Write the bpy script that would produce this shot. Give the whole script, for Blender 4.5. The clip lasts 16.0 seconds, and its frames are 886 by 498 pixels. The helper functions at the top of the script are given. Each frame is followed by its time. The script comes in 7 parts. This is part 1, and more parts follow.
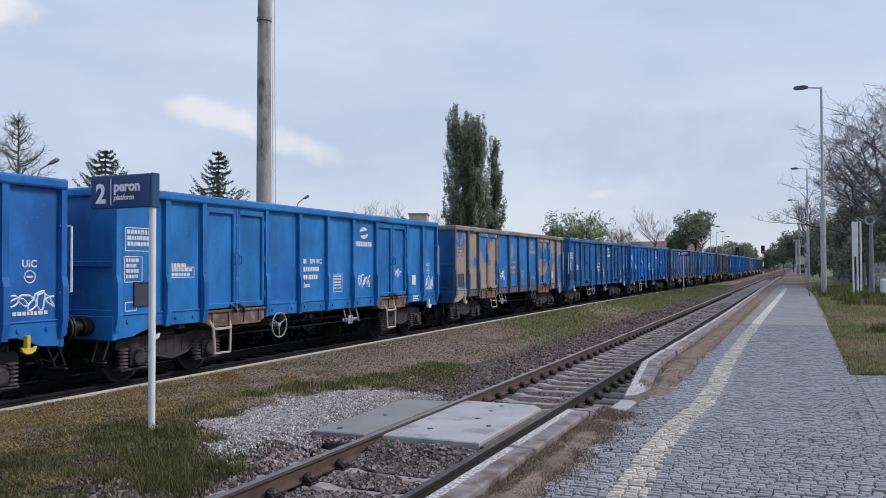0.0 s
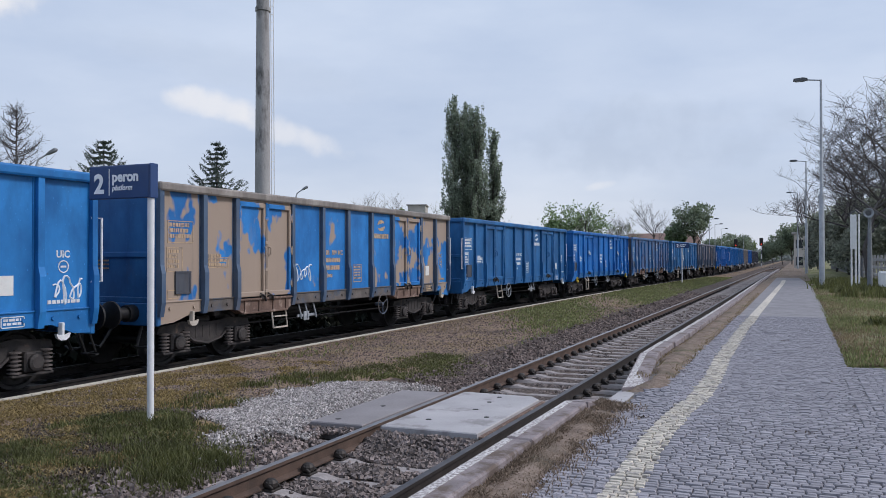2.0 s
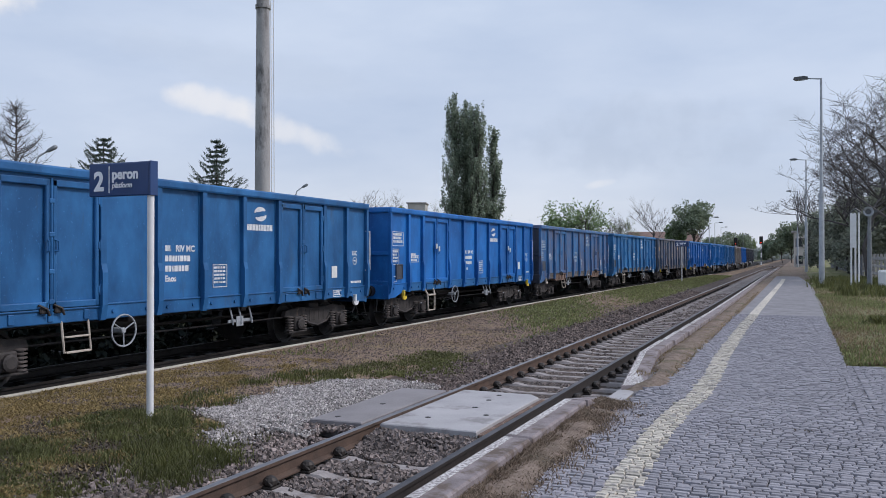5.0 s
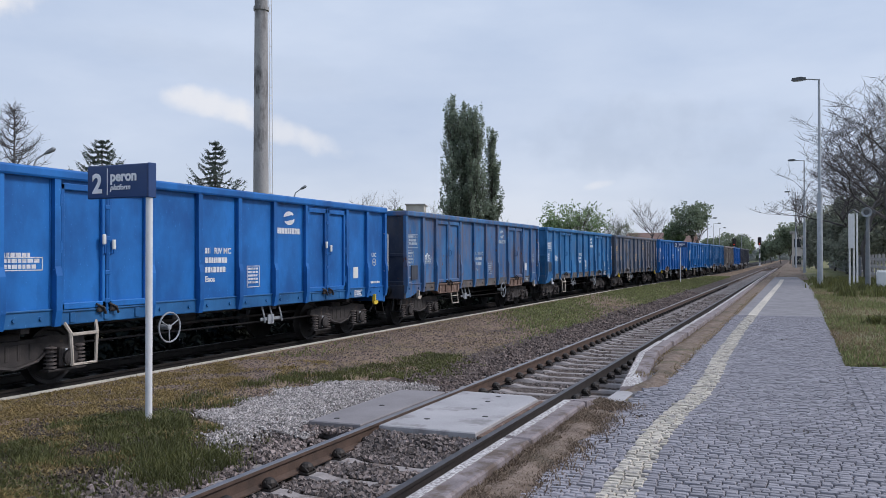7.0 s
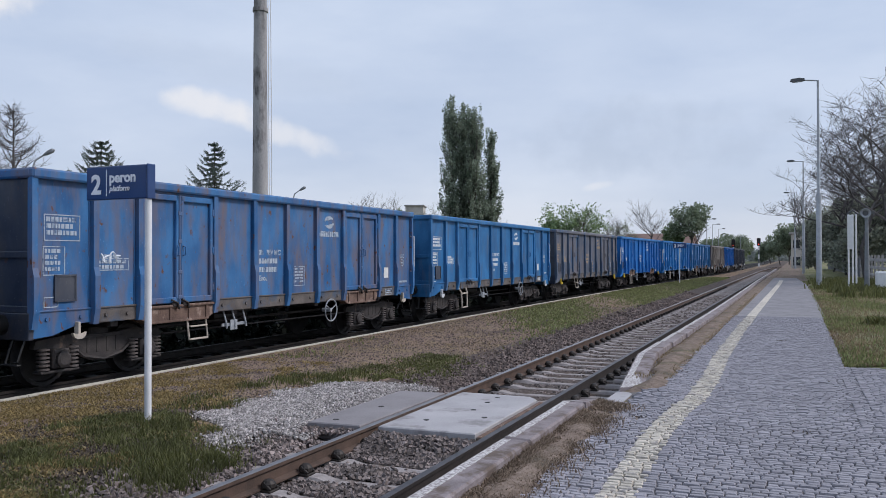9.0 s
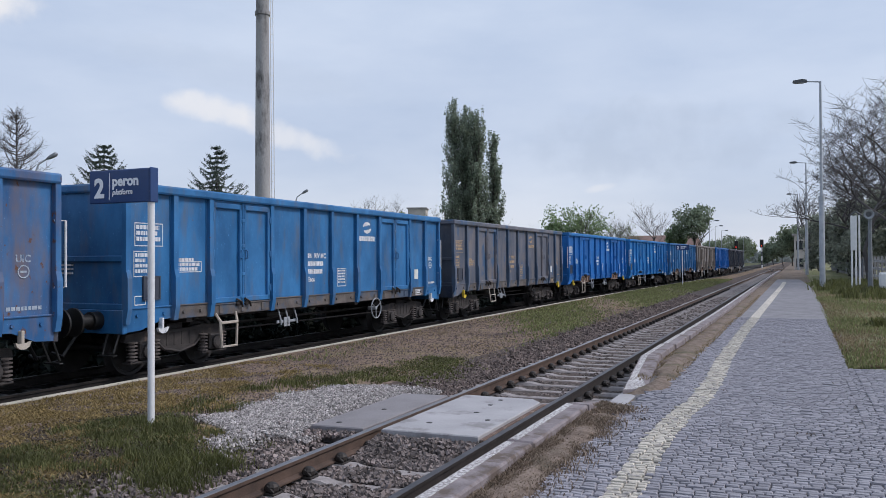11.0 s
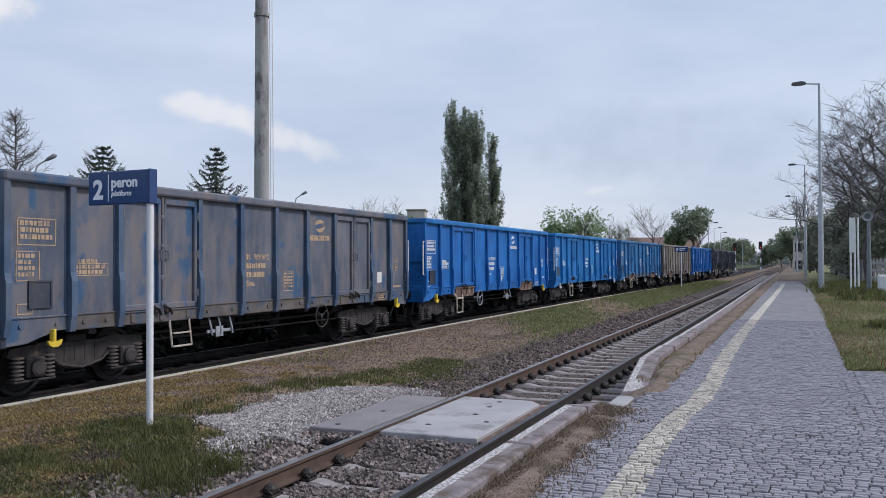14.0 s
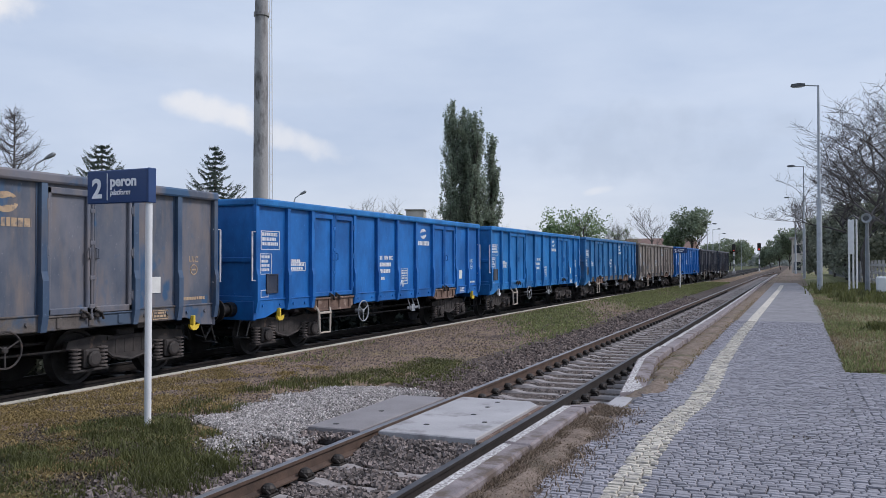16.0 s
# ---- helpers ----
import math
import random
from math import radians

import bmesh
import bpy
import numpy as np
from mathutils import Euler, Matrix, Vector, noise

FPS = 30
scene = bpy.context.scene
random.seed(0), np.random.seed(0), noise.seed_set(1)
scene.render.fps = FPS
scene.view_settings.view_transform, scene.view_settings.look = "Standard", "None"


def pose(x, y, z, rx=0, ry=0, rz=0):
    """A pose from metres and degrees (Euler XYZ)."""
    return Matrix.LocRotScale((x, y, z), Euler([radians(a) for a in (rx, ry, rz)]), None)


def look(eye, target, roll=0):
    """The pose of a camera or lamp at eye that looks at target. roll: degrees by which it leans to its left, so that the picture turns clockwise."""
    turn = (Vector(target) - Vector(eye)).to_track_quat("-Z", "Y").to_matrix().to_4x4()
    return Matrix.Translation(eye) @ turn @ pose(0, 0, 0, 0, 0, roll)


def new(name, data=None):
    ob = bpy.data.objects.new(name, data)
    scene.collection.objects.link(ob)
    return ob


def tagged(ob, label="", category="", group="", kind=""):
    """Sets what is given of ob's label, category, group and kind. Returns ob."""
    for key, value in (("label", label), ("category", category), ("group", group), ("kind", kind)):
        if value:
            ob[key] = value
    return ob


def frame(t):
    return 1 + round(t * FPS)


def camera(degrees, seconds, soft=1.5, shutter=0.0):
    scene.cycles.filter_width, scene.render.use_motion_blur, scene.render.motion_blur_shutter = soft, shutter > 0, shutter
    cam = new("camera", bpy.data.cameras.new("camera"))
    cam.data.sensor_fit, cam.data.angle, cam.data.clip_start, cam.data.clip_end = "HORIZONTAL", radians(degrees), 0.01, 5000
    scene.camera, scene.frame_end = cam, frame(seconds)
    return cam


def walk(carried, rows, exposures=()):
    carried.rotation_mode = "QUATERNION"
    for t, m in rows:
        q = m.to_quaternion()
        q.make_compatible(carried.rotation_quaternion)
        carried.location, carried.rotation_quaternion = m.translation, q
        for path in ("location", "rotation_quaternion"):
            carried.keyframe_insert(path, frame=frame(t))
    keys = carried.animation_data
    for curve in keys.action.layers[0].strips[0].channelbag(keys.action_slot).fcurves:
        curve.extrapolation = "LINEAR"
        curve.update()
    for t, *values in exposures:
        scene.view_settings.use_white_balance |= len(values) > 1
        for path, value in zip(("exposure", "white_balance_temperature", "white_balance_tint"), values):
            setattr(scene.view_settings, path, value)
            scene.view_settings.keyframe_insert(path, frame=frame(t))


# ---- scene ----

# ---- camera: hand-held on the platform, turning slightly ----
EYE = Vector((0.0, 0.0, 1.91))
cam = camera(57.8, 16.0, soft=0.8)
AIM = [(0, 23.882, 1.238, -0.203), (0.5, 23.848, 1.159, -0.038), (1, 23.824, 1.040, -0.028), (1.5, 23.815, 0.861, -0.015), (2, 23.789, 0.624, -0.043), (2.5, 23.765, 0.440, -0.131), (3, 23.784, 0.468, -0.036), (3.5, 23.800, 0.424, 0.091), (4, 23.803, 0.436, 0.059), (6.5, 23.694, 0.562, 0.010), (7, 23.680, 0.582, -0.068), (7.5, 23.675, 0.583, -0.079), (8, 23.650, 0.614, -0.175), (8.5, 23.623, 0.642, -0.066), (9, 23.626, 0.655, -0.099), (11.5, 23.819, 0.863, -0.288), (12, 23.804, 0.874, -0.292), (12.5, 23.775, 0.892, -0.227), (13, 23.758, 0.904, -0.243), (13.5, 23.746, 0.933, -0.281), (14, 23.738, 0.957, -0.218), (14.5, 23.728, 0.935, -0.097), (15, 23.712, 0.929, 0.031), (15.5, 23.681, 0.967, 0.034), (16, 23.655, 0.968, 0.000)]   # seconds, turn to the left of the track, tilt up, lean


def aimed(turn, tilt, lean):
    a, b = radians(turn), radians(tilt)
    way = Vector((-math.sin(a) * math.cos(b), math.cos(a) * math.cos(b), math.sin(b)))
    return look(EYE, EYE + way * 10, lean)


walk(cam, [(t, aimed(a, b, c)) for t, a, b, c in AIM])

# ---- sky and sun: thin bright overcast ----
world = bpy.data.worlds.new("sky")
scene.world = world
world.use_nodes = True


def make_sky():
    nt = world.node_tree
    nt.nodes.clear()
    N, K = nt.nodes.new, nt.links.new
    out, bg = N("ShaderNodeOutputWorld"), N("ShaderNodeBackground")
    tc = N("ShaderNodeTexCoord")
    sky = N("ShaderNodeTexSky")
    sky.sky_type, sky.sun_disc = "NISHITA", False
    sky.sun_elevation, sky.sun_rotation = radians(42), radians(70)
    gain = N("ShaderNodeMix")
    gain.data_type, gain.blend_type = "RGBA", "MULTIPLY"
    gain.inputs[0].default_value = 1.0
    gain.inputs[7].default_value = (0.12, 0.12, 0.12, 1)
    K(sky.outputs[0], gain.inputs[6])
    sep = N("ShaderNodeSeparateXYZ")
    K(tc.outputs["Generated"], sep.inputs[0])
    # veil of cloud, paler and warmer towards the horizon
    ramp = N("ShaderNodeValToRGB")
    e = ramp.color_ramp.elements
    e[0].position, e[0].color = 0.0, (0.60, 0.645, 0.755, 1)
    e[1].position, e[1].color = 0.45, (0.505, 0.605, 0.775, 1)
    m = ramp.color_ramp.elements.new(0.12)
    m.color = (0.53, 0.60, 0.745, 1)
    K(sep.outputs[2], ramp.inputs[0])
    mapping = N("ShaderNodeMapping")
    mapping.inputs["Scale"].default_value = (1.0, 1.0, 3.2)
    K(tc.outputs["Generated"], mapping.inputs[0])
    n1 = N("ShaderNodeTexNoise")
    n1.inputs["Scale"].default_value, n1.inputs["Detail"].default_value = 2.6, 5.0
    n1.inputs["Roughness"].default_value = 0.55
    K(mapping.outputs[0], n1.inputs[0])
    tone = N("ShaderNodeValToRGB")
    t = tone.color_ramp.elements
    t[0].position, t[0].color = 0.32, (0.86, 0.885, 0.93, 1)
    t[1].position, t[1].color = 0.68, (1.12, 1.09, 1.06, 1)
    K(n1.outputs[0], tone.inputs[0])
    veil = N("ShaderNodeMix")
    veil.data_type, veil.blend_type = "RGBA", "MULTIPLY"
    veil.inputs[0].default_value = 1.0
    K(ramp.outputs[0], veil.inputs[6])
    K(tone.outputs[0], veil.inputs[7])
    both = N("ShaderNodeMix")
    both.data_type = "RGBA"
    both.inputs[0].default_value = 0.88
    K(gain.outputs[2], both.inputs[6])
    K(veil.outputs[2], both.inputs[7])
    last = both.outputs[2]
    # small bright cumulus shreds: turn left of the track, height, half width, half height, lean, strength
    n2 = N("ShaderNodeTexNoise")
    n2.inputs["Scale"].default_value, n2.inputs["Detail"].default_value = 22.0, 8.0
    K(tc.outputs["Generated"], n2.inputs[0])
    for turn, high, wide, tall, lean, power in SHREDS:
        a, b = radians(turn), radians(high)
        way = Vector((-math.sin(a) * math.cos(b), math.cos(a) * math.cos(b), math.sin(b)))
        right = Vector((math.cos(a), math.sin(a), 0))
        up = right.cross(way)
        c, s = math.cos(radians(lean)), math.sin(radians(lean))
        u, v = right * c + up * s, up * c - right * s
        parts = []
        for axis, half in ((u, wide), (v, tall)):
            d = N("ShaderNodeVectorMath")
            d.operation = "DOT_PRODUCT"
            K(tc.outputs["Generated"], d.inputs[0])
            d.inputs[1].default_value = axis
            q = N("ShaderNodeMath")
            q.operation = "DIVIDE"
            K(d.outputs["Value"], q.inputs[0])
            q.inputs[1].default_value = math.sin(radians(half))
            off = N("ShaderNodeMath")
            off.operation = "SUBTRACT"
            K(q.outputs[0], off.inputs[0])
            off.inputs[1].default_value = way.dot(axis) / math.sin(radians(half))
            sq = N("ShaderNodeMath")
            sq.operation = "MULTIPLY"
            K(off.outputs[0], sq.inputs[0])
            K(off.outputs[0], sq.inputs[1])
            parts.append(sq)
        add = N("ShaderNodeMath")
        K(parts[0].outputs[0], add.inputs[0])
        K(parts[1].outputs[0], add.inputs[1])
        ragged = N("ShaderNodeMath")
        ragged.operation = "MULTIPLY_ADD"
        K(n2.outputs[0], ragged.inputs[0])
        ragged.inputs[1].default_value = 2.6
        K(add.outputs[0], ragged.inputs[2])
        f = N("ShaderNodeMapRange")
        f.interpolation_type = "SMOOTHSTEP"
        f.inputs["From Min"].default_value, f.inputs["From Max"].default_value = 2.3, 1.15
        f.inputs["To Min"].default_value, f.inputs["To Max"].default_value = 0.0, abs(power)
        K(ragged.outputs[0], f.inputs["Value"])
        # only on the near side of the sky
        front = N("ShaderNodeVectorMath")
        front.operation = "DOT_PRODUCT"
        K(tc.outputs["Generated"], front.inputs[0])
        front.inputs[1].default_value = way
        gate = N("ShaderNodeMath")
        gate.operation = "GREATER_THAN"
        K(front.outputs["Value"], gate.inputs[0])
        gate.inputs[1].default_value = 0.3
        both2 = N("ShaderNodeMath")
        both2.operation = "MULTIPLY"
        K(f.outputs[0], both2.inputs[0])
        K(gate.outputs[0], both2.inputs[1])
        mix = N("ShaderNodeMix")
        mix.data_type = "RGBA"
        K(both2.outputs[0], mix.inputs[0])
        K(last, mix.inputs[6])
        mix.inputs[7].default_value = (0.76, 0.76, 0.79, 1) if power > 0 else (0.42, 0.49, 0.62, 1)
        last = mix.outputs[2]
    K(last, bg.inputs[0])
    bg.inputs[1].default_value = 1.0
    K(bg.outputs[0], out.inputs[0])


# turn, height, half width, half height, lean, strength
SHREDS = [(39.6, 10.3, 4.6, 1.15, -12, 0.75), (34.2, 8.6, 4.4, 1.1, -20, 0.62), (52.5, 16.0, 3.4, 1.5, -6, 0.9), (12.8, 5.0, 1.3, 0.35, 10, 0.4), (9.0, 8.4, 10.5, 3.2, 4, -0.5), (38.0, 13.0, 14.0, 1.6, -8, -0.2)]
make_sky()

sun_data = bpy.data.lights.new("sun", "SUN")
sun_data.energy, sun_data.angle, sun_data.color = 2.0, radians(12), (1.0, 0.945, 0.95)
sun = new("sun", sun_data)
sun.matrix_world = look((60, 42, 58), (0, 20, 0))
scene.view_settings.exposure = 0.165

# ---- materials ----
def mat(name, dark, light, rough=0.8, metal=0.0, scale=6.0, fine=60.0, bump=0.2, island=0.0, stain=None, stain_scale=1.2, stain_at=0.6, depth=0.01, stretch=(1, 1, 1), per_object=0.0, spec=0.5, thin=0.0):
    """Two scales of noise between two tones, optional stains, bump, and a tone per piece."""
    m = bpy.data.materials.new(name)
    m.use_nodes = True
    nt = m.node_tree
    N, K = nt.nodes.new, nt.links.new
    b = nt.nodes["Principled BSDF"]
    b.inputs["Roughness"].default_value, b.inputs["Metallic"].default_value = rough, metal
    b.inputs["Specular IOR Level"].default_value = spec
    tc, mp = N("ShaderNodeTexCoord"), N("ShaderNodeMapping")
    mp.inputs["Scale"].default_value = stretch
    K(tc.outputs["Object"], mp.inputs[0])
    n1, n2 = N("ShaderNodeTexNoise"), N("ShaderNodeTexNoise")
    for n, s in ((n1, scale), (n2, fine)):
        n.inputs["Scale"].default_value, n.inputs["Detail"].default_value = s, 5.0
        K(mp.outputs[0], n.inputs[0])
    s = N("ShaderNodeMath")
    s.operation = "MULTIPLY_ADD"
    K(n2.outputs[0], s.inputs[0])
    s.inputs[1].default_value = 0.55
    K(n1.outputs[0], s.inputs[2])
    r = N("ShaderNodeMapRange")
    r.inputs["From Min"].default_value, r.inputs["From Max"].default_value = 0.5, 1.05
    K(s.outputs[0], r.inputs["Value"])
    mx = N("ShaderNodeMix")
    mx.data_type = "RGBA"
    K(r.outputs[0], mx.inputs[0])
    mx.inputs[6].default_value, mx.inputs[7].default_value = (*dark, 1), (*light, 1)
    col = mx.outputs[2]
    for amount, kind in ((island, "g"), (per_object, "o")):
        if amount:
            g = N("ShaderNodeNewGeometry") if kind == "g" else N("ShaderNodeObjectInfo")
            v = N("ShaderNodeMapRange")
            v.inputs["To Min"].default_value, v.inputs["To Max"].default_value = 1 - amount, 1 + amount
            K(g.outputs["Random Per Island" if kind == "g" else "Random"], v.inputs["Value"])
            h = N("ShaderNodeHueSaturation")
            K(v.outputs[0], h.inputs["Value"])
            K(col, h.inputs["Color"])
            col = h.outputs[0]
    if stain:
        ns = N("ShaderNodeTexNoise")
        ns.inputs["Scale"].default_value, ns.inputs["Detail"].default_value = stain_scale, 7.0
        ns.inputs["Roughness"].default_value = 0.62
        K(mp.outputs[0], ns.inputs[0])
        f = N("ShaderNodeMapRange")
        f.inputs["From Min"].default_value, f.inputs["From Max"].default_value = stain_at - 0.05, stain_at + 0.06
        K(ns.outputs[0], f.inputs["Value"])
        sm = N("ShaderNodeMix")
        sm.data_type = "RGBA"
        K(f.outputs[0], sm.inputs[0])
        K(col, sm.inputs[6])
        sm.inputs[7].default_value = (*stain, 1)
        col = sm.outputs[2]
    K(col, b.inputs["Base Color"])
    if bump:
        bp = N("ShaderNodeBump")
        bp.inputs["Strength"].default_value, bp.inputs["Distance"].default_value = bump, depth
        K(s.outputs[0], bp.inputs["Height"])
        K(bp.outputs[0], b.inputs["Normal"])
    if thin:
        # light passes through leaves and blades
        tr, both = N("ShaderNodeBsdfTranslucent"), N("ShaderNodeMixShader")
        K(col, tr.inputs["Color"])
        both.inputs[0].default_value = thin
        K(b.outputs[0], both.inputs[1])
        K(tr.outputs[0], both.inputs[2])
        K(both.outputs[0], nt.nodes["Material Output"].inputs["Surface"])
    return m


def ground_mat(name, layers):
    """Ground: tones blended by noise of several sizes; layers: (colour, scale, threshold, softness)."""
    m = bpy.data.materials.new(name)
    m.use_nodes = True
    nt = m.node_tree
    N, K = nt.nodes.new, nt.links.new
    b = nt.nodes["Principled BSDF"]
    b.inputs["Roughness"].default_value = 0.95
    b.inputs["Specular IOR Level"].default_value = 0.2
    tc = N("ShaderNodeTexCoord")
    col = None
    for i, (c, s, th, soft) in enumerate(layers):
        if col is None:
            rgb = N("ShaderNodeRGB")
            rgb.outputs[0].default_value = (*c, 1)
            col = rgb.outputs[0]
            continue
        mp = N("ShaderNodeMapping")
        mp.inputs["Location"].default_value = (i * 7.3, i * 3.1, i)
        K(tc.outputs["Object"], mp.inputs[0])
        n = N("ShaderNodeTexNoise")
        n.inputs["Scale"].default_value, n.inputs["Detail"].default_value = s, 8.0
        n.inputs["Roughness"].default_value = 0.65
        K(mp.outputs[0], n.inputs[0])
        f = N("ShaderNodeMapRange")
        f.inputs["From Min"].default_value, f.inputs["From Max"].default_value = th - soft, th + soft
        K(n.outputs[0], f.inputs["Value"])
        x = N("ShaderNodeMix")
        x.data_type = "RGBA"
        K(f.outputs[0], x.inputs[0])
        K(col, x.inputs[6])
        x.inputs[7].default_value = (*c, 1)
        col = x.outputs[2]
    K(col, b.inputs["Base Color"])
    n = N("ShaderNodeTexNoise")
    n.inputs["Scale"].default_value, n.inputs["Detail"].default_value = 22.0, 8.0
    K(tc.outputs["Object"], n.inputs[0])
    bp = N("ShaderNodeBump")
    bp.inputs["Strength"].default_value, bp.inputs["Distance"].default_value = 0.7, 0.04
    K(n.outputs[0], bp.inputs["Height"])
    K(bp.outputs[0], b.inputs["Normal"])
    return m


STEEL_HEAD = mat("worn_rail_head", (0.20, 0.19, 0.19), (0.33, 0.31, 0.31), 0.42, 0.8, 3, 40, 0.05)
RAIL_RUST = mat("rail_rust", (0.055, 0.036, 0.028), (0.12, 0.075, 0.055), 0.85, 0.0, 5, 60, 0.3)
DARK_HEAD = mat("dull_oily_rail_head", (0.045, 0.042, 0.045), (0.11, 0.10, 0.105), 0.5, 0.5, 3, 40, 0.05)
DARK_RAIL = mat("dark_oily_rail", (0.018, 0.015, 0.015), (0.045, 0.036, 0.033), 0.75, 0.0, 5, 60, 0.3)
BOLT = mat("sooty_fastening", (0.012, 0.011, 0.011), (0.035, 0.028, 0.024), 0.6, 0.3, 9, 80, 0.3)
CONCRETE = mat("grey_concrete", (0.27, 0.255, 0.25), (0.42, 0.40, 0.39), 0.9, 0.0, 2.5, 45, 0.3, stain=(0.17, 0.15, 0.14), stain_scale=3.0, stain_at=0.62)
SLAB = mat("pale_concrete_slab", (0.31, 0.298, 0.306), (0.43, 0.412, 0.42), 0.85, 0.0, 1.6, 60, 0.2, stain=(0.24, 0.225, 0.225), stain_scale=2.0, stain_at=0.6)
SLAB_DARK = mat("grey_concrete_slab", (0.18, 0.165, 0.17), (0.27, 0.25, 0.255), 0.9, 0.0, 1.6, 50, 0.3)
SLEEPER = mat("weathered_sleeper_concrete", (0.19, 0.165, 0.16), (0.37, 0.335, 0.325), 0.95, 0.0, 5, 50, 0.4, stain=(0.13, 0.10, 0.085), stain_scale=3.5, stain_at=0.62)
STONE_BROWN = mat("earthy_ballast_stone", (0.07, 0.053, 0.047), (0.20, 0.155, 0.14), 0.95, 0.0, 4, 40, 0.4, island=0.5)
STONE_DARK = mat("dark_ballast_stone", (0.075, 0.06, 0.055), (0.23, 0.19, 0.178), 0.9, 0.0, 4, 40, 0.4, island=0.6)
KERB = mat("kerb_concrete", (0.15, 0.125, 0.128), (0.29, 0.25, 0.255), 0.92, 0.0, 5.0, 70, 0.6, stain=(0.115, 0.085, 0.07), stain_scale=3.4, stain_at=0.56)
KERB_WHITE = mat("worn_white_kerb_paint", (0.42, 0.40, 0.39), (0.68, 0.66, 0.65), 0.85, 0.0, 5, 50, 0.4, stain=(0.24, 0.21, 0.21), stain_scale=34.0, stain_at=0.5)
SETT = mat("grey_stone_sett", (0.20, 0.19, 0.21), (0.335, 0.32, 0.35), 0.7, 0.0, 7, 90, 0.5, island=0.13, per_object=0.12, depth=0.008)
SETT_YELLOW = mat("worn_cream_painted_sett", (0.40, 0.36, 0.30), (0.60, 0.545, 0.47), 0.8, 0.0, 7, 80, 0.6, island=0.16, per_object=0.14, stain=(0.25, 0.23, 0.22), stain_scale=12.0, stain_at=0.57, depth=0.006)
JOINT = mat("dark_joint_sand", (0.10, 0.094, 0.094), (0.18, 0.165, 0.16), 0.95, 0.0, 4, 60, 0.5)
PAVING_FAR = mat("far_paving", (0.145, 0.137, 0.146), (0.265, 0.252, 0.265), 0.85, 0.0, 3.0, 22.0, 0.8, stretch=(1, 1, 1))
STONE = mat("ballast_stone", (0.085, 0.067, 0.062), (0.26, 0.212, 0.198), 0.9, 0.0, 4, 40, 0.4, island=0.7)
STONE_PALE = mat("pale_gravel", (0.22, 0.20, 0.19), (0.44, 0.405, 0.39), 0.9, 0.0, 6, 40, 0.4, island=0.6)
BALLAST_BED = ground_mat("ballast_bed", [((0.05, 0.041, 0.037), 1, 0, 0), ((0.15, 0.12, 0.108), 16.0, 0.52, 0.1), ((0.085, 0.062, 0.05), 0.5, 0.55, 0.1)])
# dark tone imitates the shade under and behind the goods train
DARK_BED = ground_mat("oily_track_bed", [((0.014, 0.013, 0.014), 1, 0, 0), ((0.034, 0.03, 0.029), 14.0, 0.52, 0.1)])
ISLAND = ground_mat("mossy_earth", [((0.15, 0.10, 0.08), 1, 0, 0), ((0.24, 0.165, 0.138), 6.0, 0.5, 0.12), ((0.085, 0.075, 0.04), 0.45, 0.58, 0.06), ((0.25, 0.185, 0.10), 1.4, 0.58, 0.09), ((0.33, 0.25, 0.15), 38.0, 0.56, 0.05), ((0.06, 0.045, 0.037), 14.0, 0.57, 0.05), ((0.09, 0.065, 0.052), 0.8, 0.6, 0.05)])
LAWN = ground_mat("lawn", [((0.155, 0.17, 0.075), 1, 0, 0), ((0.23, 0.215, 0.115), 0.8, 0.5, 0.1), ((0.09, 0.11, 0.04), 5.0, 0.52, 0.1), ((0.25, 0.205, 0.14), 0.35, 0.55, 0.06)])
VERGE = ground_mat("dry_verge", [((0.155, 0.117, 0.095), 1, 0, 0), ((0.24, 0.185, 0.15), 7.0, 0.5, 0.1), ((0.10, 0.085, 0.06), 1.4, 0.58, 0.08), ((0.09, 0.095, 0.04), 0.7, 0.62, 0.05)])
FIELD = ground_mat("rough_field", [((0.06, 0.075, 0.03), 1, 0, 0), ((0.10, 0.09, 0.05), 0.3, 0.52, 0.1)])


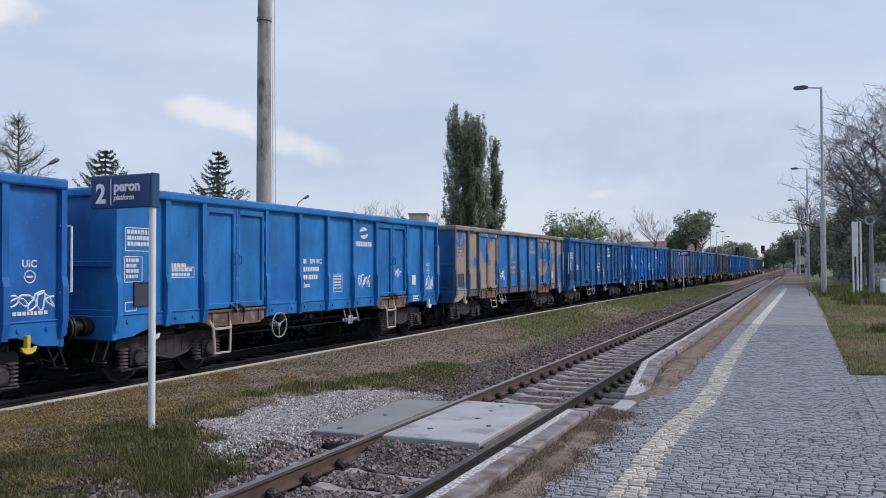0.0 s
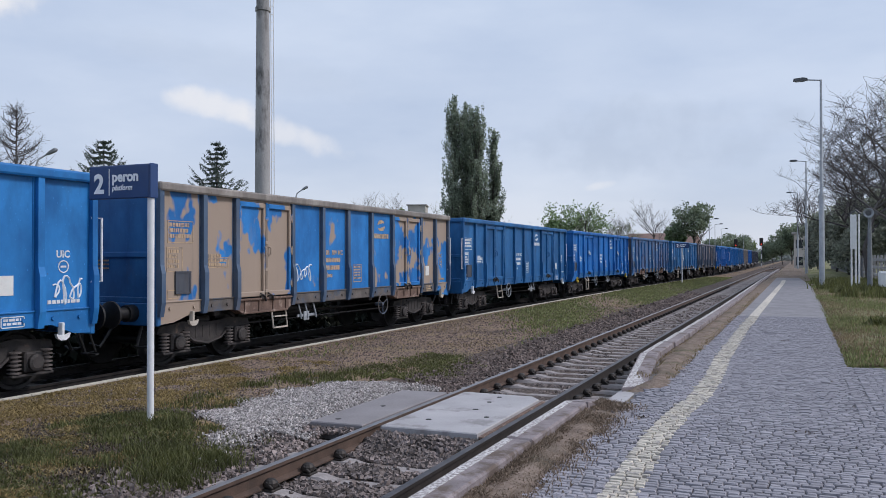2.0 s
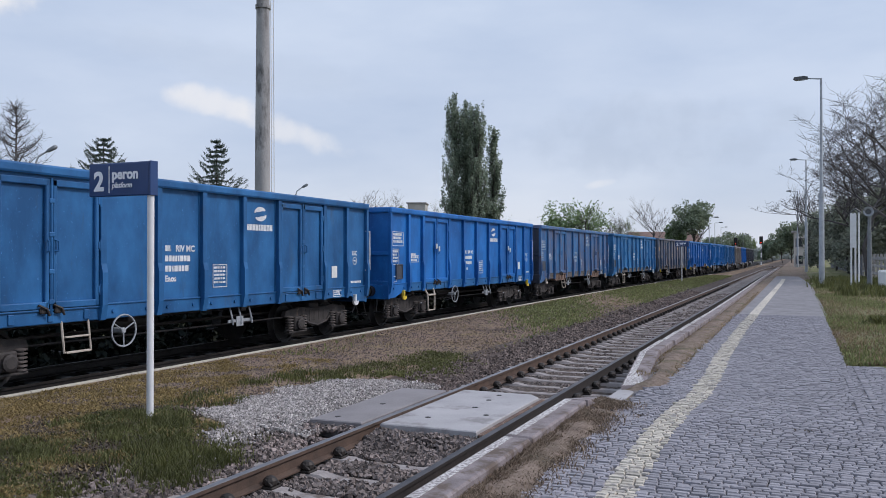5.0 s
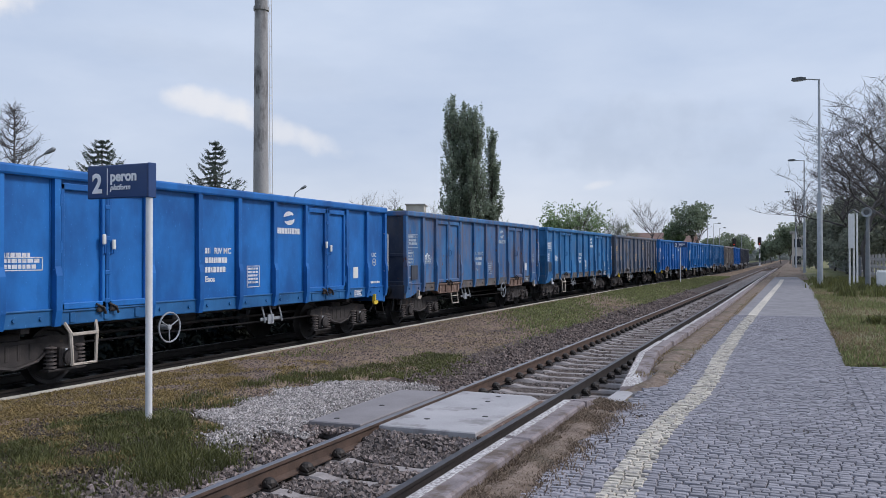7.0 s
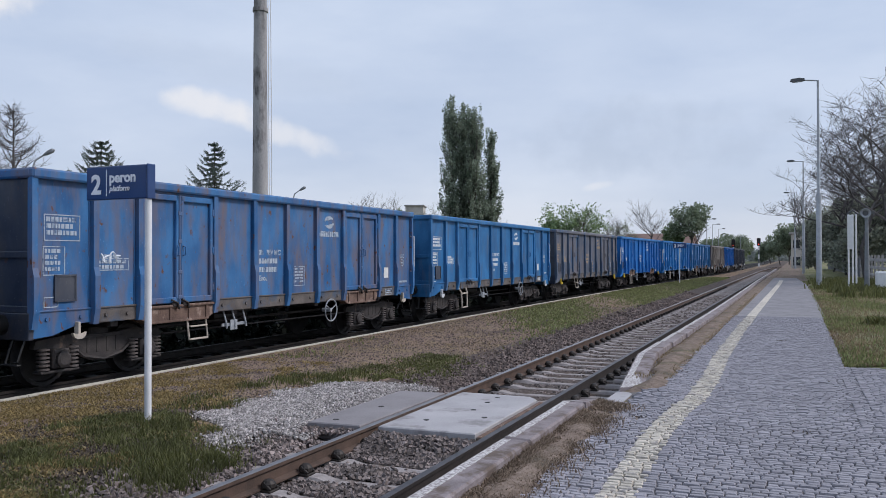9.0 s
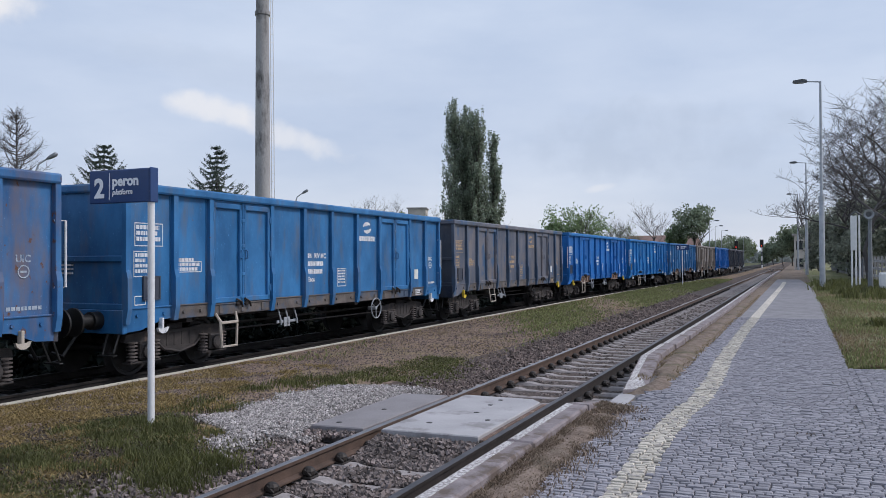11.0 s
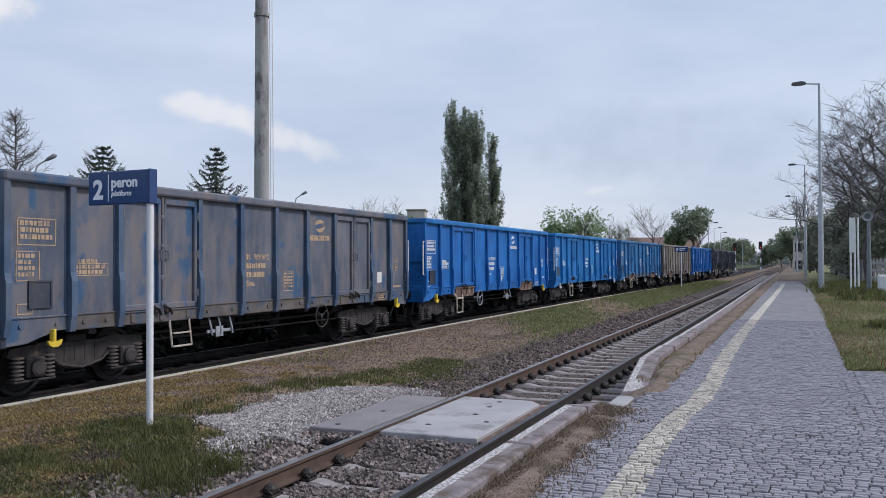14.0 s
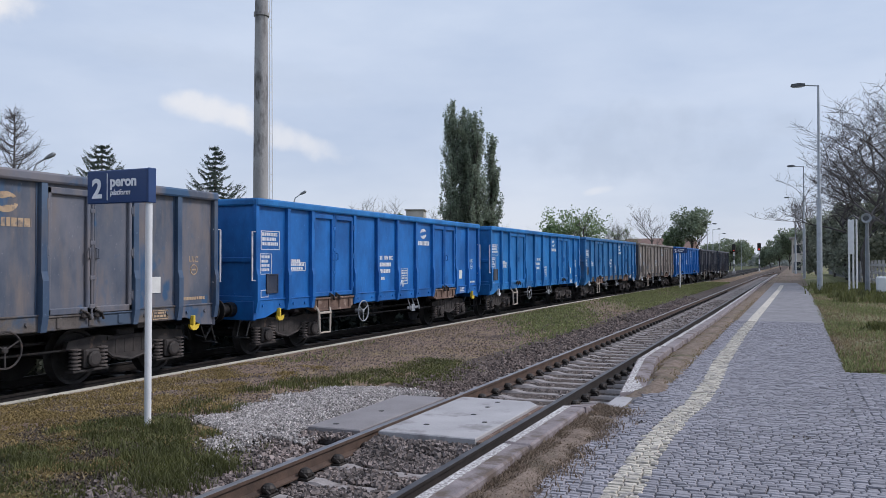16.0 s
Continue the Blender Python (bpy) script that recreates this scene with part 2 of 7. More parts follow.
# ---- mesh building ----
class Shape:
    """Gathers boxes, tubes and sheets into one mesh."""

    def __init__(self):
        self.v, self.f = [], []

    def add(self, verts, faces):
        n = len(self.v)
        self.v += [tuple(p) for p in verts]
        self.f += [tuple(n + i for i in q) for q in faces]
        return self

    def box(self, x0, x1, y0, y1, z0, z1, c=0.0, m=None):
        """A box; c: the bevel of its upright and level edges."""
        if c <= 0:
            v = [(x, y, z) for z in (z0, z1) for y in (y0, y1) for x in (x0, x1)]
            f = [(0, 2, 3, 1), (4, 5, 7, 6), (0, 1, 5, 4), (2, 6, 7, 3), (0, 4, 6, 2), (1, 3, 7, 5)]
        else:
            c = min(c, (x1 - x0) * 0.45, (y1 - y0) * 0.45, (z1 - z0) * 0.45)

            def ring(i, z):
                return [(x0 + i, y0 + c, z), (x0 + c, y0 + i, z), (x1 - c, y0 + i, z), (x1 - i, y0 + c, z), (x1 - i, y1 - c, z), (x1 - c, y1 - i, z), (x0 + c, y1 - i, z), (x0 + i, y1 - c, z)]

            def inner(z):
                return [(x0 + c, y0 + c, z), (x0 + c, y0 + c, z), (x1 - c, y0 + c, z), (x1 - c, y0 + c, z), (x1 - c, y1 - c, z), (x1 - c, y1 - c, z), (x0 + c, y1 - c, z), (x0 + c, y1 - c, z)]
            v = ring(c * 0.6, z0) + ring(0, z0 + c) + ring(0, z1 - c) + ring(c * 0.6, z1)
            f = [tuple(range(7, -1, -1)), tuple(range(24, 32))]
            for k in range(3):
                f += [(k * 8 + i, k * 8 + (i + 1) % 8, k * 8 + 8 + (i + 1) % 8, k * 8 + 8 + i) for i in range(8)]
        if m:
            v = [m @ Vector(p) for p in v]
        return self.add(v, f)

    def tube(self, points, radius, sides=8, cap=True):
        """A round bar along points; radius: one number, or one a point."""
        pts = [Vector(p) for p in points]
        rad = radius if isinstance(radius, (list, tuple)) else [radius] * len(pts)
        rings = []
        last = None
        for i, p in enumerate(pts):
            d = (pts[min(i + 1, len(pts) - 1)] - pts[max(i - 1, 0)]).normalized()
            if last is None:
                side = d.orthogonal().normalized()
            else:
                side = (last - d * last.dot(d)).normalized()
            last = side
            up = d.cross(side)
            rings.append([p + (side * math.cos(6.28318 * k / sides) + up * math.sin(6.28318 * k / sides)) * rad[i] for k in range(sides)])
        v = [q for r in rings for q in r]
        f = []
        for i in range(len(rings) - 1):
            f += [(i * sides + k, i * sides + (k + 1) % sides, (i + 1) * sides + (k + 1) % sides, (i + 1) * sides + k) for k in range(sides)]
        if cap:
            f += [tuple(range(sides - 1, -1, -1)), tuple(range(len(v) - sides, len(v)))]
        return self.add(v, f)

    def lathe(self, profile, centre, axis="y", sides=24):
        """Turns (radius, along) pairs about an axis through centre."""
        v = []
        for r, a in profile:
            for k in range(sides):
                c, s = r * math.cos(6.28318 * k / sides), r * math.sin(6.28318 * k / sides)
                p = {"x": (a, c, s), "y": (c, a, s), "z": (c, s, a)}[axis]
                v.append((centre[0] + p[0], centre[1] + p[1], centre[2] + p[2]))
        f = []
        for i in range(len(profile) - 1):
            f += [(i * sides + k, i * sides + (k + 1) % sides, (i + 1) * sides + (k + 1) % sides, (i + 1) * sides + k) for k in range(sides)]
        f += [tuple(range(sides)), tuple(range(len(v) - 1, len(v) - sides - 1, -1))]
        return self.add(v, f)

    def prism(self, outline, axis, a0, a1):
        """Pushes a flat outline of pairs along an axis from a0 to a1."""
        n = len(outline)

        def at(p, a):
            return {"x": (a, p[0], p[1]), "y": (p[0], a, p[1]), "z": (p[0], p[1], a)}[axis]
        v = [at(p, a0) for p in outline] + [at(p, a1) for p in outline]
        f = [tuple(range(n - 1, -1, -1)), tuple(range(n, 2 * n))] + [(i, (i + 1) % n, n + (i + 1) % n, n + i) for i in range(n)]
        return self.add(v, f)

    def mesh(self, name, material, smooth=False):
        me = bpy.data.meshes.new(name)
        me.from_pydata(self.v, [], self.f)
        bm = bmesh.new()
        bm.from_mesh(me)
        if len(bm.faces) < 60000:
            bmesh.ops.recalc_face_normals(bm, faces=bm.faces)
        bm.to_mesh(me)
        bm.free()
        if material:
            me.materials.append(material)
        if smooth:
            me.polygons.foreach_set("use_smooth", [True] * len(me.polygons))
            me.set_sharp_from_angle(angle=radians(40))
        return me


def part(name, shape, material, parent, label="", smooth=False):
    ob = new(name, shape if isinstance(shape, bpy.types.Mesh) else shape.mesh(name, material, smooth))
    ob.parent = parent
    if label:
        tagged(ob, label)
    return ob


def thing(name, at, label, category, group="", kind=""):
    ob = new(name)
    ob.empty_display_size = 0.3
    ob.matrix_basis = at
    return tagged(ob, label, category, group, kind)


def solid(name, shape, material, label, category, kind="", group="", smooth=False):
    return tagged(new(name, shape.mesh(name, material, smooth)), label, category, group, kind)


# ---- the line of the far track ----
BEND_Y = [-400, 30, 40, 53, 67, 83, 97, 110, 125, 160, 600]
BEND_X = [11.58, 11.58, 11.5, 11.25, 10.6, 9.97, 9.5, 9.2, 9.1, 9.3, 9.5]
_fy = np.arange(-400.0, 600.0, 2.0)
_fx = np.convolve(np.pad(np.interp(_fy, BEND_Y, BEND_X), 6, mode="edge"), np.ones(13) / 13, "valid")


def line_x(y):
    """The far track's middle, across, at y along."""
    return -float(np.interp(y, _fy, _fx))


GAUGE_HALF = 0.72
NEAR_X = -3.74       # the near track's middle
FAR_RAIL_Z = -0.08

# ---- ground ----
def lerp_table(x, xs, zs):
    return float(np.interp(x, xs, zs))


def ground_profile(y):
    """Heights across the site at y along: pairs of x and z. One sheet to the horizon."""
    cx = line_x(y)
    edge = cx + 1.66            # the island's edge by the far track
    return [(-900, -0.4), (-60, -0.45), (cx - 6.5, -0.45), (cx - 2.6, -0.42), (cx - 1.4, -0.42), (cx + 1.4, -0.42), (edge - 0.06, -0.42), (edge + 0.02, -0.03),
            (edge + 0.5, -0.015), (min(-6.6, edge + 1.6), 0.0), (-5.9, -0.02), (-5.4, -0.12), (-4.9, -0.215), (-4.46, -0.225), (-3.02, -0.225), (-2.45, -0.235), (-2.34, -0.22),
            (-2.2, 0.10), (-1.6, 0.12), (0.6, 0.13), (0.9, 0.13 if y < 13.9 else 0.2), (1.6, 0.13 if y < 13.9 else 0.27), (4.0, 0.32), (12, 0.3), (60, 0.0), (900, -0.3)]


def make_ground():
    ys = [-300, -80, -20, -6] + [i * 1.0 for i in range(-4, 40)] + [40 + i * 4.0 for i in range(1, 30)] + [170, 200, 260, 400, 900, 2500]
    rows = [ground_profile(y) for y in ys]
    n = len(rows[0])
    v, f, slot = [], [], []
    for y, r in zip(ys, rows):
        for i, (x, z) in enumerate(r):
            v.append((x, y, z + (0.02 * noise.noise((x * 0.9, y * 0.9, 0)) * (0.25 if -10 < x < -5 else 1) if -60 < x < 60 and abs(y) < 160 else 0)))
    for j in range(len(ys) - 1):
        for i in range(n - 1):
            f.append((j * n + i, j * n + i + 1, (j + 1) * n + i + 1, (j + 1) * n + i))
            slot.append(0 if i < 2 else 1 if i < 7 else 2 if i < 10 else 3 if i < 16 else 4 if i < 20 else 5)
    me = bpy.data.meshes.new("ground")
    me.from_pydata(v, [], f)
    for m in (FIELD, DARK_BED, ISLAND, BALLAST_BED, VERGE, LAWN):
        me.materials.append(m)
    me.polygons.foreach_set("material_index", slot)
    tagged(new("ground", me), "earth, ballast and rough grass of a country railway station", "ground", kind="structure")


make_ground()


# ---- tracks ----
RAIL = [(-0.072, -0.172), (0.072, -0.172), (0.072, -0.158), (0.012, -0.14), (0.009, -0.05), (0.035, -0.036), (0.036, -0.004), (0.028, 0.0), (-0.028, 0.0), (-0.036, -0.004), (-0.035, -0.036), (-0.009, -0.05), (-0.012, -0.14), (-0.072, -0.158)]


def rail_run(name, path, side, z, parent, head=None, body=None):
    v, f, mi = [], [], []
    n = len(RAIL)
    for i, (x, y) in enumerate(path):
        for a, b in RAIL:
            v.append((x + side + a, y, z + b))
    for i in range(len(path) - 1):
        for k in range(n):
            f.append((i * n + k, i * n + (k + 1) % n, (i + 1) * n + (k + 1) % n, (i + 1) * n + k))
            mi.append(1 if k in (6, 7, 8) else 0)
    me = bpy.data.meshes.new(name)
    me.from_pydata(v, [], f)
    me.materials.append(body or RAIL_RUST)
    me.materials.append(head or STEEL_HEAD)
    me.polygons.foreach_set("material_index", mi)
    ob = new(name, me)
    ob.parent = parent
    return ob


near_track = thing("railway_track", pose(0, 0, 0), "rusty rails on concrete sleepers in grey ballast", "railway track", kind="structure")
near_path = [(NEAR_X, y) for y in (-60, 20, 60, 120)] + [(NEAR_X + 0.0006 * (y - 120) ** 2, y) for y in range(130, 260, 10)]
rail_run("rail", near_path, -GAUGE_HALF, 0.0, near_track)
# the rail beside the platform is darker than the other
rail_run("rail", near_path, GAUGE_HALF, 0.0, near_track, DARK_HEAD, DARK_RAIL)
far_track = thing("railway_track", pose(0, 0, 0), "rails of the track under the goods train, blackened to imitate its shade", "railway track", kind="structure")
# far rails are near-black to imitate the train's shade
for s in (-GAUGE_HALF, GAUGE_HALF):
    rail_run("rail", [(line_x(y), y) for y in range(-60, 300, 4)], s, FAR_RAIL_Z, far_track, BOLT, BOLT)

# ---- how the goods train runs ----
PITCH, BODY = 13.88, 12.76
GONE = [(0, 0), (0.5, 3.02), (1, 6.44), (1.5, 9.91), (2, 13.03), (2.5, 16.24), (3, 19.72), (3.5, 22.9), (4, 25.87), (5.25, 33.87), (6.5, 41.86), (7, 44.98), (7.5, 47.86), (8, 51.15), (8.5, 54.23), (9, 57.17),
        (10.25, 64.88), (11.5, 72.4), (12, 75.19), (12.5, 77.7), (13, 80.55), (13.5, 83.15), (14, 85.41), (14.5, 87.77), (15, 90.09), (15.5, 91.97), (16, 93.54)]
FIRST = 9.81 - PITCH + BODY / 2      # middle of the leading wagon at the start


def wagon_pose(y):
    a, b = Vector((line_x(y - 4.5), y - 4.5, 0)), Vector((line_x(y + 4.5), y + 4.5, 0))
    d = b - a
    m = (a + b) / 2
    return pose(m.x, y, FAR_RAIL_Z, 0, 0, math.degrees(math.atan2(-d.x, d.y)))

# ---- goods train ----
def paint(name, base, light, dirt, dirt_at, rust_at=0.72, second=None, second_at=0.5, shade=0.0):
    """Weathered wagon paint: two blues, streaks of dirt running down, flakes of rust, and worn patches of a second coat."""
    m = bpy.data.materials.new(name)
    m.use_nodes = True
    nt = m.node_tree
    N, K = nt.nodes.new, nt.links.new
    b = nt.nodes["Principled BSDF"]
    b.inputs["Roughness"].default_value = 0.48
    b.inputs["Specular IOR Level"].default_value = 0.35
    tc = N("ShaderNodeTexCoord")
    info = N("ShaderNodeObjectInfo")
    shift = N("ShaderNodeVectorMath")
    shift.operation = "MULTIPLY_ADD"
    K(info.outputs["Random"], shift.inputs[0])
    shift.inputs[1].default_value = (13.0, 29.0, 7.0)
    K(tc.outputs["Object"], shift.inputs[2])

    def noisy(scale, stretch, lo, hi, detail=6.0, src=None):
        mp = N("ShaderNodeMapping")
        mp.inputs["Scale"].default_value = stretch
        K(src or shift.outputs[0], mp.inputs[0])
        n = N("ShaderNodeTexNoise")
        n.inputs["Scale"].default_value, n.inputs["Detail"].default_value = scale, detail
        n.inputs["Roughness"].default_value = 0.6
        K(mp.outputs[0], n.inputs[0])
        f = N("ShaderNodeMapRange")
        f.inputs["From Min"].default_value, f.inputs["From Max"].default_value = lo, hi
        K(n.outputs[0], f.inputs["Value"])
        return f.outputs[0]

    def mix(fac, a, c):
        x = N("ShaderNodeMix")
        x.data_type = "RGBA"
        K(fac, x.inputs[0])
        for s, val in ((6, a), (7, c)):
            if isinstance(val, tuple):
                x.inputs[s].default_value = (*val, 1)
            else:
                K(val, x.inputs[s])
        return x.outputs[2]

    col = mix(noisy(1.3, (1, 1, 0.6), 0.35, 0.66), tuple(c * 0.8 for c in base), tuple(c * 1.12 for c in light))
    col = mix(noisy(2.4, (1, 1, 0.35), 0.56, 0.8, 5.0), col, tuple(c * 0.74 for c in base))
    col = mix(noisy(26.0, (1, 1, 0.8), 0.66, 0.74, 3.0), col, tuple(min(1, c * 1.35 + 0.03) for c in light))
    if second:
        col = mix(noisy(1.15, (1, 1, 0.7), second_at - 0.015, second_at + 0.02, 3.0), col, second)
    col = mix(noisy(2.6, (1.0, 1.3, 0.32), dirt_at, dirt_at + 0.28, 9.0), col, dirt)
    col = mix(noisy(7.0, (1, 1, 0.7), rust_at, rust_at + 0.06), col, (0.13, 0.06, 0.035))
    K(col, b.inputs["Base Color"])
    n = N("ShaderNodeTexNoise")
    n.inputs["Scale"].default_value, n.inputs["Detail"].default_value = 2.2, 3.0
    K(tc.outputs["Object"], n.inputs[0])
    bp = N("ShaderNodeBump")
    bp.inputs["Strength"].default_value, bp.inputs["Distance"].default_value = 0.25, 0.03
    K(n.outputs[0], bp.inputs["Height"])
    K(bp.outputs[0], b.inputs["Normal"])
    return m


DUST = (0.16, 0.14, 0.125)
SOOT = (0.035, 0.04, 0.05)
BLUES = {
    "sky": paint("worn_blue_paint", (0.012, 0.135, 0.385), (0.022, 0.185, 0.48), (0.025, 0.09, 0.21), 0.6),
    "royal": paint("fresh_royal_blue_paint", (0.010, 0.108, 0.365), (0.016, 0.15, 0.455), (0.02, 0.08, 0.24), 0.64, 0.8),
    "patchy": paint("flaking_blue_and_primer", (0.014, 0.14, 0.42), (0.025, 0.19, 0.50), (0.20, 0.17, 0.14), 0.62, 0.74, (0.34, 0.265, 0.21), 0.46),
    "deep": paint("deep_blue_paint", (0.013, 0.092, 0.25), (0.026, 0.135, 0.33), (0.05, 0.075, 0.11), 0.6),
    "rusty": paint("dirty_rusting_blue_paint", (0.024, 0.118, 0.305), (0.05, 0.165, 0.355), (0.15, 0.125, 0.145), 0.44, 0.62),
    "dusty": paint("dusty_blue_paint", (0.018, 0.125, 0.315), (0.038, 0.175, 0.39), (0.10, 0.125, 0.17), 0.52, 0.7),
    "grey": paint("grey_brown_dust_on_blue", (0.088, 0.112, 0.16), (0.15, 0.152, 0.178), (0.20, 0.17, 0.16), 0.46, 0.74, (0.045, 0.10, 0.19), 0.58),
    "slate": paint("slate_blue_stakes", (0.05, 0.092, 0.17), (0.085, 0.125, 0.19), (0.13, 0.125, 0.13), 0.5, 0.74),
    "tan": paint("tan_dust_on_paint", (0.20, 0.18, 0.165), (0.29, 0.26, 0.235), (0.14, 0.12, 0.108), 0.46, 0.66, (0.08, 0.13, 0.19), 0.68),
    "dark": paint("sooty_dark_paint", (0.03, 0.042, 0.075), (0.07, 0.075, 0.09), (0.085, 0.072, 0.066), 0.5, 0.66),
    "primed": paint("blue_paint_beside_primer", (0.014, 0.14, 0.42), (0.025, 0.19, 0.50), (0.05, 0.13, 0.30), 0.64, 0.76, (0.34, 0.265, 0.21), 0.66),
}
RUSTY_SILL = mat("rusty_sill", (0.075, 0.045, 0.035), (0.20, 0.13, 0.10), 0.85, 0.0, 4, 40, 0.4, stain=(0.30, 0.22, 0.18), stain_scale=5, stain_at=0.6)
SOLE_DIRT = mat("dirty_sole_bar", (0.07, 0.06, 0.055), (0.16, 0.14, 0.13), 0.85, 0.0, 4, 40, 0.3, stain=(0.06, 0.09, 0.14), stain_scale=1.5, stain_at=0.52)
GEAR = mat("greasy_running_gear", (0.02, 0.018, 0.019), (0.062, 0.053, 0.05), 0.75, 0.1, 6, 60, 0.4, stain=(0.12, 0.085, 0.068), stain_scale=7, stain_at=0.64)
SPRING_RUST = mat("rusty_spring", (0.05, 0.045, 0.045), (0.15, 0.125, 0.115), 0.8, 0.0, 6, 60, 0.3)
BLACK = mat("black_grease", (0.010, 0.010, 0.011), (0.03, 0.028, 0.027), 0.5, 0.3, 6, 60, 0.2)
TREAD = mat("worn_wheel_steel", (0.018, 0.016, 0.016), (0.055, 0.05, 0.048), 0.6, 0.3, 6, 60, 0.2)
WHITE = mat("worn_white_paint", (0.55, 0.56, 0.58), (0.74, 0.75, 0.77), 0.7, 0.0, 8, 60, 0.15, stain=(0.30, 0.33, 0.38), stain_scale=9, stain_at=0.6)
FADED = mat("faded_orange_lettering", (0.38, 0.27, 0.17), (0.52, 0.38, 0.25), 0.8, 0.0, 8, 60, 0.15, stain=(0.2, 0.17, 0.15), stain_scale=9, stain_at=0.56)
DULL = mat("dull_white_lettering", (0.30, 0.36, 0.44), (0.44, 0.50, 0.56), 0.8, 0.0, 8, 60, 0.15, stain=(0.10, 0.16, 0.26), stain_scale=9, stain_at=0.56)
WHEEL_GREY = mat("worn_grey_hand_wheel", (0.20, 0.22, 0.25), (0.36, 0.38, 0.40), 0.7, 0.0, 8, 60, 0.1)
BEIGE = mat("dirty_beige_step", (0.34, 0.29, 0.24), (0.52, 0.47, 0.41), 0.75, 0.0, 6, 60, 0.2)
YELLOW = mat("yellow_hook_paint", (0.62, 0.42, 0.03), (0.75, 0.55, 0.06), 0.6, 0.0, 8, 60, 0.1)
PAPER = mat("paper_label", (0.62, 0.62, 0.60), (0.74, 0.74, 0.72), 0.9, 0.0, 6, 60, 0.05)
SPRAY = mat("white_spray_paint", (0.66, 0.70, 0.76), (0.78, 0.81, 0.86), 0.7, 0.0, 8, 60, 0.1)
HX = 1.45
TOP, LOW = 3.32, 1.16
EDGE = [-6.24, -5.12, -4.17, -2.25, -1.02, 0.14, 1.33, 2.52, 4.32, 5.36, 6.34]
FRONT, BACK = EDGE[0], EDGE[-1]
NUDGE = {0: 0.08, 1: -0.16, 3: -0.04, 6: 0.07}     # small differences between the wagons
STRAIGHT = (3, 4, 6, 7, 9, 12, 13, 14)              # wagons whose doors have no hanging sill
DOORS = (2, 7)


def lettering(text, size, material, bold=0.0, slant=0.0):
    """A flat text from the built-in font as a mesh in the x, y plane."""
    c = bpy.data.curves.new("lettering", "FONT")
    c.body, c.size, c.align_x, c.extrude = text, size, "LEFT", 0.002
    c.resolution_u, c.offset, c.shear = 3, bold, slant
    ob = bpy.data.objects.new("lettering", c)
    scene.collection.objects.link(ob)
    bpy.context.view_layer.update()
    me = bpy.data.meshes.new_from_object(ob.evaluated_get(bpy.context.evaluated_depsgraph_get()))
    bpy.data.objects.remove(ob)
    bpy.data.curves.remove(c)
    me.materials.clear()
    me.materials.append(material)
    return me


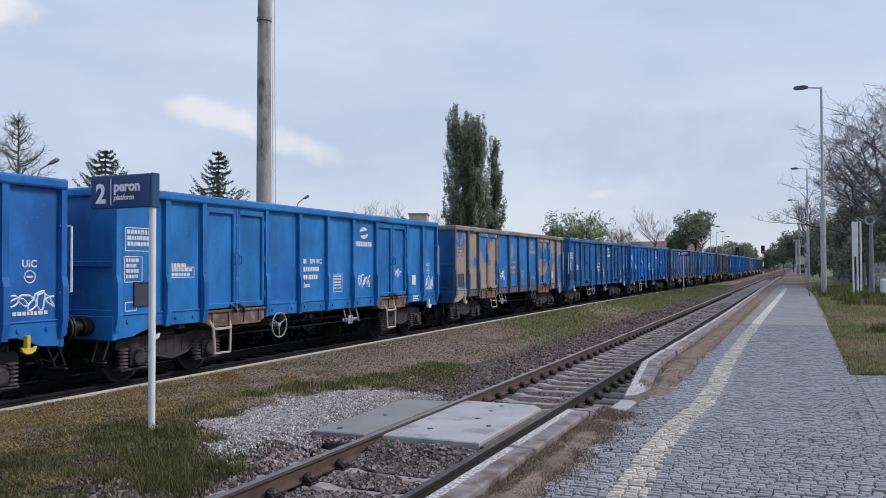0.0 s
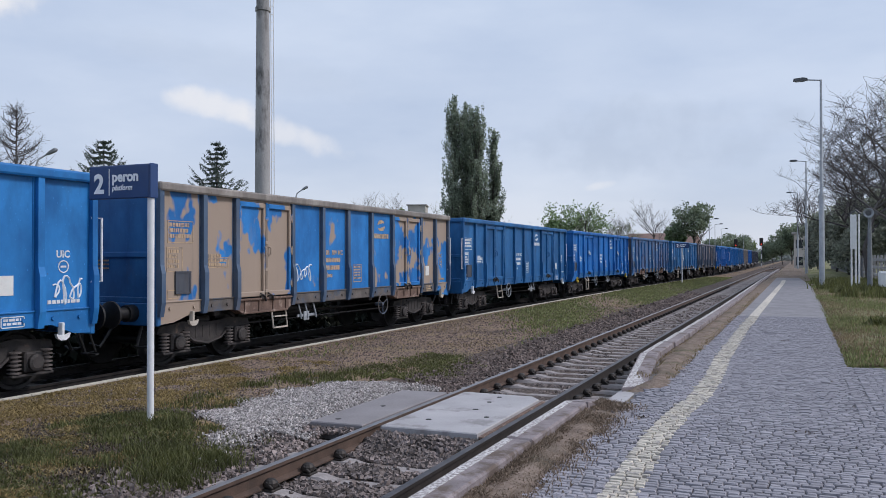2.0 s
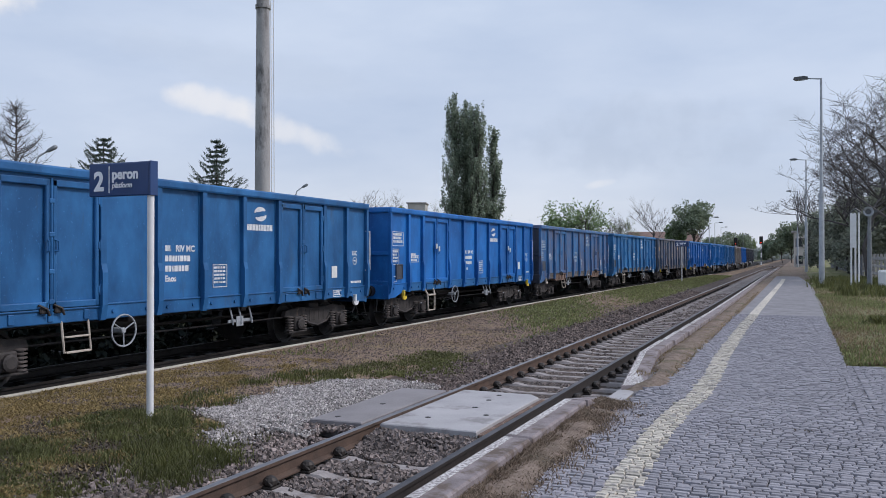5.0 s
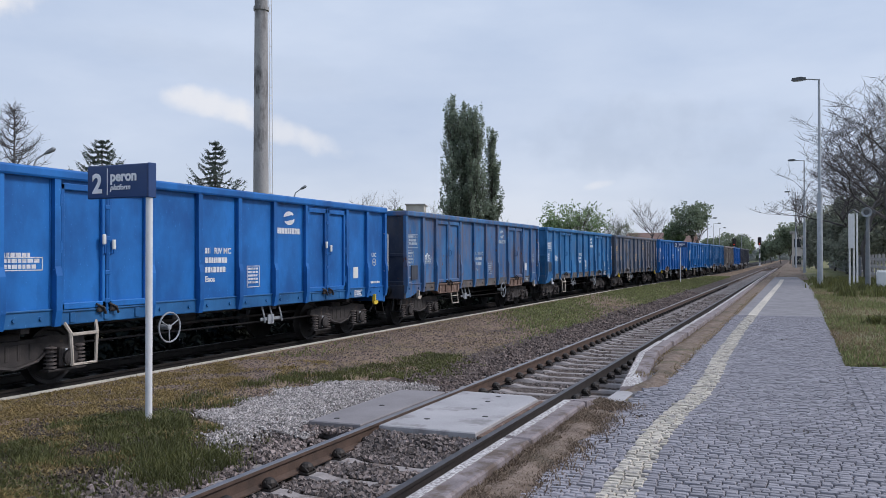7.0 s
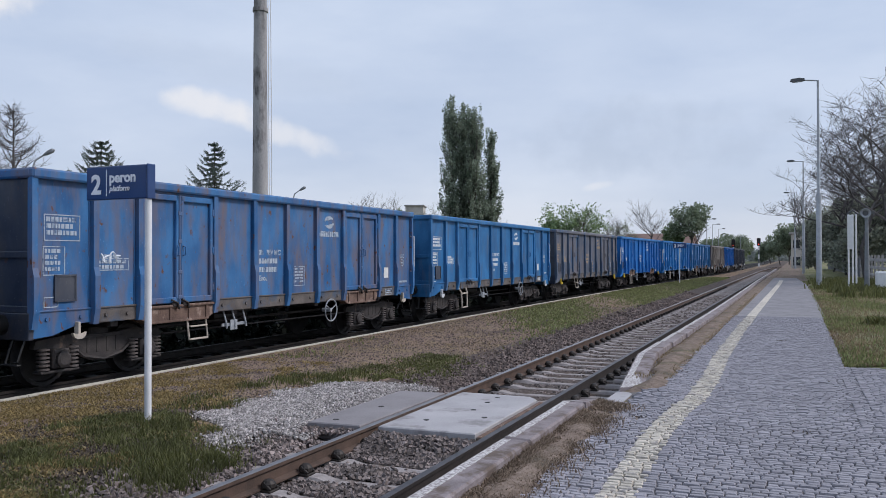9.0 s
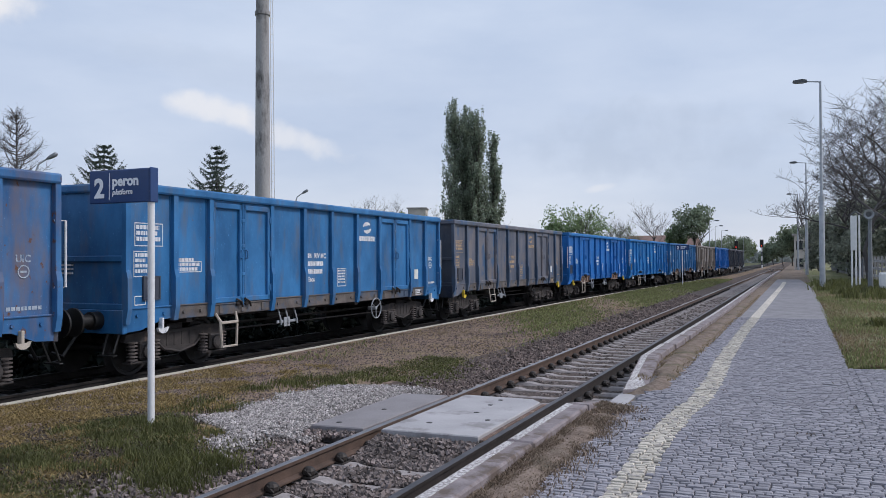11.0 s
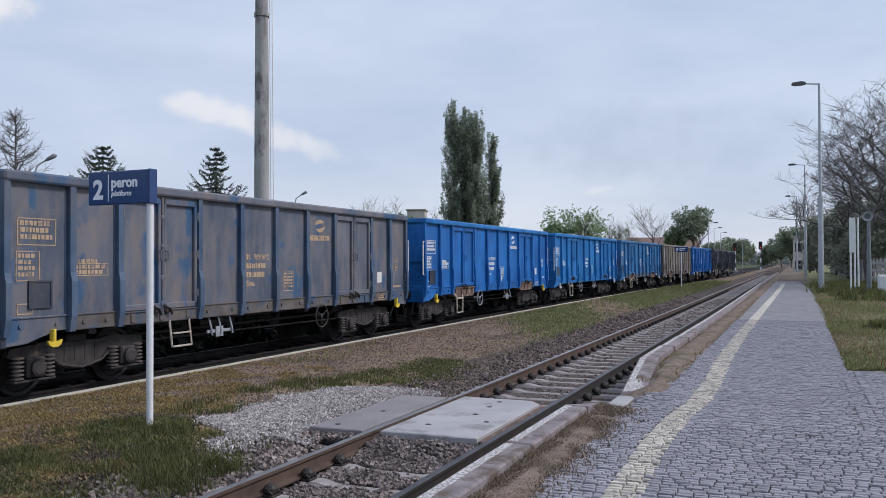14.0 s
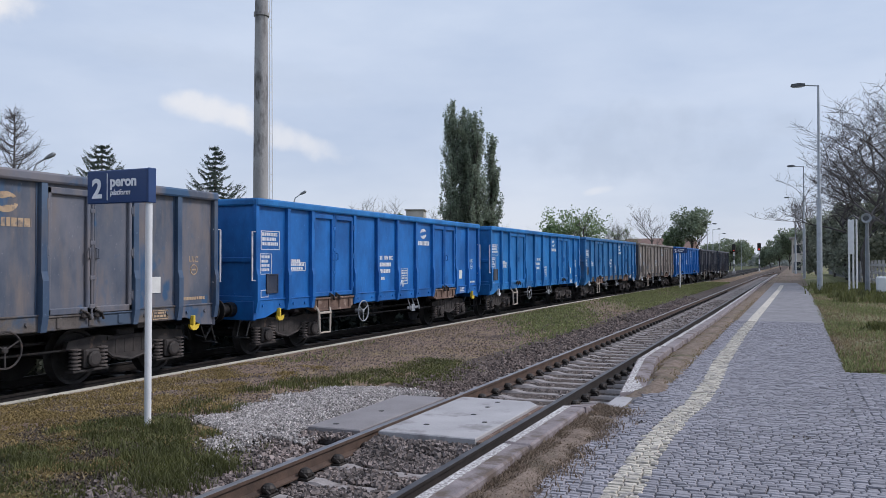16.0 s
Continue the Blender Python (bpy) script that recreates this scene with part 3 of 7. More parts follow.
def wagon_meshes():
    """The meshes that all wagons share, as (name, mesh, material key, parent name)."""
    out = []

    def put(name, shape, key, smooth=False, under=""):
        out.append((name, shape.mesh(name, None, smooth), key, under))
        out[-1][1].materials.append(WHITE)

    # near side: recessed plates between stakes
    for i in range(10):
        a, b = EDGE[i], EDGE[i + 1]
        if i in DOORS:
            mid = (a + b) / 2
            for y0, y1, hinge in ((a + 0.07, mid - 0.03, a + 0.05), (mid + 0.03, b - 0.07, b - 0.05)):
                s = Shape().box(HX - 0.10, HX - 0.045, y0, y1, 1.2, 3.12, 0.012)
                for r in ((y0, y0 + 0.07, 1.2, 3.12), (y1 - 0.07, y1, 1.2, 3.12), (y0, y1, 3.02, 3.12), (y0, y1, 1.2, 1.30)):
                    s.box(HX - 0.05, HX + 0.015, r[0], r[1], r[2], r[3], 0.012)
                put("door", s, "paint")
                for z in (1.45, 2.15, 2.85):
                    h = Shape()
                    h.box(HX - 0.03, HX + 0.03, hinge - 0.05, hinge + 0.05, z - 0.06, z + 0.06, 0.012)
                    h.tube([(HX + 0.02, hinge, z - 0.09), (HX + 0.02, hinge, z + 0.09)], 0.022, 6)
                    put("hinge", h, "paint", under="door")
            g = Shape().tube([(HX + 0.005, mid, 1.1), (HX + 0.005, mid, 3.14)], 0.022, 6)
            for z in (1.3, 1.75, 2.3, 2.8):
                g.box(HX - 0.03, HX + 0.03, mid - 0.05, mid + 0.05, z - 0.035, z + 0.035, 0.01)
            g.tube([(HX + 0.02, mid + 0.06, 2.05), (HX + 0.06, mid + 0.09, 2.06), (HX + 0.06, mid + 0.09, 2.2), (HX + 0.02, mid + 0.06, 2.22)], 0.014, 6)
            g.tube([(HX + 0.02, mid - 0.06, 2.05), (HX + 0.06, mid - 0.09, 2.06), (HX + 0.06, mid - 0.09, 2.2), (HX + 0.02, mid - 0.06, 2.22)], 0.014, 6)
            put("lock_bar", g, "paint")
            put("door_lining", Shape().box(HX - 0.14, HX - 0.105, a, b, 1.15, 3.2), "paint")
            put("door_header", Shape().box(HX - 0.09, HX - 0.02, a, b, 3.11, 3.19, 0.01), "paint")
            c = Shape()
            for y in (mid - 0.14, mid + 0.12):
                c.box(HX - 0.02, HX + 0.05, y - 0.07, y + 0.07, 1.13, 1.22, 0.02)
                c.tube([(HX + 0.04, y - 0.1, 1.26), (HX + 0.07, y + 0.02, 1.2), (HX + 0.05, y + 0.08, 1.1)], 0.02, 6)
            put("door_catch", c, "gear")
            s = Shape().prism([(a - 0.02, 1.15), (b + 0.02, 1.15), (b + 0.02, 0.98), (b - 0.25, 0.86), (a + 0.25, 0.86), (a - 0.02, 0.98)], "x", HX - 0.22, HX + 0.0)
            s.box(HX - 0.1, HX + 0.04, a + 0.02, b - 0.02, 1.125, 1.17, 0.012).box(HX - 0.1, HX + 0.03, a + 0.2, b - 0.2, 0.86, 0.90, 0.01)
            for y in np.linspace(a + 0.25, b - 0.25, 4):
                s.box(HX - 0.05, HX + 0.025, y - 0.02, y + 0.02, 0.88, 1.13)
            put("door_sill", s, "sill")
            s = Shape().box(HX - 0.16, HX - 0.012, a + 0.04, b - 0.04, 0.97, 1.185, 0.012)
            s.box(HX - 0.1, HX + 0.012, a + 0.04, b - 0.04, 1.165, 1.19, 0.006)
            for y in (a + 0.3, mid, b - 0.3):
                s.box(HX - 0.04, HX + 0.012, y - 0.05, y + 0.05, 1.0, 1.15, 0.01)
            put("door_threshold", s, "lower")
        else:
            s = Shape().box(HX - 0.085, HX - 0.045, a, b, 1.2, 3.2, 0.01)
            put("side_panel", s, "paint")
            low = 0.86 if i in (0, 9) else 0.97
            s = Shape()
            if i in (0, 9):
                o = [(a, 1.215), (b, 1.215), (b, 1.0), (b - 0.25, 0.99), (a + 0.35, 0.84), (a, 0.82)] if i == 0 else [(a, 1.215), (b, 1.215), (b, 0.82), (b - 0.35, 0.84), (a + 0.25, 0.99), (a, 1.0)]
                s.prism(o, "x", HX - 0.075, HX - 0.025)
            else:
                s.box(HX - 0.075, HX - 0.025, a + 0.04, b - 0.04, low, 1.215, 0.012)
            s.box(HX - 0.05, HX - 0.005, a + 0.04, b - 0.04, 1.2, 1.225, 0.006)
            for y in (a + 0.25, b - 0.25):
                s.lathe([(0.035, 0), (0.03, 0.03)], (HX - 0.03, y, 1.09), "x", 8)
            put("lower_panel", s, "paint" if i in (0, 9) else "lower")
    # stakes, deeper below
    for i, y in enumerate(EDGE):
        w = 0.055 if 0 < i < 10 else 0.05
        s = Shape()
        o = [(HX - 0.06, 0.96), (HX + 0.03, 0.96), (HX + 0.075, 1.2), (HX + 0.075, 1.72), (HX + 0.04, 1.86), (HX + 0.035, 3.2), (HX - 0.06, 3.2)]
        s.prism([(p, z) for p, z in o], "y", y - w, y + w)
        if 0 < i < 10:
            for d in (-w - 0.025, w + 0.025):
                s.box(HX - 0.055, HX - 0.035, y + d - 0.012, y + d + 0.012, 1.2, 3.16)
        put("stake", s, "stake")
    # far side, ends, floor, top rail
    s = Shape().box(-HX + 0.04, -HX + 0.09, FRONT, BACK, 0.95, 3.18)
    for y in EDGE:
        s.box(-HX - 0.04, -HX + 0.05, y - 0.055, y + 0.055, 0.95, 3.18)
    put("far_side", s, "paint")
    put("floor", Shape().box(-HX + 0.09, HX - 0.09, FRONT + 0.05, BACK - 0.05, 1.1, 1.22), "gear")
    s = Shape()
    for x in (HX - 0.02, -HX + 0.02):
        s.box(x - 0.075, x + 0.085, FRONT - 0.06, BACK + 0.06, 3.17, 3.32, 0.03)
    for y in (FRONT, BACK):
        s.box(-HX, HX, y - 0.07, y + 0.07, 3.172, 3.318, 0.03)
    put("top_rail", s, "rail")
    for y, d in ((FRONT + 0.02, -1), (BACK - 0.02, 1)):
        s = Shape().box(-HX + 0.05, HX - 0.05, y - 0.025, y + 0.025, 0.82, 3.18)
        for z in (1.25, 2.05):
            s.box(-HX + 0.05, HX - 0.05, min(y, y + d * 0.07), max(y, y + d * 0.07), z - 0.05, z + 0.05, 0.012)
        put("end_wall", s, "end")
        s = Shape().box(-HX + 0.02, HX - 0.02, y - 0.08 if d < 0 else y - 0.02, y + 0.02 if d < 0 else y + 0.08, 0.80, 1.2, 0.015)
        put("headstock", s, "end")
        for x in (-0.875, 0.875):
            e = y + d * 0.06
            s = Shape().lathe([(0.15, 0), (0.15, d * 0.2), (0.11, d * 0.2), (0.11, d * 0.4), (0.08, d * 0.4), (0.08, d * 0.5), (0.235, d * 0.5), (0.235, d * 0.535), (0.2, d * 0.55)], (x, e, 1.02), "y", 20)
            put("buffer", s, "black", True)
        s = Shape().tube([(0, y, 0.98), (0, y + d * 0.55, 0.95)], 0.06, 8)
        for k in range(3):
            s.tube([(0.05, y + d * (0.2 + 0.14 * k), 0.95 - 0.08 * k), (0, y + d * (0.28 + 0.14 * k), 0.86 - 0.06 * k), (-0.05, y + d * (0.2 + 0.14 * k), 0.95 - 0.08 * k)], 0.025, 6)
        put("screw_coupling", s, "black")
        s = Shape().tube([(0.55, y, 0.9), (0.55, y + d * 0.25, 0.75), (0.5, y + d * 0.45, 0.45), (0.3, y + d * 0.5, 0.5)], 0.028, 6)
        put("brake_hose", s, "black")
        # bent hand rail and foot step by the corner
        s = Shape().tube([(HX + 0.0, y - d * 0.03, 1.62), (HX + 0.01, y + d * 0.17, 1.62), (HX + 0.01, y + d * 0.17, 2.62), (HX + 0.0, y - d * 0.03, 2.62)], 0.02, 6)
        put("hand_rail" if d > 0 else "front_rail", s, "white")
        s = Shape().tube([(HX - 0.12, y + d * 0.02, 0.9), (HX - 0.12, y + d * 0.18, 0.5), (HX - 0.35, y + d * 0.2, 0.46), (HX - 0.38, y + d * 0.02, 0.9)], 0.018, 6)
        s.box(HX - 0.42, HX - 0.08, y + d * 0.18 - 0.04, y + d * 0.18 + 0.04, 0.44, 0.465, 0.008)
        put("corner_step", s, "black")
    # tow hooks on the side
    for y in (-5.45, 5.74):
        s = Shape().box(HX - 0.05, HX + 0.05, y - 0.026, y + 0.026, 0.82, 1.02, 0.01)
        s.prism([(y - 0.13, 0.86), (y - 0.1, 0.79), (y - 0.04, 0.755), (y + 0.04, 0.755), (y + 0.1, 0.79), (y + 0.13, 0.86), (y + 0.06, 0.835), (y + 0.03, 0.84), (y - 0.03, 0.84), (y - 0.06, 0.835)], "x", HX + 0.005, HX + 0.055)
        put("tow_hook", s, "hook")
    # plate pocket near the leading end
    s = Shape().box(HX - 0.05, HX - 0.025, -5.84, -5.46, 1.36, 1.74, 0.006)
    for r in ((-5.84, -5.46, 1.34, 1.37), (-5.84, -5.46, 1.72, 1.75), (-5.85, -5.82, 1.34, 1.75), (-5.48, -5.45, 1.34, 1.75)):
        s.box(HX - 0.045, HX - 0.012, *r)
    put("label_pocket", s, "pocket")
    put("paper_label", Shape().box(HX - 0.046, HX - 0.036, 4.72, 4.96, 1.46, 1.74), "paper")
    # underframe
    s = Shape()
    for x in (0.5, -0.5):
        s.box(x - 0.06, x + 0.06, FRONT + 0.08, BACK - 0.08, 0.84, 1.12, 0.01)
    for y in (-4.6, -1.5, 1.5, 4.6):
        s.box(-HX + 0.12, HX - 0.12, y - 0.08, y + 0.08, 0.88, 1.12, 0.01)
    put("underframe", s, "gear")
    s = Shape().box(HX - 0.2, HX - 0.09, FRONT + 0.08, BACK - 0.08, 0.99, 1.2, 0.01)
    put("sole_bar", s, "lower")
    # step loop below the leading door
    for y0, y1 in ((-3.95, -3.45),):
        s = Shape().tube([(HX - 0.03, y0 - 0.05, 1.0), (HX + 0.05, y0, 0.85), (HX + 0.06, y0 + 0.03, 0.36), (HX + 0.06, y1 - 0.03, 0.36), (HX + 0.05, y1, 0.85), (HX - 0.03, y1 + 0.05, 1.0)], 0.03, 6)
        s.box(HX + 0.02, HX + 0.09, y0 + 0.0, y1 - 0.0, 0.80, 0.845, 0.006)
        s.box(HX + 0.0, HX + 0.06, y0 + 0.03, y1 - 0.03, 0.345, 0.375, 0.006)
        put("foot_step", s, "step")
        s = Shape().tube([(HX - 0.03, y0, 1.0), (HX + 0.04, y0, 0.52), (HX + 0.04, y1, 0.52), (HX - 0.03, y1, 1.0)], 0.02, 6)
        s.box(HX + 0.0, HX + 0.06, y0 + 0.02, y1 - 0.02, 0.74, 0.765, 0.006).box(HX + 0.01, HX + 0.07, y0 + 0.02, y1 - 0.02, 0.505, 0.535, 0.006)
        put("short_step", s, "step")
    # brake hand wheel
    s = Shape()
    ring = [(HX + 0.03, -1.82 + 0.26 * math.cos(a), 0.76 + 0.26 * math.sin(a)) for a in np.linspace(0, 2 * math.pi, 21)]
    s.tube(ring, 0.016, 6, cap=False)
    for a in (0.5, 2.6, 4.7):
        s.tube([(HX + 0.02, -1.82, 0.76), (HX + 0.03, -1.82 + 0.26 * math.cos(a), 0.76 + 0.26 * math.sin(a))], 0.012, 6)
    s.lathe([(0.05, -0.2), (0.05, 0.03), (0.035, 0.04)], (HX, -1.82, 0.76), "x", 10)
    put("brake_wheel", s, "wheel")
    # brake levers, air tank, rigging
    for y in (0.75, 1.02, 1.35):
        put("brake_lever", Shape().tube([(HX - 0.14, y, 1.02), (HX - 0.06, y + 0.02, 0.72), (HX - 0.05, y + 0.02, 0.62)], 0.018, 6), "hook_white")
    put("brake_link", Shape().box(HX - 0.12, HX - 0.09, 0.68, 1.45, 0.66, 0.72, 0.008), "hook_white")
    put("brake_plate", Shape().box(HX - 0.086, HX - 0.066, 0.9, 1.12, 0.58, 0.78, 0.008), "hook_white")
    s = Shape().lathe([(0.05, -0.62), (0.18, -0.55), (0.2, -0.45), (0.2, 0.45), (0.18, 0.55), (0.05, 0.62)], (0.35, -0.6, 0.78), "y", 16)
    put("air_tank", s, "black", True)
    s = Shape().tube([(HX - 0.5, -3.2, 0.62), (HX - 0.45, 3.4, 0.6)], 0.02, 6).tube([(HX - 0.9, -3.4, 0.7), (HX - 0.9, 3.4, 0.7)], 0.03, 6)
    put("brake_rod", s, "gear")
    return out


def bogie_meshes():
    """Frame with sprung axle boxes, and one wheelset."""
    s = Shape()
    for x, d in ((1.02, 1), (-1.02, -1)):
        o = [(-1.32, 0.62), (-1.28, 0.74), (-0.62, 0.80), (-0.36, 0.76), (0.36, 0.76), (0.62, 0.80), (1.28, 0.74), (1.32, 0.62), (1.1, 0.58), (0.66, 0.60), (0.42, 0.40), (0.2, 0.33), (-0.2, 0.33), (-0.42, 0.40), (-0.66, 0.60), (-1.1, 0.58)]
        s.prism(o, "x", x - 0.05, x + 0.05)
        s.box(x + d * 0.05 - 0.015, x + d * 0.05 + 0.015, -0.5, 0.5, 0.70, 0.76, 0.006)
        s.tube([(x + d * 0.06, -0.66, 0.62), (x + d * 0.06, -0.4, 0.42), (x + d * 0.06, 0, 0.34), (x + d * 0.06, 0.4, 0.42), (x + d * 0.06, 0.66, 0.62)], 0.03, 6)
        for k in (-0.3, -0.1, 0.1, 0.3):
            s.box(x - 0.06, x + 0.06, k - 0.03, k + 0.03, 0.46, 0.72, 0.008)
    s.box(-1.0, 1.0, -0.2, 0.2, 0.5, 0.86, 0.03)
    frame_mesh = s.mesh("bogie", GEAR)
    s = Shape()
    s.box(-0.1, 0.13, -0.16, 0.16, 0.30, 0.60, 0.03)
    s.lathe([(0.13, 0), (0.13, 0.05), (0.09, 0.07)], (0.13, 0, 0.44), "x", 12)
    s.box(-0.1, 0.1, -0.36, 0.36, 0.235, 0.275, 0.012)
    box_mesh = s.mesh("axle_box", GEAR)
    prof = []
    for j in range(6):
        z = 0.28 + j * 0.06
        prof += [(0.05, z), (0.098, z + 0.01), (0.098, z + 0.03), (0.05, z + 0.04)]
    spring_mesh = Shape().lathe(prof, (0, 0, 0), "z", 12).mesh("coil_spring", SPRING_RUST, True)
    s = Shape()
    for x, d in ((0.72, 1), (-0.72, -1)):
        s.lathe([(0.1, d * 0.09), (0.1, d * -0.09), (0.3, d * -0.03), (0.40, d * -0.06), (0.49, d * -0.07), (0.46, d * -0.03), (0.455, d * 0.07), (0.40, d * 0.07), (0.38, d * 0.03), (0.16, d * 0.05)], (x, 0, 0), "x", 28)
    s.tube([(-1.1, 0, 0), (1.1, 0, 0)], 0.08, 10)
    s.box(0.79, 0.795, -0.06, 0.06, 0.2, 0.3).box(0.79, 0.795, -0.06, 0.06, -0.3, -0.2)
    wheel_mesh = s.mesh("wheelset", TREAD, True)
    return frame_mesh, box_mesh, spring_mesh, wheel_mesh


def bars(y, z, widths, height, gap, frame_box=None, x=HX - 0.043):
    """Rows of short bars that stand for small writing."""
    s = Shape()
    rnd = random.Random(int(abs(y) * 100 + abs(z) * 37 + len(widths)))
    for i, w in enumerate(widths):
        top = z - i * gap
        a = y
        while a < y + w - 0.01:
            n = min(rnd.uniform(0.05, 0.11), y + w - a)
            s.box(x - 0.004, x + 0.004, a, a + n - 0.018, top - height, top)
            a += n
    if frame_box:
        y0, y1, z0, z1 = frame_box
        for r in ((y0, y1, z0, z0 + 0.015), (y0, y1, z1 - 0.015, z1), (y0, y0 + 0.015, z0, z1), (y1 - 0.015, y1, z0, z1)):
            s.box(x - 0.004, x + 0.004, *r)
    return s


def emblem(first):
    """Two curved strokes in a ring, above a broad bar row."""
    s = Shape()
    x = HX - 0.043
    for a0 in ((0.6,) if first else (3.74,)):
        for k in range(8):
            a, b = a0 + k * 0.3, a0 + (k + 1) * 0.3
            w = 0.05 + 0.12 * math.sin(math.pi * (k + 0.5) / 8)
            y0, z0, y1, z1 = math.cos(a) * 0.21, math.sin(a) * 0.15, math.cos(b) * 0.21, math.sin(b) * 0.15
            s.prism([(1.8 + y0 * (1 - w * 4), 2.85 + z0 * (1 - w * 4)), (1.8 + y0, 2.85 + z0), (1.8 + y1, 2.85 + z1), (1.8 + y1 * (1 - w * 4), 2.85 + z1 * (1 - w * 4))], "x", x - 0.004, x + 0.004)
    return s


def scrawl(seed, y, z, w, h, thick=0.017, loops=5):
    """A looping spray line, abstract."""
    rnd = random.Random(seed)
    s = Shape()
    pts = []
    n = loops * 12
    for i in range(n + 1):
        t = i / n
        a = t * loops * 6.283
        pts.append((HX - 0.043, y + w * t + 0.12 * w * math.sin(a + rnd.uniform(-0.3, 0.3)), z + h * 0.5 * math.cos(a * 1.0 + 0.8 * math.sin(a * 0.37 + seed)) * (0.7 + 0.3 * math.sin(seed + t * 9))))
    s.tube(pts, thick, 4)
    return s


WAGON_PARTS = wagon_meshes()
BOGIE_FRAME, AXLE_BOX, SPRING, WHEELSET = bogie_meshes()
MARKS = {
    "data_panel": bars(-6.12, 2.62, [0.55, 0.5, 0.58], 0.07, 0.1, (-6.16, -5.5, 2.26, 2.66)).mesh("data_panel", WHITE),
    "load_table": bars(-6.14, 2.14, [0.3, 0.24, 0.3, 0.28], 0.06, 0.09, (-6.18, -5.78, 1.74, 2.18)).mesh("load_table", WHITE),
    "small_sign": bars(-6.14, 1.5, [], 0.02, 0.1, (-6.16, -5.9, 1.26, 1.42)).mesh("small_sign", WHITE),
    "axle_table": bars(0.36, 1.78, [0.34, 0.34, 0.34, 0.34, 0.34], 0.04, 0.07, (0.32, 0.74, 1.38, 1.82)).mesh("axle_table", WHITE),
    "emblem": emblem(True).mesh("emblem_stroke", WHITE),
    "emblem_low": emblem(False).mesh("emblem_stroke", WHITE),
    "wordmark": bars(1.36, 2.63, [0.88], 0.125, 0.1).mesh("wordmark", WHITE),
    "lower_marks": bars(-4.9, 1.11, [0.4], 0.05, 0.08).mesh("lower_marks", WHITE),
    "load_marks": bars(0.3, 1.12, [0.5, 0.4], 0.045, 0.07).mesh("load_marks", WHITE),
    "tail_marks": bars(5.4, 1.36, [0.6], 0.055, 0.08).mesh("tail_table", WHITE),
    "load_frame": bars(4.66, 1.13, [0.3, 0.3], 0.035, 0.055, (4.62, 5.0, 1.0, 1.16), HX - 0.022).mesh("load_frame", WHITE),
    "side_table": bars(-5.2, 2.06, [0.5, 0.66, 0.6], 0.06, 0.085, (-5.22, -4.5, 1.8, 2.0)).mesh("side_table", WHITE),
    "end_table": Shape().box(-0.2, 0.25, -6.405, -6.37, 2.0, 2.03).box(-0.2, 0.25, -6.405, -6.37, 1.93, 1.96).box(-0.2, 0.25, -6.405, -6.37, 1.86, 1.89).box(-0.2, 0.25, -6.405, -6.37, 1.79, 1.82).mesh("end_table", DULL),
}
for _i, _w in enumerate((0.16, 0.66, 0.62)):
    MARKS["number_row" + "abcd"[_i]] = bars(-0.94, 2.17 - _i * 0.18, [_w], 0.105, 0.1).mesh("number_line", WHITE)
_m = lettering("UIC", 0.15, WHITE, 0.004)
_m.transform(Matrix.Translation((HX - 0.043, 5.55, 2.0)) @ Matrix(((0, 0, 1, 0), (1, 0, 0, 0), (0, 1, 0, 0), (0, 0, 0, 1))))
MARKS["coach_lettering"] = _m
_ring = [(HX - 0.043, 5.68 + 0.09 * math.cos(a), 1.86 + 0.09 * math.sin(a)) for a in np.linspace(0, 2 * math.pi, 17)]
MARKS["coach_ring"] = Shape().tube(_ring, 0.011, 4, cap=False).box(HX - 0.047, HX - 0.039, 5.63, 5.73, 1.845, 1.875).mesh("coach_ring", WHITE)
_m = lettering("RIV MC", 0.155, WHITE, 0.005)
_m.transform(Matrix.Translation((HX - 0.043, -0.68, 2.065)) @ Matrix(((0, 0, 1, 0), (1, 0, 0, 0), (0, 1, 0, 0), (0, 0, 0, 1))))
MARKS["exchange_lettering"] = _m
_m = lettering("Eaos", 0.15, WHITE, 0.005)
_m.transform(Matrix.Translation((HX - 0.043, -0.94, 1.53)) @ Matrix(((0, 0, 1, 0), (1, 0, 0, 0), (0, 1, 0, 0), (0, 0, 0, 1))))
MARKS["type_lettering"] = _m
for _m in MARKS.values():
    _m.transform(Matrix.Translation((0, 0.13, 0)))


def dress(ob, material):
    ob.material_slots[0].link = "OBJECT"
    ob.material_slots[0].material = material


wagons, wheelsets = [], []


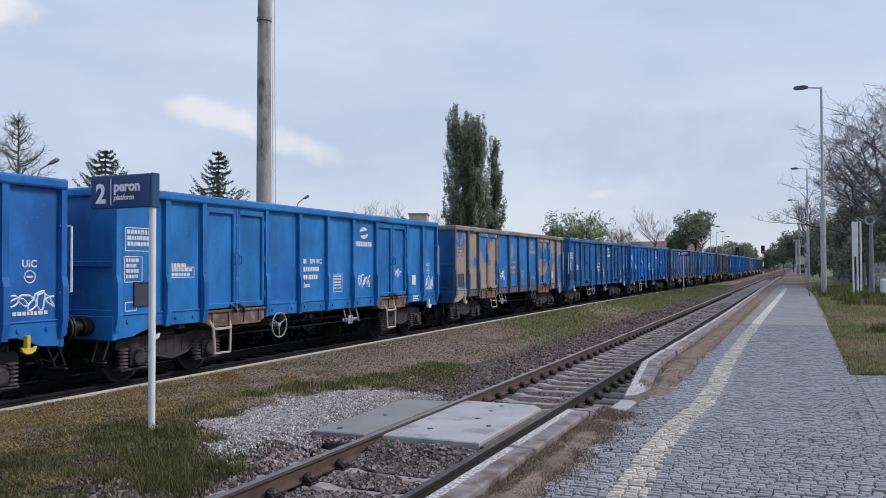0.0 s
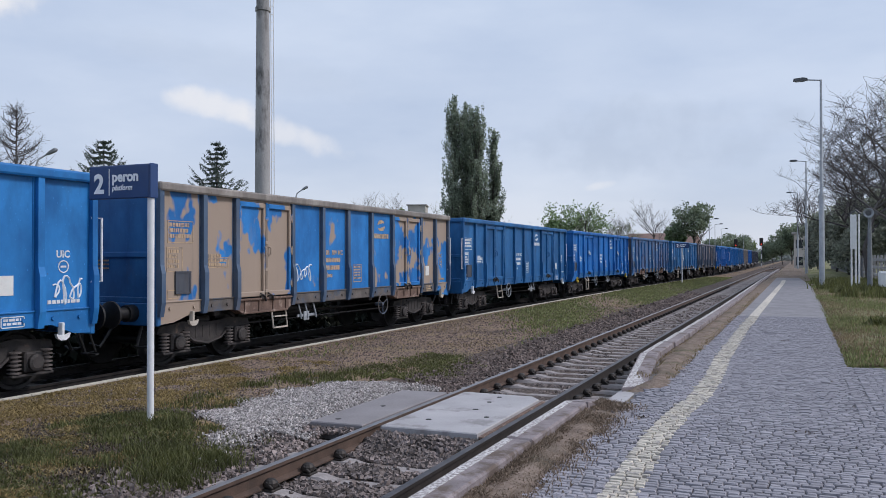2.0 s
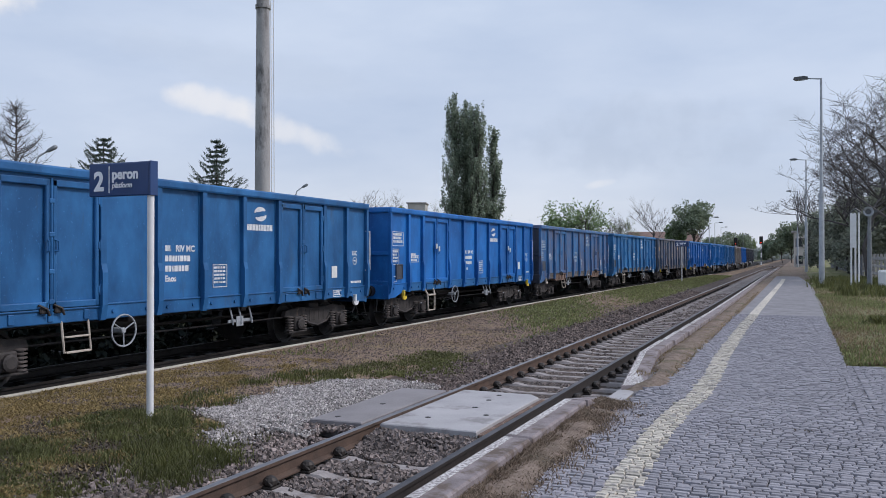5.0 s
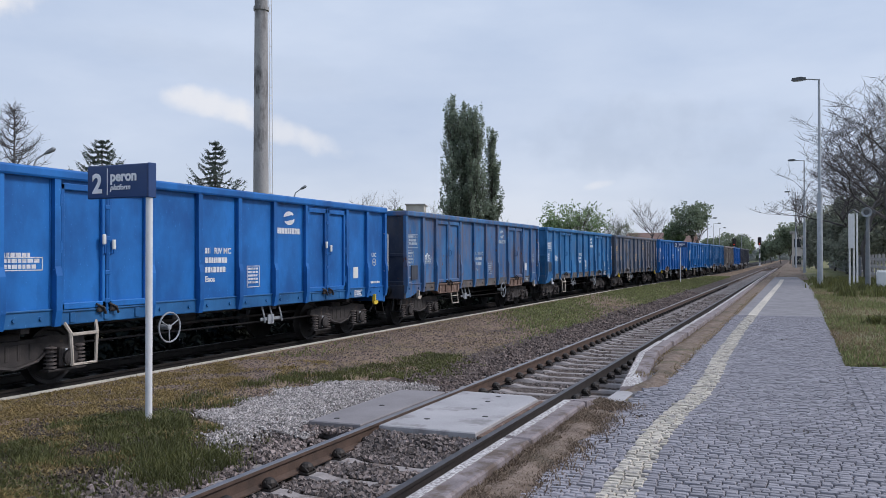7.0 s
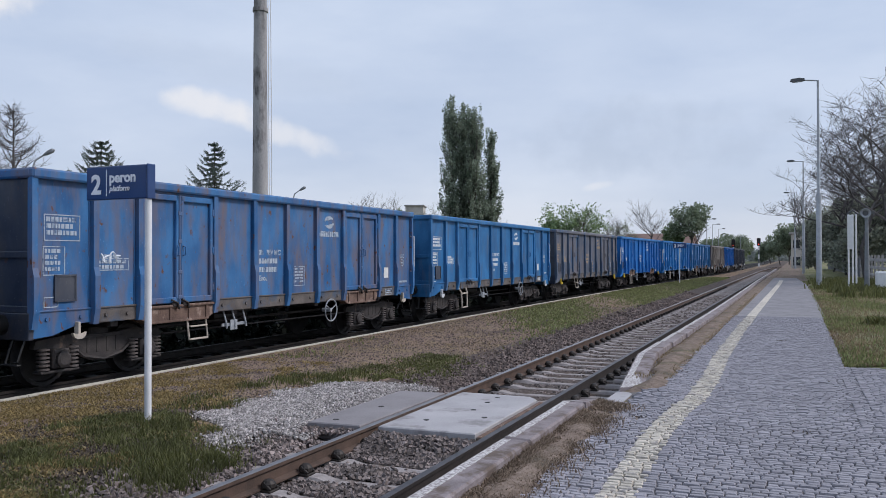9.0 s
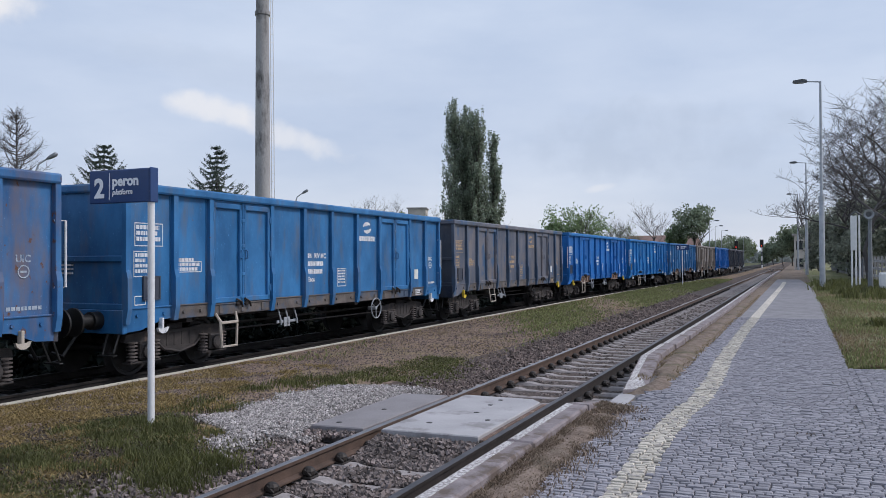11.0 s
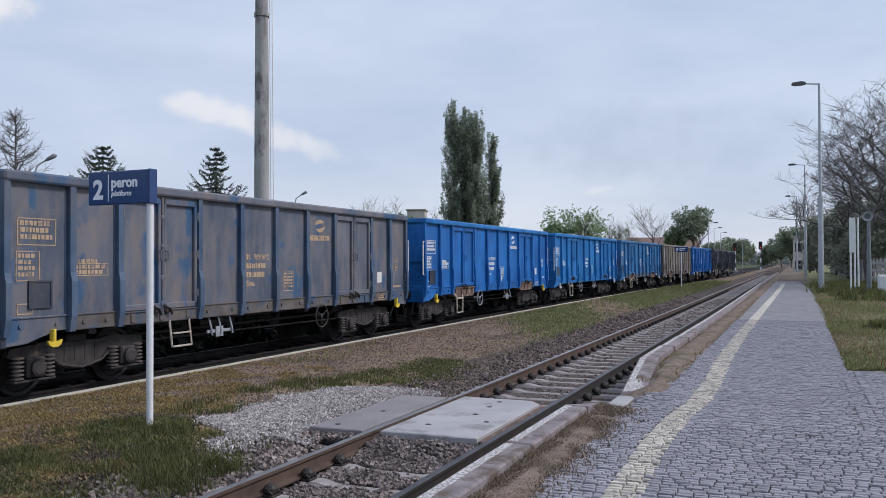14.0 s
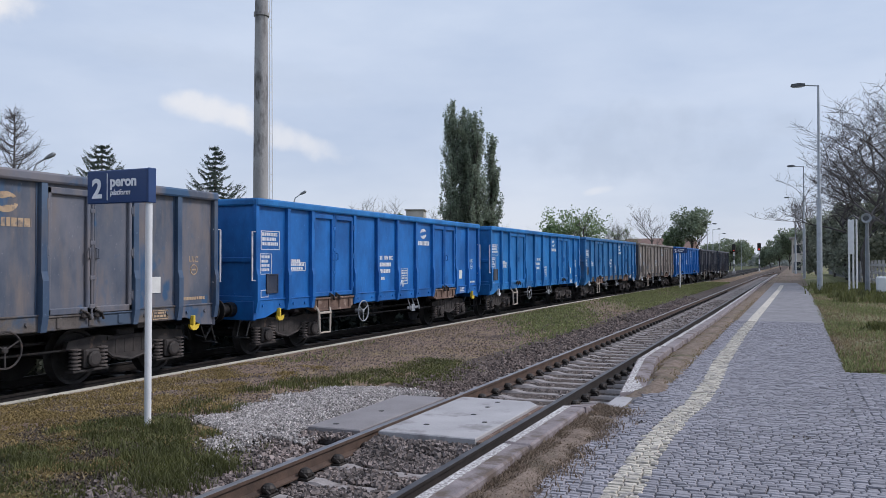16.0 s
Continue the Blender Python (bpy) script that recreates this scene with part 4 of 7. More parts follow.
def make_wagon(k, coat, mark, hook, lower, rail, label, sprays=(), plain=False, swapped=False, mixed=None, step=None, stakes=None, ends=None):
    w = thing("freight_wagon", wagon_pose(FIRST + NUDGE.get(k, 0.0) + k * PITCH), label, "wagon", "wagons of the goods train")
    # ends="dark" paints the shade between wagons into their end walls
    keys = {"paint": BLUES[coat], "stake": BLUES[stakes or coat], "end": BLUES[ends or coat], "rail": rail, "lower": lower, "sill": RUSTY_SILL, "gear": GEAR, "black": BLACK, "white": WHITE, "hook": hook, "hook_white": WHEEL_GREY,
            "step": BEIGE, "wheel": WHEEL_GREY, "pocket": BLUES["dark"], "paper": PAPER}
    last_door, count = None, 0
    for name, me, key, under in WAGON_PARTS:
        if name == "front_rail" and k not in (3, 8, 9):
            continue
        if name == ("door_sill" if k in STRAIGHT else "door_threshold") or name == ("foot_step" if k in (2, 3, 5, 7) else "short_step"):
            continue
        ob = part("foot_step" if name == "short_step" else name, me, None, last_door if under == "door" else w)
        dress(ob, keys[key])
        if name == "short_step":
            ob.location.y = 0.95
        if swapped and name in ("brake_wheel", "brake_lever", "brake_link", "brake_plate"):
            ob.location.y = (4.1 if k == 6 else 3.72) if name == "brake_wheel" else -2.6
        elif name in ("brake_lever", "brake_link", "brake_plate"):
            ob.location.y = 0.3
        if name == "side_panel":
            count += 1
            if mixed and count in (3, 4, 5, 6):
                dress(ob, BLUES[mixed])
        if step and name in ("foot_step", "brake_wheel"):
            dress(ob, step)
        if name == "door":
            last_door = ob
    for name, me in MARKS.items():
        if plain and name in ("side_table", "small_sign"):
            continue
        ob = part(me.name.split(".")[0], me, None, w)
        tagged(ob, kind="stuff")
        dress(ob, mark)
    if k == 4:
        for i in DOORS:
            mid = (EDGE[i] + EDGE[i + 1]) / 2
            for d, z in ((-0.1, 2.28), (0.1, 2.2)):
                part("lock_grip", Shape().box(HX + 0.03, HX + 0.075, mid + d - 0.035, mid + d + 0.035, z - 0.08, z + 0.08, 0.015), PAPER, w, "white-painted lock grip")
    if k == 1:
        ob = part("foot_step", next(m for n, m, q, u in WAGON_PARTS if n == "foot_step"), None, w)
        ob.location.y = 6.95
        dress(ob, BEIGE)
        part("paint_patch", Shape().box(HX - 0.046, HX - 0.038, -2.12, -1.1, 1.3, 2.0), BLUES["royal"], w, "fresh darker blue paint patch")
    for seed, y, z, wid, hgt, loops in sprays:
        part("spray_line", scrawl(seed, y + 0.13, z, wid, hgt, 0.016, loops), SPRAY, w, "white spray-painted scrawl")
    for y in (-4.6, 4.6):
        b = new("bogie", BOGIE_FRAME)
        b.parent, b.location = w, (0, y, 0)
        for d in (-0.9, 0.9):
            for side in (1, -1):
                box_ = part("axle_box", AXLE_BOX, None, b)
                box_.matrix_basis = pose(1.06 * side, d, 0, 0, 0, 0 if side > 0 else 180)
                if k == 4 and side > 0:
                    part("paint_mark", Shape().box(0.125, 0.138, -0.075, -0.035, 0.52, 0.585).box(0.125, 0.138, -0.075, -0.035, 0.315, 0.375), WHITE, box_, "white painted wear mark")
            for e in (-0.27, 0.27):
                part("coil_spring", SPRING, None, b).location = (1.09, d + e, 0)
        for d in (-0.9, 0.9):
            ws = part("wheelset", WHEELSET, None, b)
            ws.location = (0, d, 0.455)
            wheelsets.append((ws, d))
    wagons.append(w)


B, G = BLUES, SOLE_DIRT
make_wagon(0, "royal", WHITE, YELLOW, B["royal"], B["royal"], "royal-blue steel open wagon with white spray scrawls, yellow hook", [(3, 4.4, 1.55, 0.5, 0.25, 5), (8, 5.2, 1.5, 0.9, 0.3, 6)])
make_wagon(1, "sky", WHITE, WHITE, B["sky"], B["sky"], "worn sky-blue steel open wagon, rusty sills, white scrawls", [(5, 1.5, 1.62, 0.62, 0.36, 5), (9, 3.5, 1.8, 0.4, 0.25, 3), (4, 5.5, 1.5, 0.55, 0.45, 4)])
make_wagon(2, "patchy", FADED, BEIGE, G, B["tan"], "blue steel open wagon flaking to beige primer", [(6, -2.25, 1.65, 0.7, 0.4, 4)], swapped=True, mixed="primed", step=SOLE_DIRT, stakes="slate", ends="deep")
make_wagon(3, "deep", WHITE, WHITE, B["deep"], B["deep"], "dark blue steel open wagon with white markings")
make_wagon(4, "royal", WHITE, YELLOW, B["deep"], B["royal"], "freshly painted royal-blue steel open wagon")
make_wagon(5, "rusty", DULL, BEIGE, G, B["rusty"], "dirty blue steel open wagon with rust streaks", [(2, -5.1, 2.0, 0.4, 0.2, 3)], swapped=True, ends="dark")
make_wagon(6, "dusty", WHITE, WHITE, G, B["dusty"], "dusty blue steel open wagon with white markings", swapped=True)
make_wagon(7, "grey", FADED, YELLOW, G, B["grey"], "grey-brown dusty steel open wagon with orange lettering", swapped=True, step=GEAR, ends="dark", stakes="slate")
make_wagon(8, "royal", WHITE, YELLOW, B["royal"], B["sky"], "bright blue steel open wagon with rusty door sills", [(7, 0.1, 1.4, 0.4, 0.2, 3)])
make_wagon(9, "sky", WHITE, WHITE, B["sky"], B["sky"], "bright blue steel open wagon with white handrails")
make_wagon(10, "dusty", WHITE, WHITE, G, B["dusty"], "dusty blue steel open wagon far down the train")
make_wagon(11, "tan", DULL, WHITE, G, B["tan"], "tan dust-covered steel open wagon", ends="dark")
make_wagon(12, "royal", WHITE, WHITE, B["royal"], B["royal"], "royal-blue steel open wagon near the train's end")
make_wagon(13, "dark", DULL, WHITE, G, B["dark"], "sooty dark blue steel open wagon")
make_wagon(14, "dark", DULL, WHITE, G, B["dark"], "sooty dark steel open wagon at the train's end")

# ---- sleepers, fastenings, crossing slabs ----
def make_sleepers():
    o = [(-1.28, -0.30), (-1.28, -0.185), (-0.45, -0.185), (-0.32, -0.212), (0.32, -0.212), (0.45, -0.185), (1.28, -0.185), (1.28, -0.30)]
    s = Shape()
    v, f = [], []
    for y, drop in ((-0.13, 0.07), (-0.078, 0.0), (0.078, 0.0), (0.13, 0.07)):
        v += [(a, y, b - (drop if b > -0.25 else 0)) for a, b in o]
    n = len(o)
    for k in range(3):
        f += [(k * n + i, k * n + (i + 1) % n, (k + 1) * n + (i + 1) % n, (k + 1) * n + i) for i in range(n)]
    f += [tuple(range(n)), tuple(range(4 * n - 1, 3 * n - 1, -1))]
    me = s.add(v, f).mesh("sleeper", SLEEPER)
    clip = Shape()
    clip.box(-0.06, 0.06, -0.075, 0.075, -0.19, -0.165, 0.008)
    clip.lathe([(0.055, -0.17), (0.068, -0.145), (0.066, -0.115), (0.045, -0.088), (0.02, -0.078)], (0.01, 0, 0), "z", 10)
    clip.tube([(-0.05, -0.055, -0.16), (0.02, -0.05, -0.11), (0.05, 0, -0.13), (0.02, 0.05, -0.11), (-0.05, 0.055, -0.16)], 0.016, 6)
    cm = clip.mesh("rail_clip", BOLT)
    rnd = random.Random(4)
    rest = Shape()
    for i in range(-22, 200):
        y = 6.02 + 0.6 * i
        sl = part("sleeper", me, None, near_track)
        sl.matrix_basis = pose(NEAR_X + rnd.uniform(-0.02, 0.02), y + rnd.uniform(-0.012, 0.012), rnd.uniform(-0.006, 0.006), 0, 0, rnd.uniform(-0.5, 0.5))
        for x in (-GAUGE_HALF, GAUGE_HALF):
            for d in (-1, 1):
                if -1 <= i < 34:
                    c = part("rail_clip", cm, None, near_track)
                    c.matrix_basis = pose(NEAR_X + x + d * 0.115, y, 0, 0, 0, 0 if d < 0 else 180)
                elif 0 < i < 90:
                    rest.box(NEAR_X + x + d * 0.115 - 0.045, NEAR_X + x + d * 0.115 + 0.045, y - 0.06, y + 0.06, -0.19, -0.09)
    tagged(part("rail_clip", rest, BOLT, near_track), kind="stuff")
    # far sleepers are black for the shade under the wagons
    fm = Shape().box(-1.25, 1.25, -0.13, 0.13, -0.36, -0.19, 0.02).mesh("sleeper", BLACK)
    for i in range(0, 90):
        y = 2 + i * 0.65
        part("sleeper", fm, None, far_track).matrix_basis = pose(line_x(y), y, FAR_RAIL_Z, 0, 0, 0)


make_sleepers()


def crossing_slab(name, outline, z0, z1, material, label, spots):
    ob = thing(name, pose(0, 0, 0), label, "crossing slab", "slabs of the foot crossing")
    b = 0.012
    c = (sum(p[0] for p in outline) / len(outline), sum(p[1] for p in outline) / len(outline))
    ins = [(p[0] + b * (1 if p[0] < c[0] else -1), p[1] + b * (1 if p[1] < c[1] else -1)) for p in outline]
    n = len(outline)
    v = [(*p, z0) for p in outline] + [(*p, z1 - b) for p in outline] + [(*p, z1) for p in ins]
    f = [tuple(range(n - 1, -1, -1)), tuple(range(2 * n, 3 * n))]
    for k in range(2):
        f += [(k * n + i, k * n + (i + 1) % n, (k + 1) * n + (i + 1) % n, (k + 1) * n + i) for i in range(n)]
    part("panel", Shape().add(v, f), material, ob)
    for x, y in spots:
        part("lifting_eye", Shape().lathe([(0.035, z1 - 0.02), (0.035, z1 + 0.004), (0.02, z1 + 0.004)], (x, y, 0), "z", 10), BOLT, ob, "dark recessed lifting eye")
    return ob


crossing_slab("crossing_slab", [(-4.34, 8.08), (-3.18, 8.12), (-3.18, 10.42), (-3.32, 10.6), (-4.34, 10.6)], -0.2, 0.005, SLAB, "pale concrete crossing slab laid between the rails", [(-3.98, 8.6), (-3.7, 9.4), (-3.72, 9.95), (-3.72, 10.35), (-3.4, 9.0)])
crossing_slab("crossing_slab", [(-5.24, 8.02), (-4.57, 8.06), (-4.57, 10.5), (-5.24, 10.42)], -0.2, -0.005, SLAB_DARK, "grey weathered concrete slab beside the rail", [(-5.0, 8.25), (-4.9, 9.2)])
edge_iron = Shape().box(-3.172, -3.115, 8.14, 10.5, -0.2, -0.03, 0.01)
solid("guard_strip", edge_iron, RUSTY_SILL, "rusty steel strip along the crossing slab", "steel strip")


# ---- platform edges ----
def make_kerbs():
    # by the near track: raised kerb, lowered at the foot crossing
    def block(name, y0, y1, z0, z1, zt0, x0=-2.385, x1=-2.12):
        """One kerb stone; its top runs from z0 height to z1."""
        k = thing("platform_kerb", pose(0, 0, 0), "weathered concrete platform kerb with worn white edge line", "kerb", "kerb stones of the platform")
        c = 0.018
        v = []
        for y, z in ((y0, z0), (y0 + c, z0), (y1 - c, z1), (y1, z1)):
            q = 0.0 if y in (y0 + c, y1 - c) else c
            v += [(x0 + q, y, zt0), (x0 + q, y, z - c), (x0 + c + q, y, z - q), (x1 - c - q, y, z - q), (x1 - q, y, z - c), (x1 - q, y, zt0)]
        f = [tuple(range(5, -1, -1)), tuple(range(18, 24))]
        for r in range(3):
            f += [(r * 6 + i, r * 6 + (i + 1) % 6, (r + 1) * 6 + (i + 1) % 6, (r + 1) * 6 + i) for i in range(6)]
        part("stone", Shape().add(v, f), KERB, k)
        w = Shape().add([(x0 + 0.03, y0 + 0.03, z0 + 0.004), (x0 + 0.105, y0 + 0.03, z0 + 0.004), (x0 + 0.105, y1 - 0.03, z1 + 0.004), (x0 + 0.03, y1 - 0.03, z1 + 0.004),
                         (x0 + 0.03, y0 + 0.03, z0 - 0.004), (x0 + 0.105, y0 + 0.03, z0 - 0.004), (x0 + 0.105, y1 - 0.03, z1 - 0.004), (x0 + 0.03, y1 - 0.03, z1 - 0.004)],
                        [(0, 1, 2, 3), (4, 7, 6, 5), (0, 4, 5, 1), (1, 5, 6, 2), (2, 6, 7, 3), (3, 7, 4, 0)])
        part("edge_line", w, KERB_WHITE, k, "worn white painted line")
    for y0, y1 in ((-7.3, -5.32), (-5.3, -3.32), (-3.3, -1.32), (-1.3, 0.68), (0.7, 2.68), (2.7, 4.7), (4.72, 6.72), (6.76, 8.74)):
        block("kerb", y0, y1, 0.32, 0.32, -0.3)
    # sloping end stone, then flush stones through the opening
    def wedge(quad, low=-0.3):
        n = len(quad)
        v = list(quad) + [(a, b, low) for a, b, c in quad]
        return Shape().add(v, [tuple(range(n)), tuple(range(2 * n - 1, n - 1, -1))] + [(i, n + i, n + (i + 1) % n, (i + 1) % n) for i in range(n)])
    solid("kerb_end_stone", wedge([(-2.385, 8.76, 0.318), (-2.11, 8.75, 0.318), (-2.07, 9.02, 0.25), (-2.21, 9.72, 0.13), (-2.29, 10.15, 0.125)]), KERB, "chipped sloping concrete end of the platform kerb", "kerb")
    solid("flush_kerb", wedge([(-2.21, 9.68, 0.115), (-1.97, 9.46, 0.115), (-1.96, 11.3, 0.12), (-2.18, 10.93, 0.12)]), SLAB, "pale concrete flush kerb at the foot crossing", "kerb")
    solid("kerb_ramp_stone", wedge([(-2.15, 10.8, 0.17), (-1.88, 11.05, 0.17), (-2.09, 13.55, 0.325), (-2.39, 13.55, 0.325)]), KERB, "angled concrete kerb stone rising from the crossing", "kerb")
    solid("kerb_end_paint", wedge([(-2.14, 10.825, 0.177), (-1.9, 11.055, 0.178), (-1.925, 11.25, 0.202), (-2.09, 11.75, 0.23), (-2.19, 11.4, 0.21)], 0.1), KERB_WHITE, "worn white paint on the kerb's end", "paint mark")
    solid("kerb_edge_paint", wedge([(-2.19, 11.41, 0.214), (-2.12, 11.6, 0.226), (-2.28, 13.53, 0.33), (-2.365, 13.53, 0.33)], 0.15), KERB_WHITE, "worn white line on the rising kerb stone", "paint mark")
    y = 13.57
    while y < 120:
        n = 2.0 if y < 60 else 6.0
        x0 = float(np.interp(y + n / 2, [14, 18, 24, 32, 45, 60, 120], [-2.40, -2.35, -2.31, -2.31, -2.35, -2.42, -2.42]))
        block("kerb", y, y + n - 0.015, 0.325, 0.325, -0.3, x0, x0 + 0.28)
        y += n
    # edging of the island beside the far track
    edge = thing("platform_edging", pose(0, 0, 0), "whitish concrete edging along the island platform", "edging", kind="structure")
    me = Shape().box(-0.04, 0.04, 0.005, 1.995, -0.5, 0.0, 0.01).mesh("edging_stone", KERB_WHITE_CLEAN)
    for i in range(48):
        y = -8 + i * 2
        a, b = line_x(y) + 1.70, line_x(y + 2) + 1.70
        part("edging_stone", me, None, edge).matrix_basis = pose(a, y, 0.0, 0, 0, -math.degrees(math.atan2(b - a, 2)))


KERB_WHITE_CLEAN = mat("limewashed_edging", (0.34, 0.315, 0.265), (0.52, 0.485, 0.42), 0.9, 0.0, 3, 50, 0.3, stain=(0.25, 0.23, 0.19), stain_scale=5, stain_at=0.62)
make_kerbs()


# ---- paving ----
def platform_z(x, y):
    """The paving dips towards the foot crossing."""
    d = max(0.0, 1 - abs(y - 10.2) / 1.9) * max(0.0, min(1.0, (-1.3 - x) / 0.8))
    return 0.215 - 0.115 * d * d * (3 - 2 * d)


def line_mid(y):
    """The middle of the wavering safety line."""
    return float(np.interp(y, [4, 5.9, 7.7, 8.9, 10.1, 11.7, 14.2, 19.9, 32, 56], [-1.19, -1.205, -1.24, -1.22, -1.12, -1.1, -1.17, -1.19, -1.08, -0.88]))


def make_paving():
    pav = thing("pavement", pose(0, 0, 0), "grey stone sett platform paving with a cream safety line", "pavement", kind="structure")
    # bed under the setts, and the plain far stretch
    v, f = [], []
    ys = [i * 0.5 for i in range(-16, 64)]
    xs = [-2.12, -1.9, -1.6, -1.3, -1.0, -0.5, 0.0, 0.4, 0.68, 1.2, 2.2]
    for y in ys:
        for x in xs:
            v.append((x, y, platform_z(x, y) - 0.022))
    for j in range(len(ys) - 1):
        for i in range(len(xs) - 1):
            if xs[i] >= 0.68 and ys[j] >= 13.9:
                continue
            f.append((j * len(xs) + i, j * len(xs) + i + 1, (j + 1) * len(xs) + i + 1, (j + 1) * len(xs) + i))
    part("joint_sand", Shape().add(v, f), JOINT, pav)
    s = Shape()
    for y0 in range(25, 73, 4):
        x1 = lambda y: 0.68 + (0.12 if y < 52 else 0.12 - (y - 52) * 0.03)
        s.add([(-1.55, y0, 0.21), (x1(y0), y0, 0.21), (x1(y0 + 4), y0 + 4, 0.21), (-1.55, y0 + 4, 0.21)], [(0, 1, 2, 3)])
    s.add([(-1.8, -8, 0.21), (2.2, -8, 0.21), (2.2, 0.6, 0.21), (-1.8, 0.6, 0.21)], [(0, 1, 2, 3)])
    part("far_paving", s, PAVING_FAR, pav)
    s = Shape()
    for y0 in range(25, 62, 4):
        a, b = line_mid(y0), line_mid(y0 + 4)
        s.prism([(a - 0.125, y0), (a + 0.125, y0), (b + 0.125, y0 + 4), (b - 0.125, y0 + 4)], "z", 0.2, 0.216)
    part("safety_line", s, SETT_YELLOW, pav, "worn cream painted line")
    # setts
    rnd = random.Random(11)
    kinds = []
    for k in range(10):
        a, b, c = 0.033 + 0.0032 * k, rnd.uniform(0.0265, 0.030), rnd.uniform(0.005, 0.008)
        j = lambda: rnd.uniform(-0.0035, 0.0035)
        v = [(-a + j(), -b + j(), -0.05), (a + j(), -b + j(), -0.05), (a + j(), b + j(), -0.05), (-a + j(), b + j(), -0.05),
             (-a + j(), -b + j(), -0.008), (a + j(), -b + j(), -0.008), (a + j(), b + j(), -0.008), (-a + j(), b + j(), -0.008),
             (-a + c, -b + c, 0.002), (a - c, -b + c, 0.001), (a - c, b - c, 0.002), (-a + c, b - c, 0.0)]
        f = [(0, 1, 5, 4), (1, 2, 6, 5), (2, 3, 7, 6), (3, 0, 4, 7), (4, 5, 9, 8), (5, 6, 10, 9), (6, 7, 11, 10), (7, 4, 8, 11), (8, 9, 10, 11)]
        kinds.append((a, v, f, Shape().add(v, f).mesh("sett", SETT), Shape().add(v, f).mesh("sett", SETT_YELLOW)))
    rest, rest_y = ([], []), ([], [])
    count = 0
    y = 0.6
    while y < 25:
        x = -1.86 + rnd.uniform(-0.14, 0.06) if y < 10.9 else -1.62 + rnd.uniform(-0.12, 0.08)
        right = 1.75 if y < 13.9 else 0.7
        la = line_mid(y) - float(np.interp(y, [4, 8, 12], [0.115, 0.12, 0.125]))
        lb = la + float(np.interp(y, [4, 8, 12], [0.25, 0.255, 0.26]))
        stops = [la, lb, right] + ([0.6, 0.775] if 8.9 < y < 13.9 else [])
        for stop in sorted(stops):
            while x < stop - 0.03:
                k = rnd.choice(kinds)
                if stop - x < 0.13:
                    k = min(kinds, key=lambda q: abs(q[0] * 2 - ((stop - x) if stop - x < 0.085 else (stop - x) / 2)))
                x += k[0]
                line = la < x < lb
                z = platform_z(x, y) + rnd.uniform(-0.006, 0.005) + 0.005 * noise.noise((x * 1.3, y * 1.3, 3))
                m = pose(x, y + rnd.uniform(-0.006, 0.006), z, rnd.uniform(-1.5, 1.5), rnd.uniform(-1.5, 1.5), rnd.uniform(-2, 2))
                if 4.9 < y < 6.2 and count < 300 and x > -1.6 and x < 0.7:
                    part("sett", k[4] if line else k[3], None, pav).matrix_basis = m
                    count += 1
                else:
                    vv, ff = rest_y if line else rest
                    n = len(vv)
                    vv += [tuple(m @ Vector(p)) for p in k[1]]
                    ff += [tuple(n + i for i in q) for q in k[2]]
                x += k[0] + (0.009 if y < 9.1 else 0.006)
            if stop not in (la, lb, right):
                x = stop + 0.011
            elif stop != right:
                x = max(x - 0.01, stop + 0.002)
        y += 0.07 if y < 9.1 else 0.066
    for (vv, ff), mm in ((rest, SETT), (rest_y, SETT_YELLOW)):
        me = bpy.data.meshes.new("sett")
        me.from_pydata(vv, [], ff)
        me.materials.append(mm)
        tagged(part("sett", me, None, pav), kind="stuff")
    # dry earth between kerb and setts
    v, f = [], []
    ys = [-7.5 + i * 0.25 for i in range(440)]
    xs = [-2.16, -2.05, -1.95, -1.85, -1.75, -1.6, -1.5]
    for y in ys:
        for x in xs:
            t = (x + 2.16) / 0.66
            hump = 0.05 * math.sin(math.pi * min(1, t * 1.1)) + 0.03 * noise.noise((x * 5, y * 2, 0))
            z = platform_z(x, y) + hump - 0.012 - 0.05 * max(0, t - (0.32 if y < 10.9 else 0.8)) * 3
            if y < 8.9:
                # earth banked against the kerb, crumbling
                z += max(0.0, 1 - t / 0.3) * (0.035 + 0.03 * noise.noise((x * 9, y * 6, 2)))
            if 11.0 < y < 13.7 and x < np.interp(y, [11.05, 13.55], [-1.86, -2.07]):
                z = 0.08
            if 8.9 < y < 11.0:
                z = min(z, platform_z(x, y) - 0.03)
            v.append((x, y, z))
    for j in range(len(ys) - 1):
        for i in range(len(xs) - 1):
            f.append((j * 7 + i, j * 7 + i + 1, (j + 1) * 7 + i + 1, (j + 1) * 7 + i))
    ob = solid("earth_strip", Shape().add(v, f), VERGE, "dry brown earth strip beside the platform kerb", "earth", "structure", smooth=True)


make_paving()


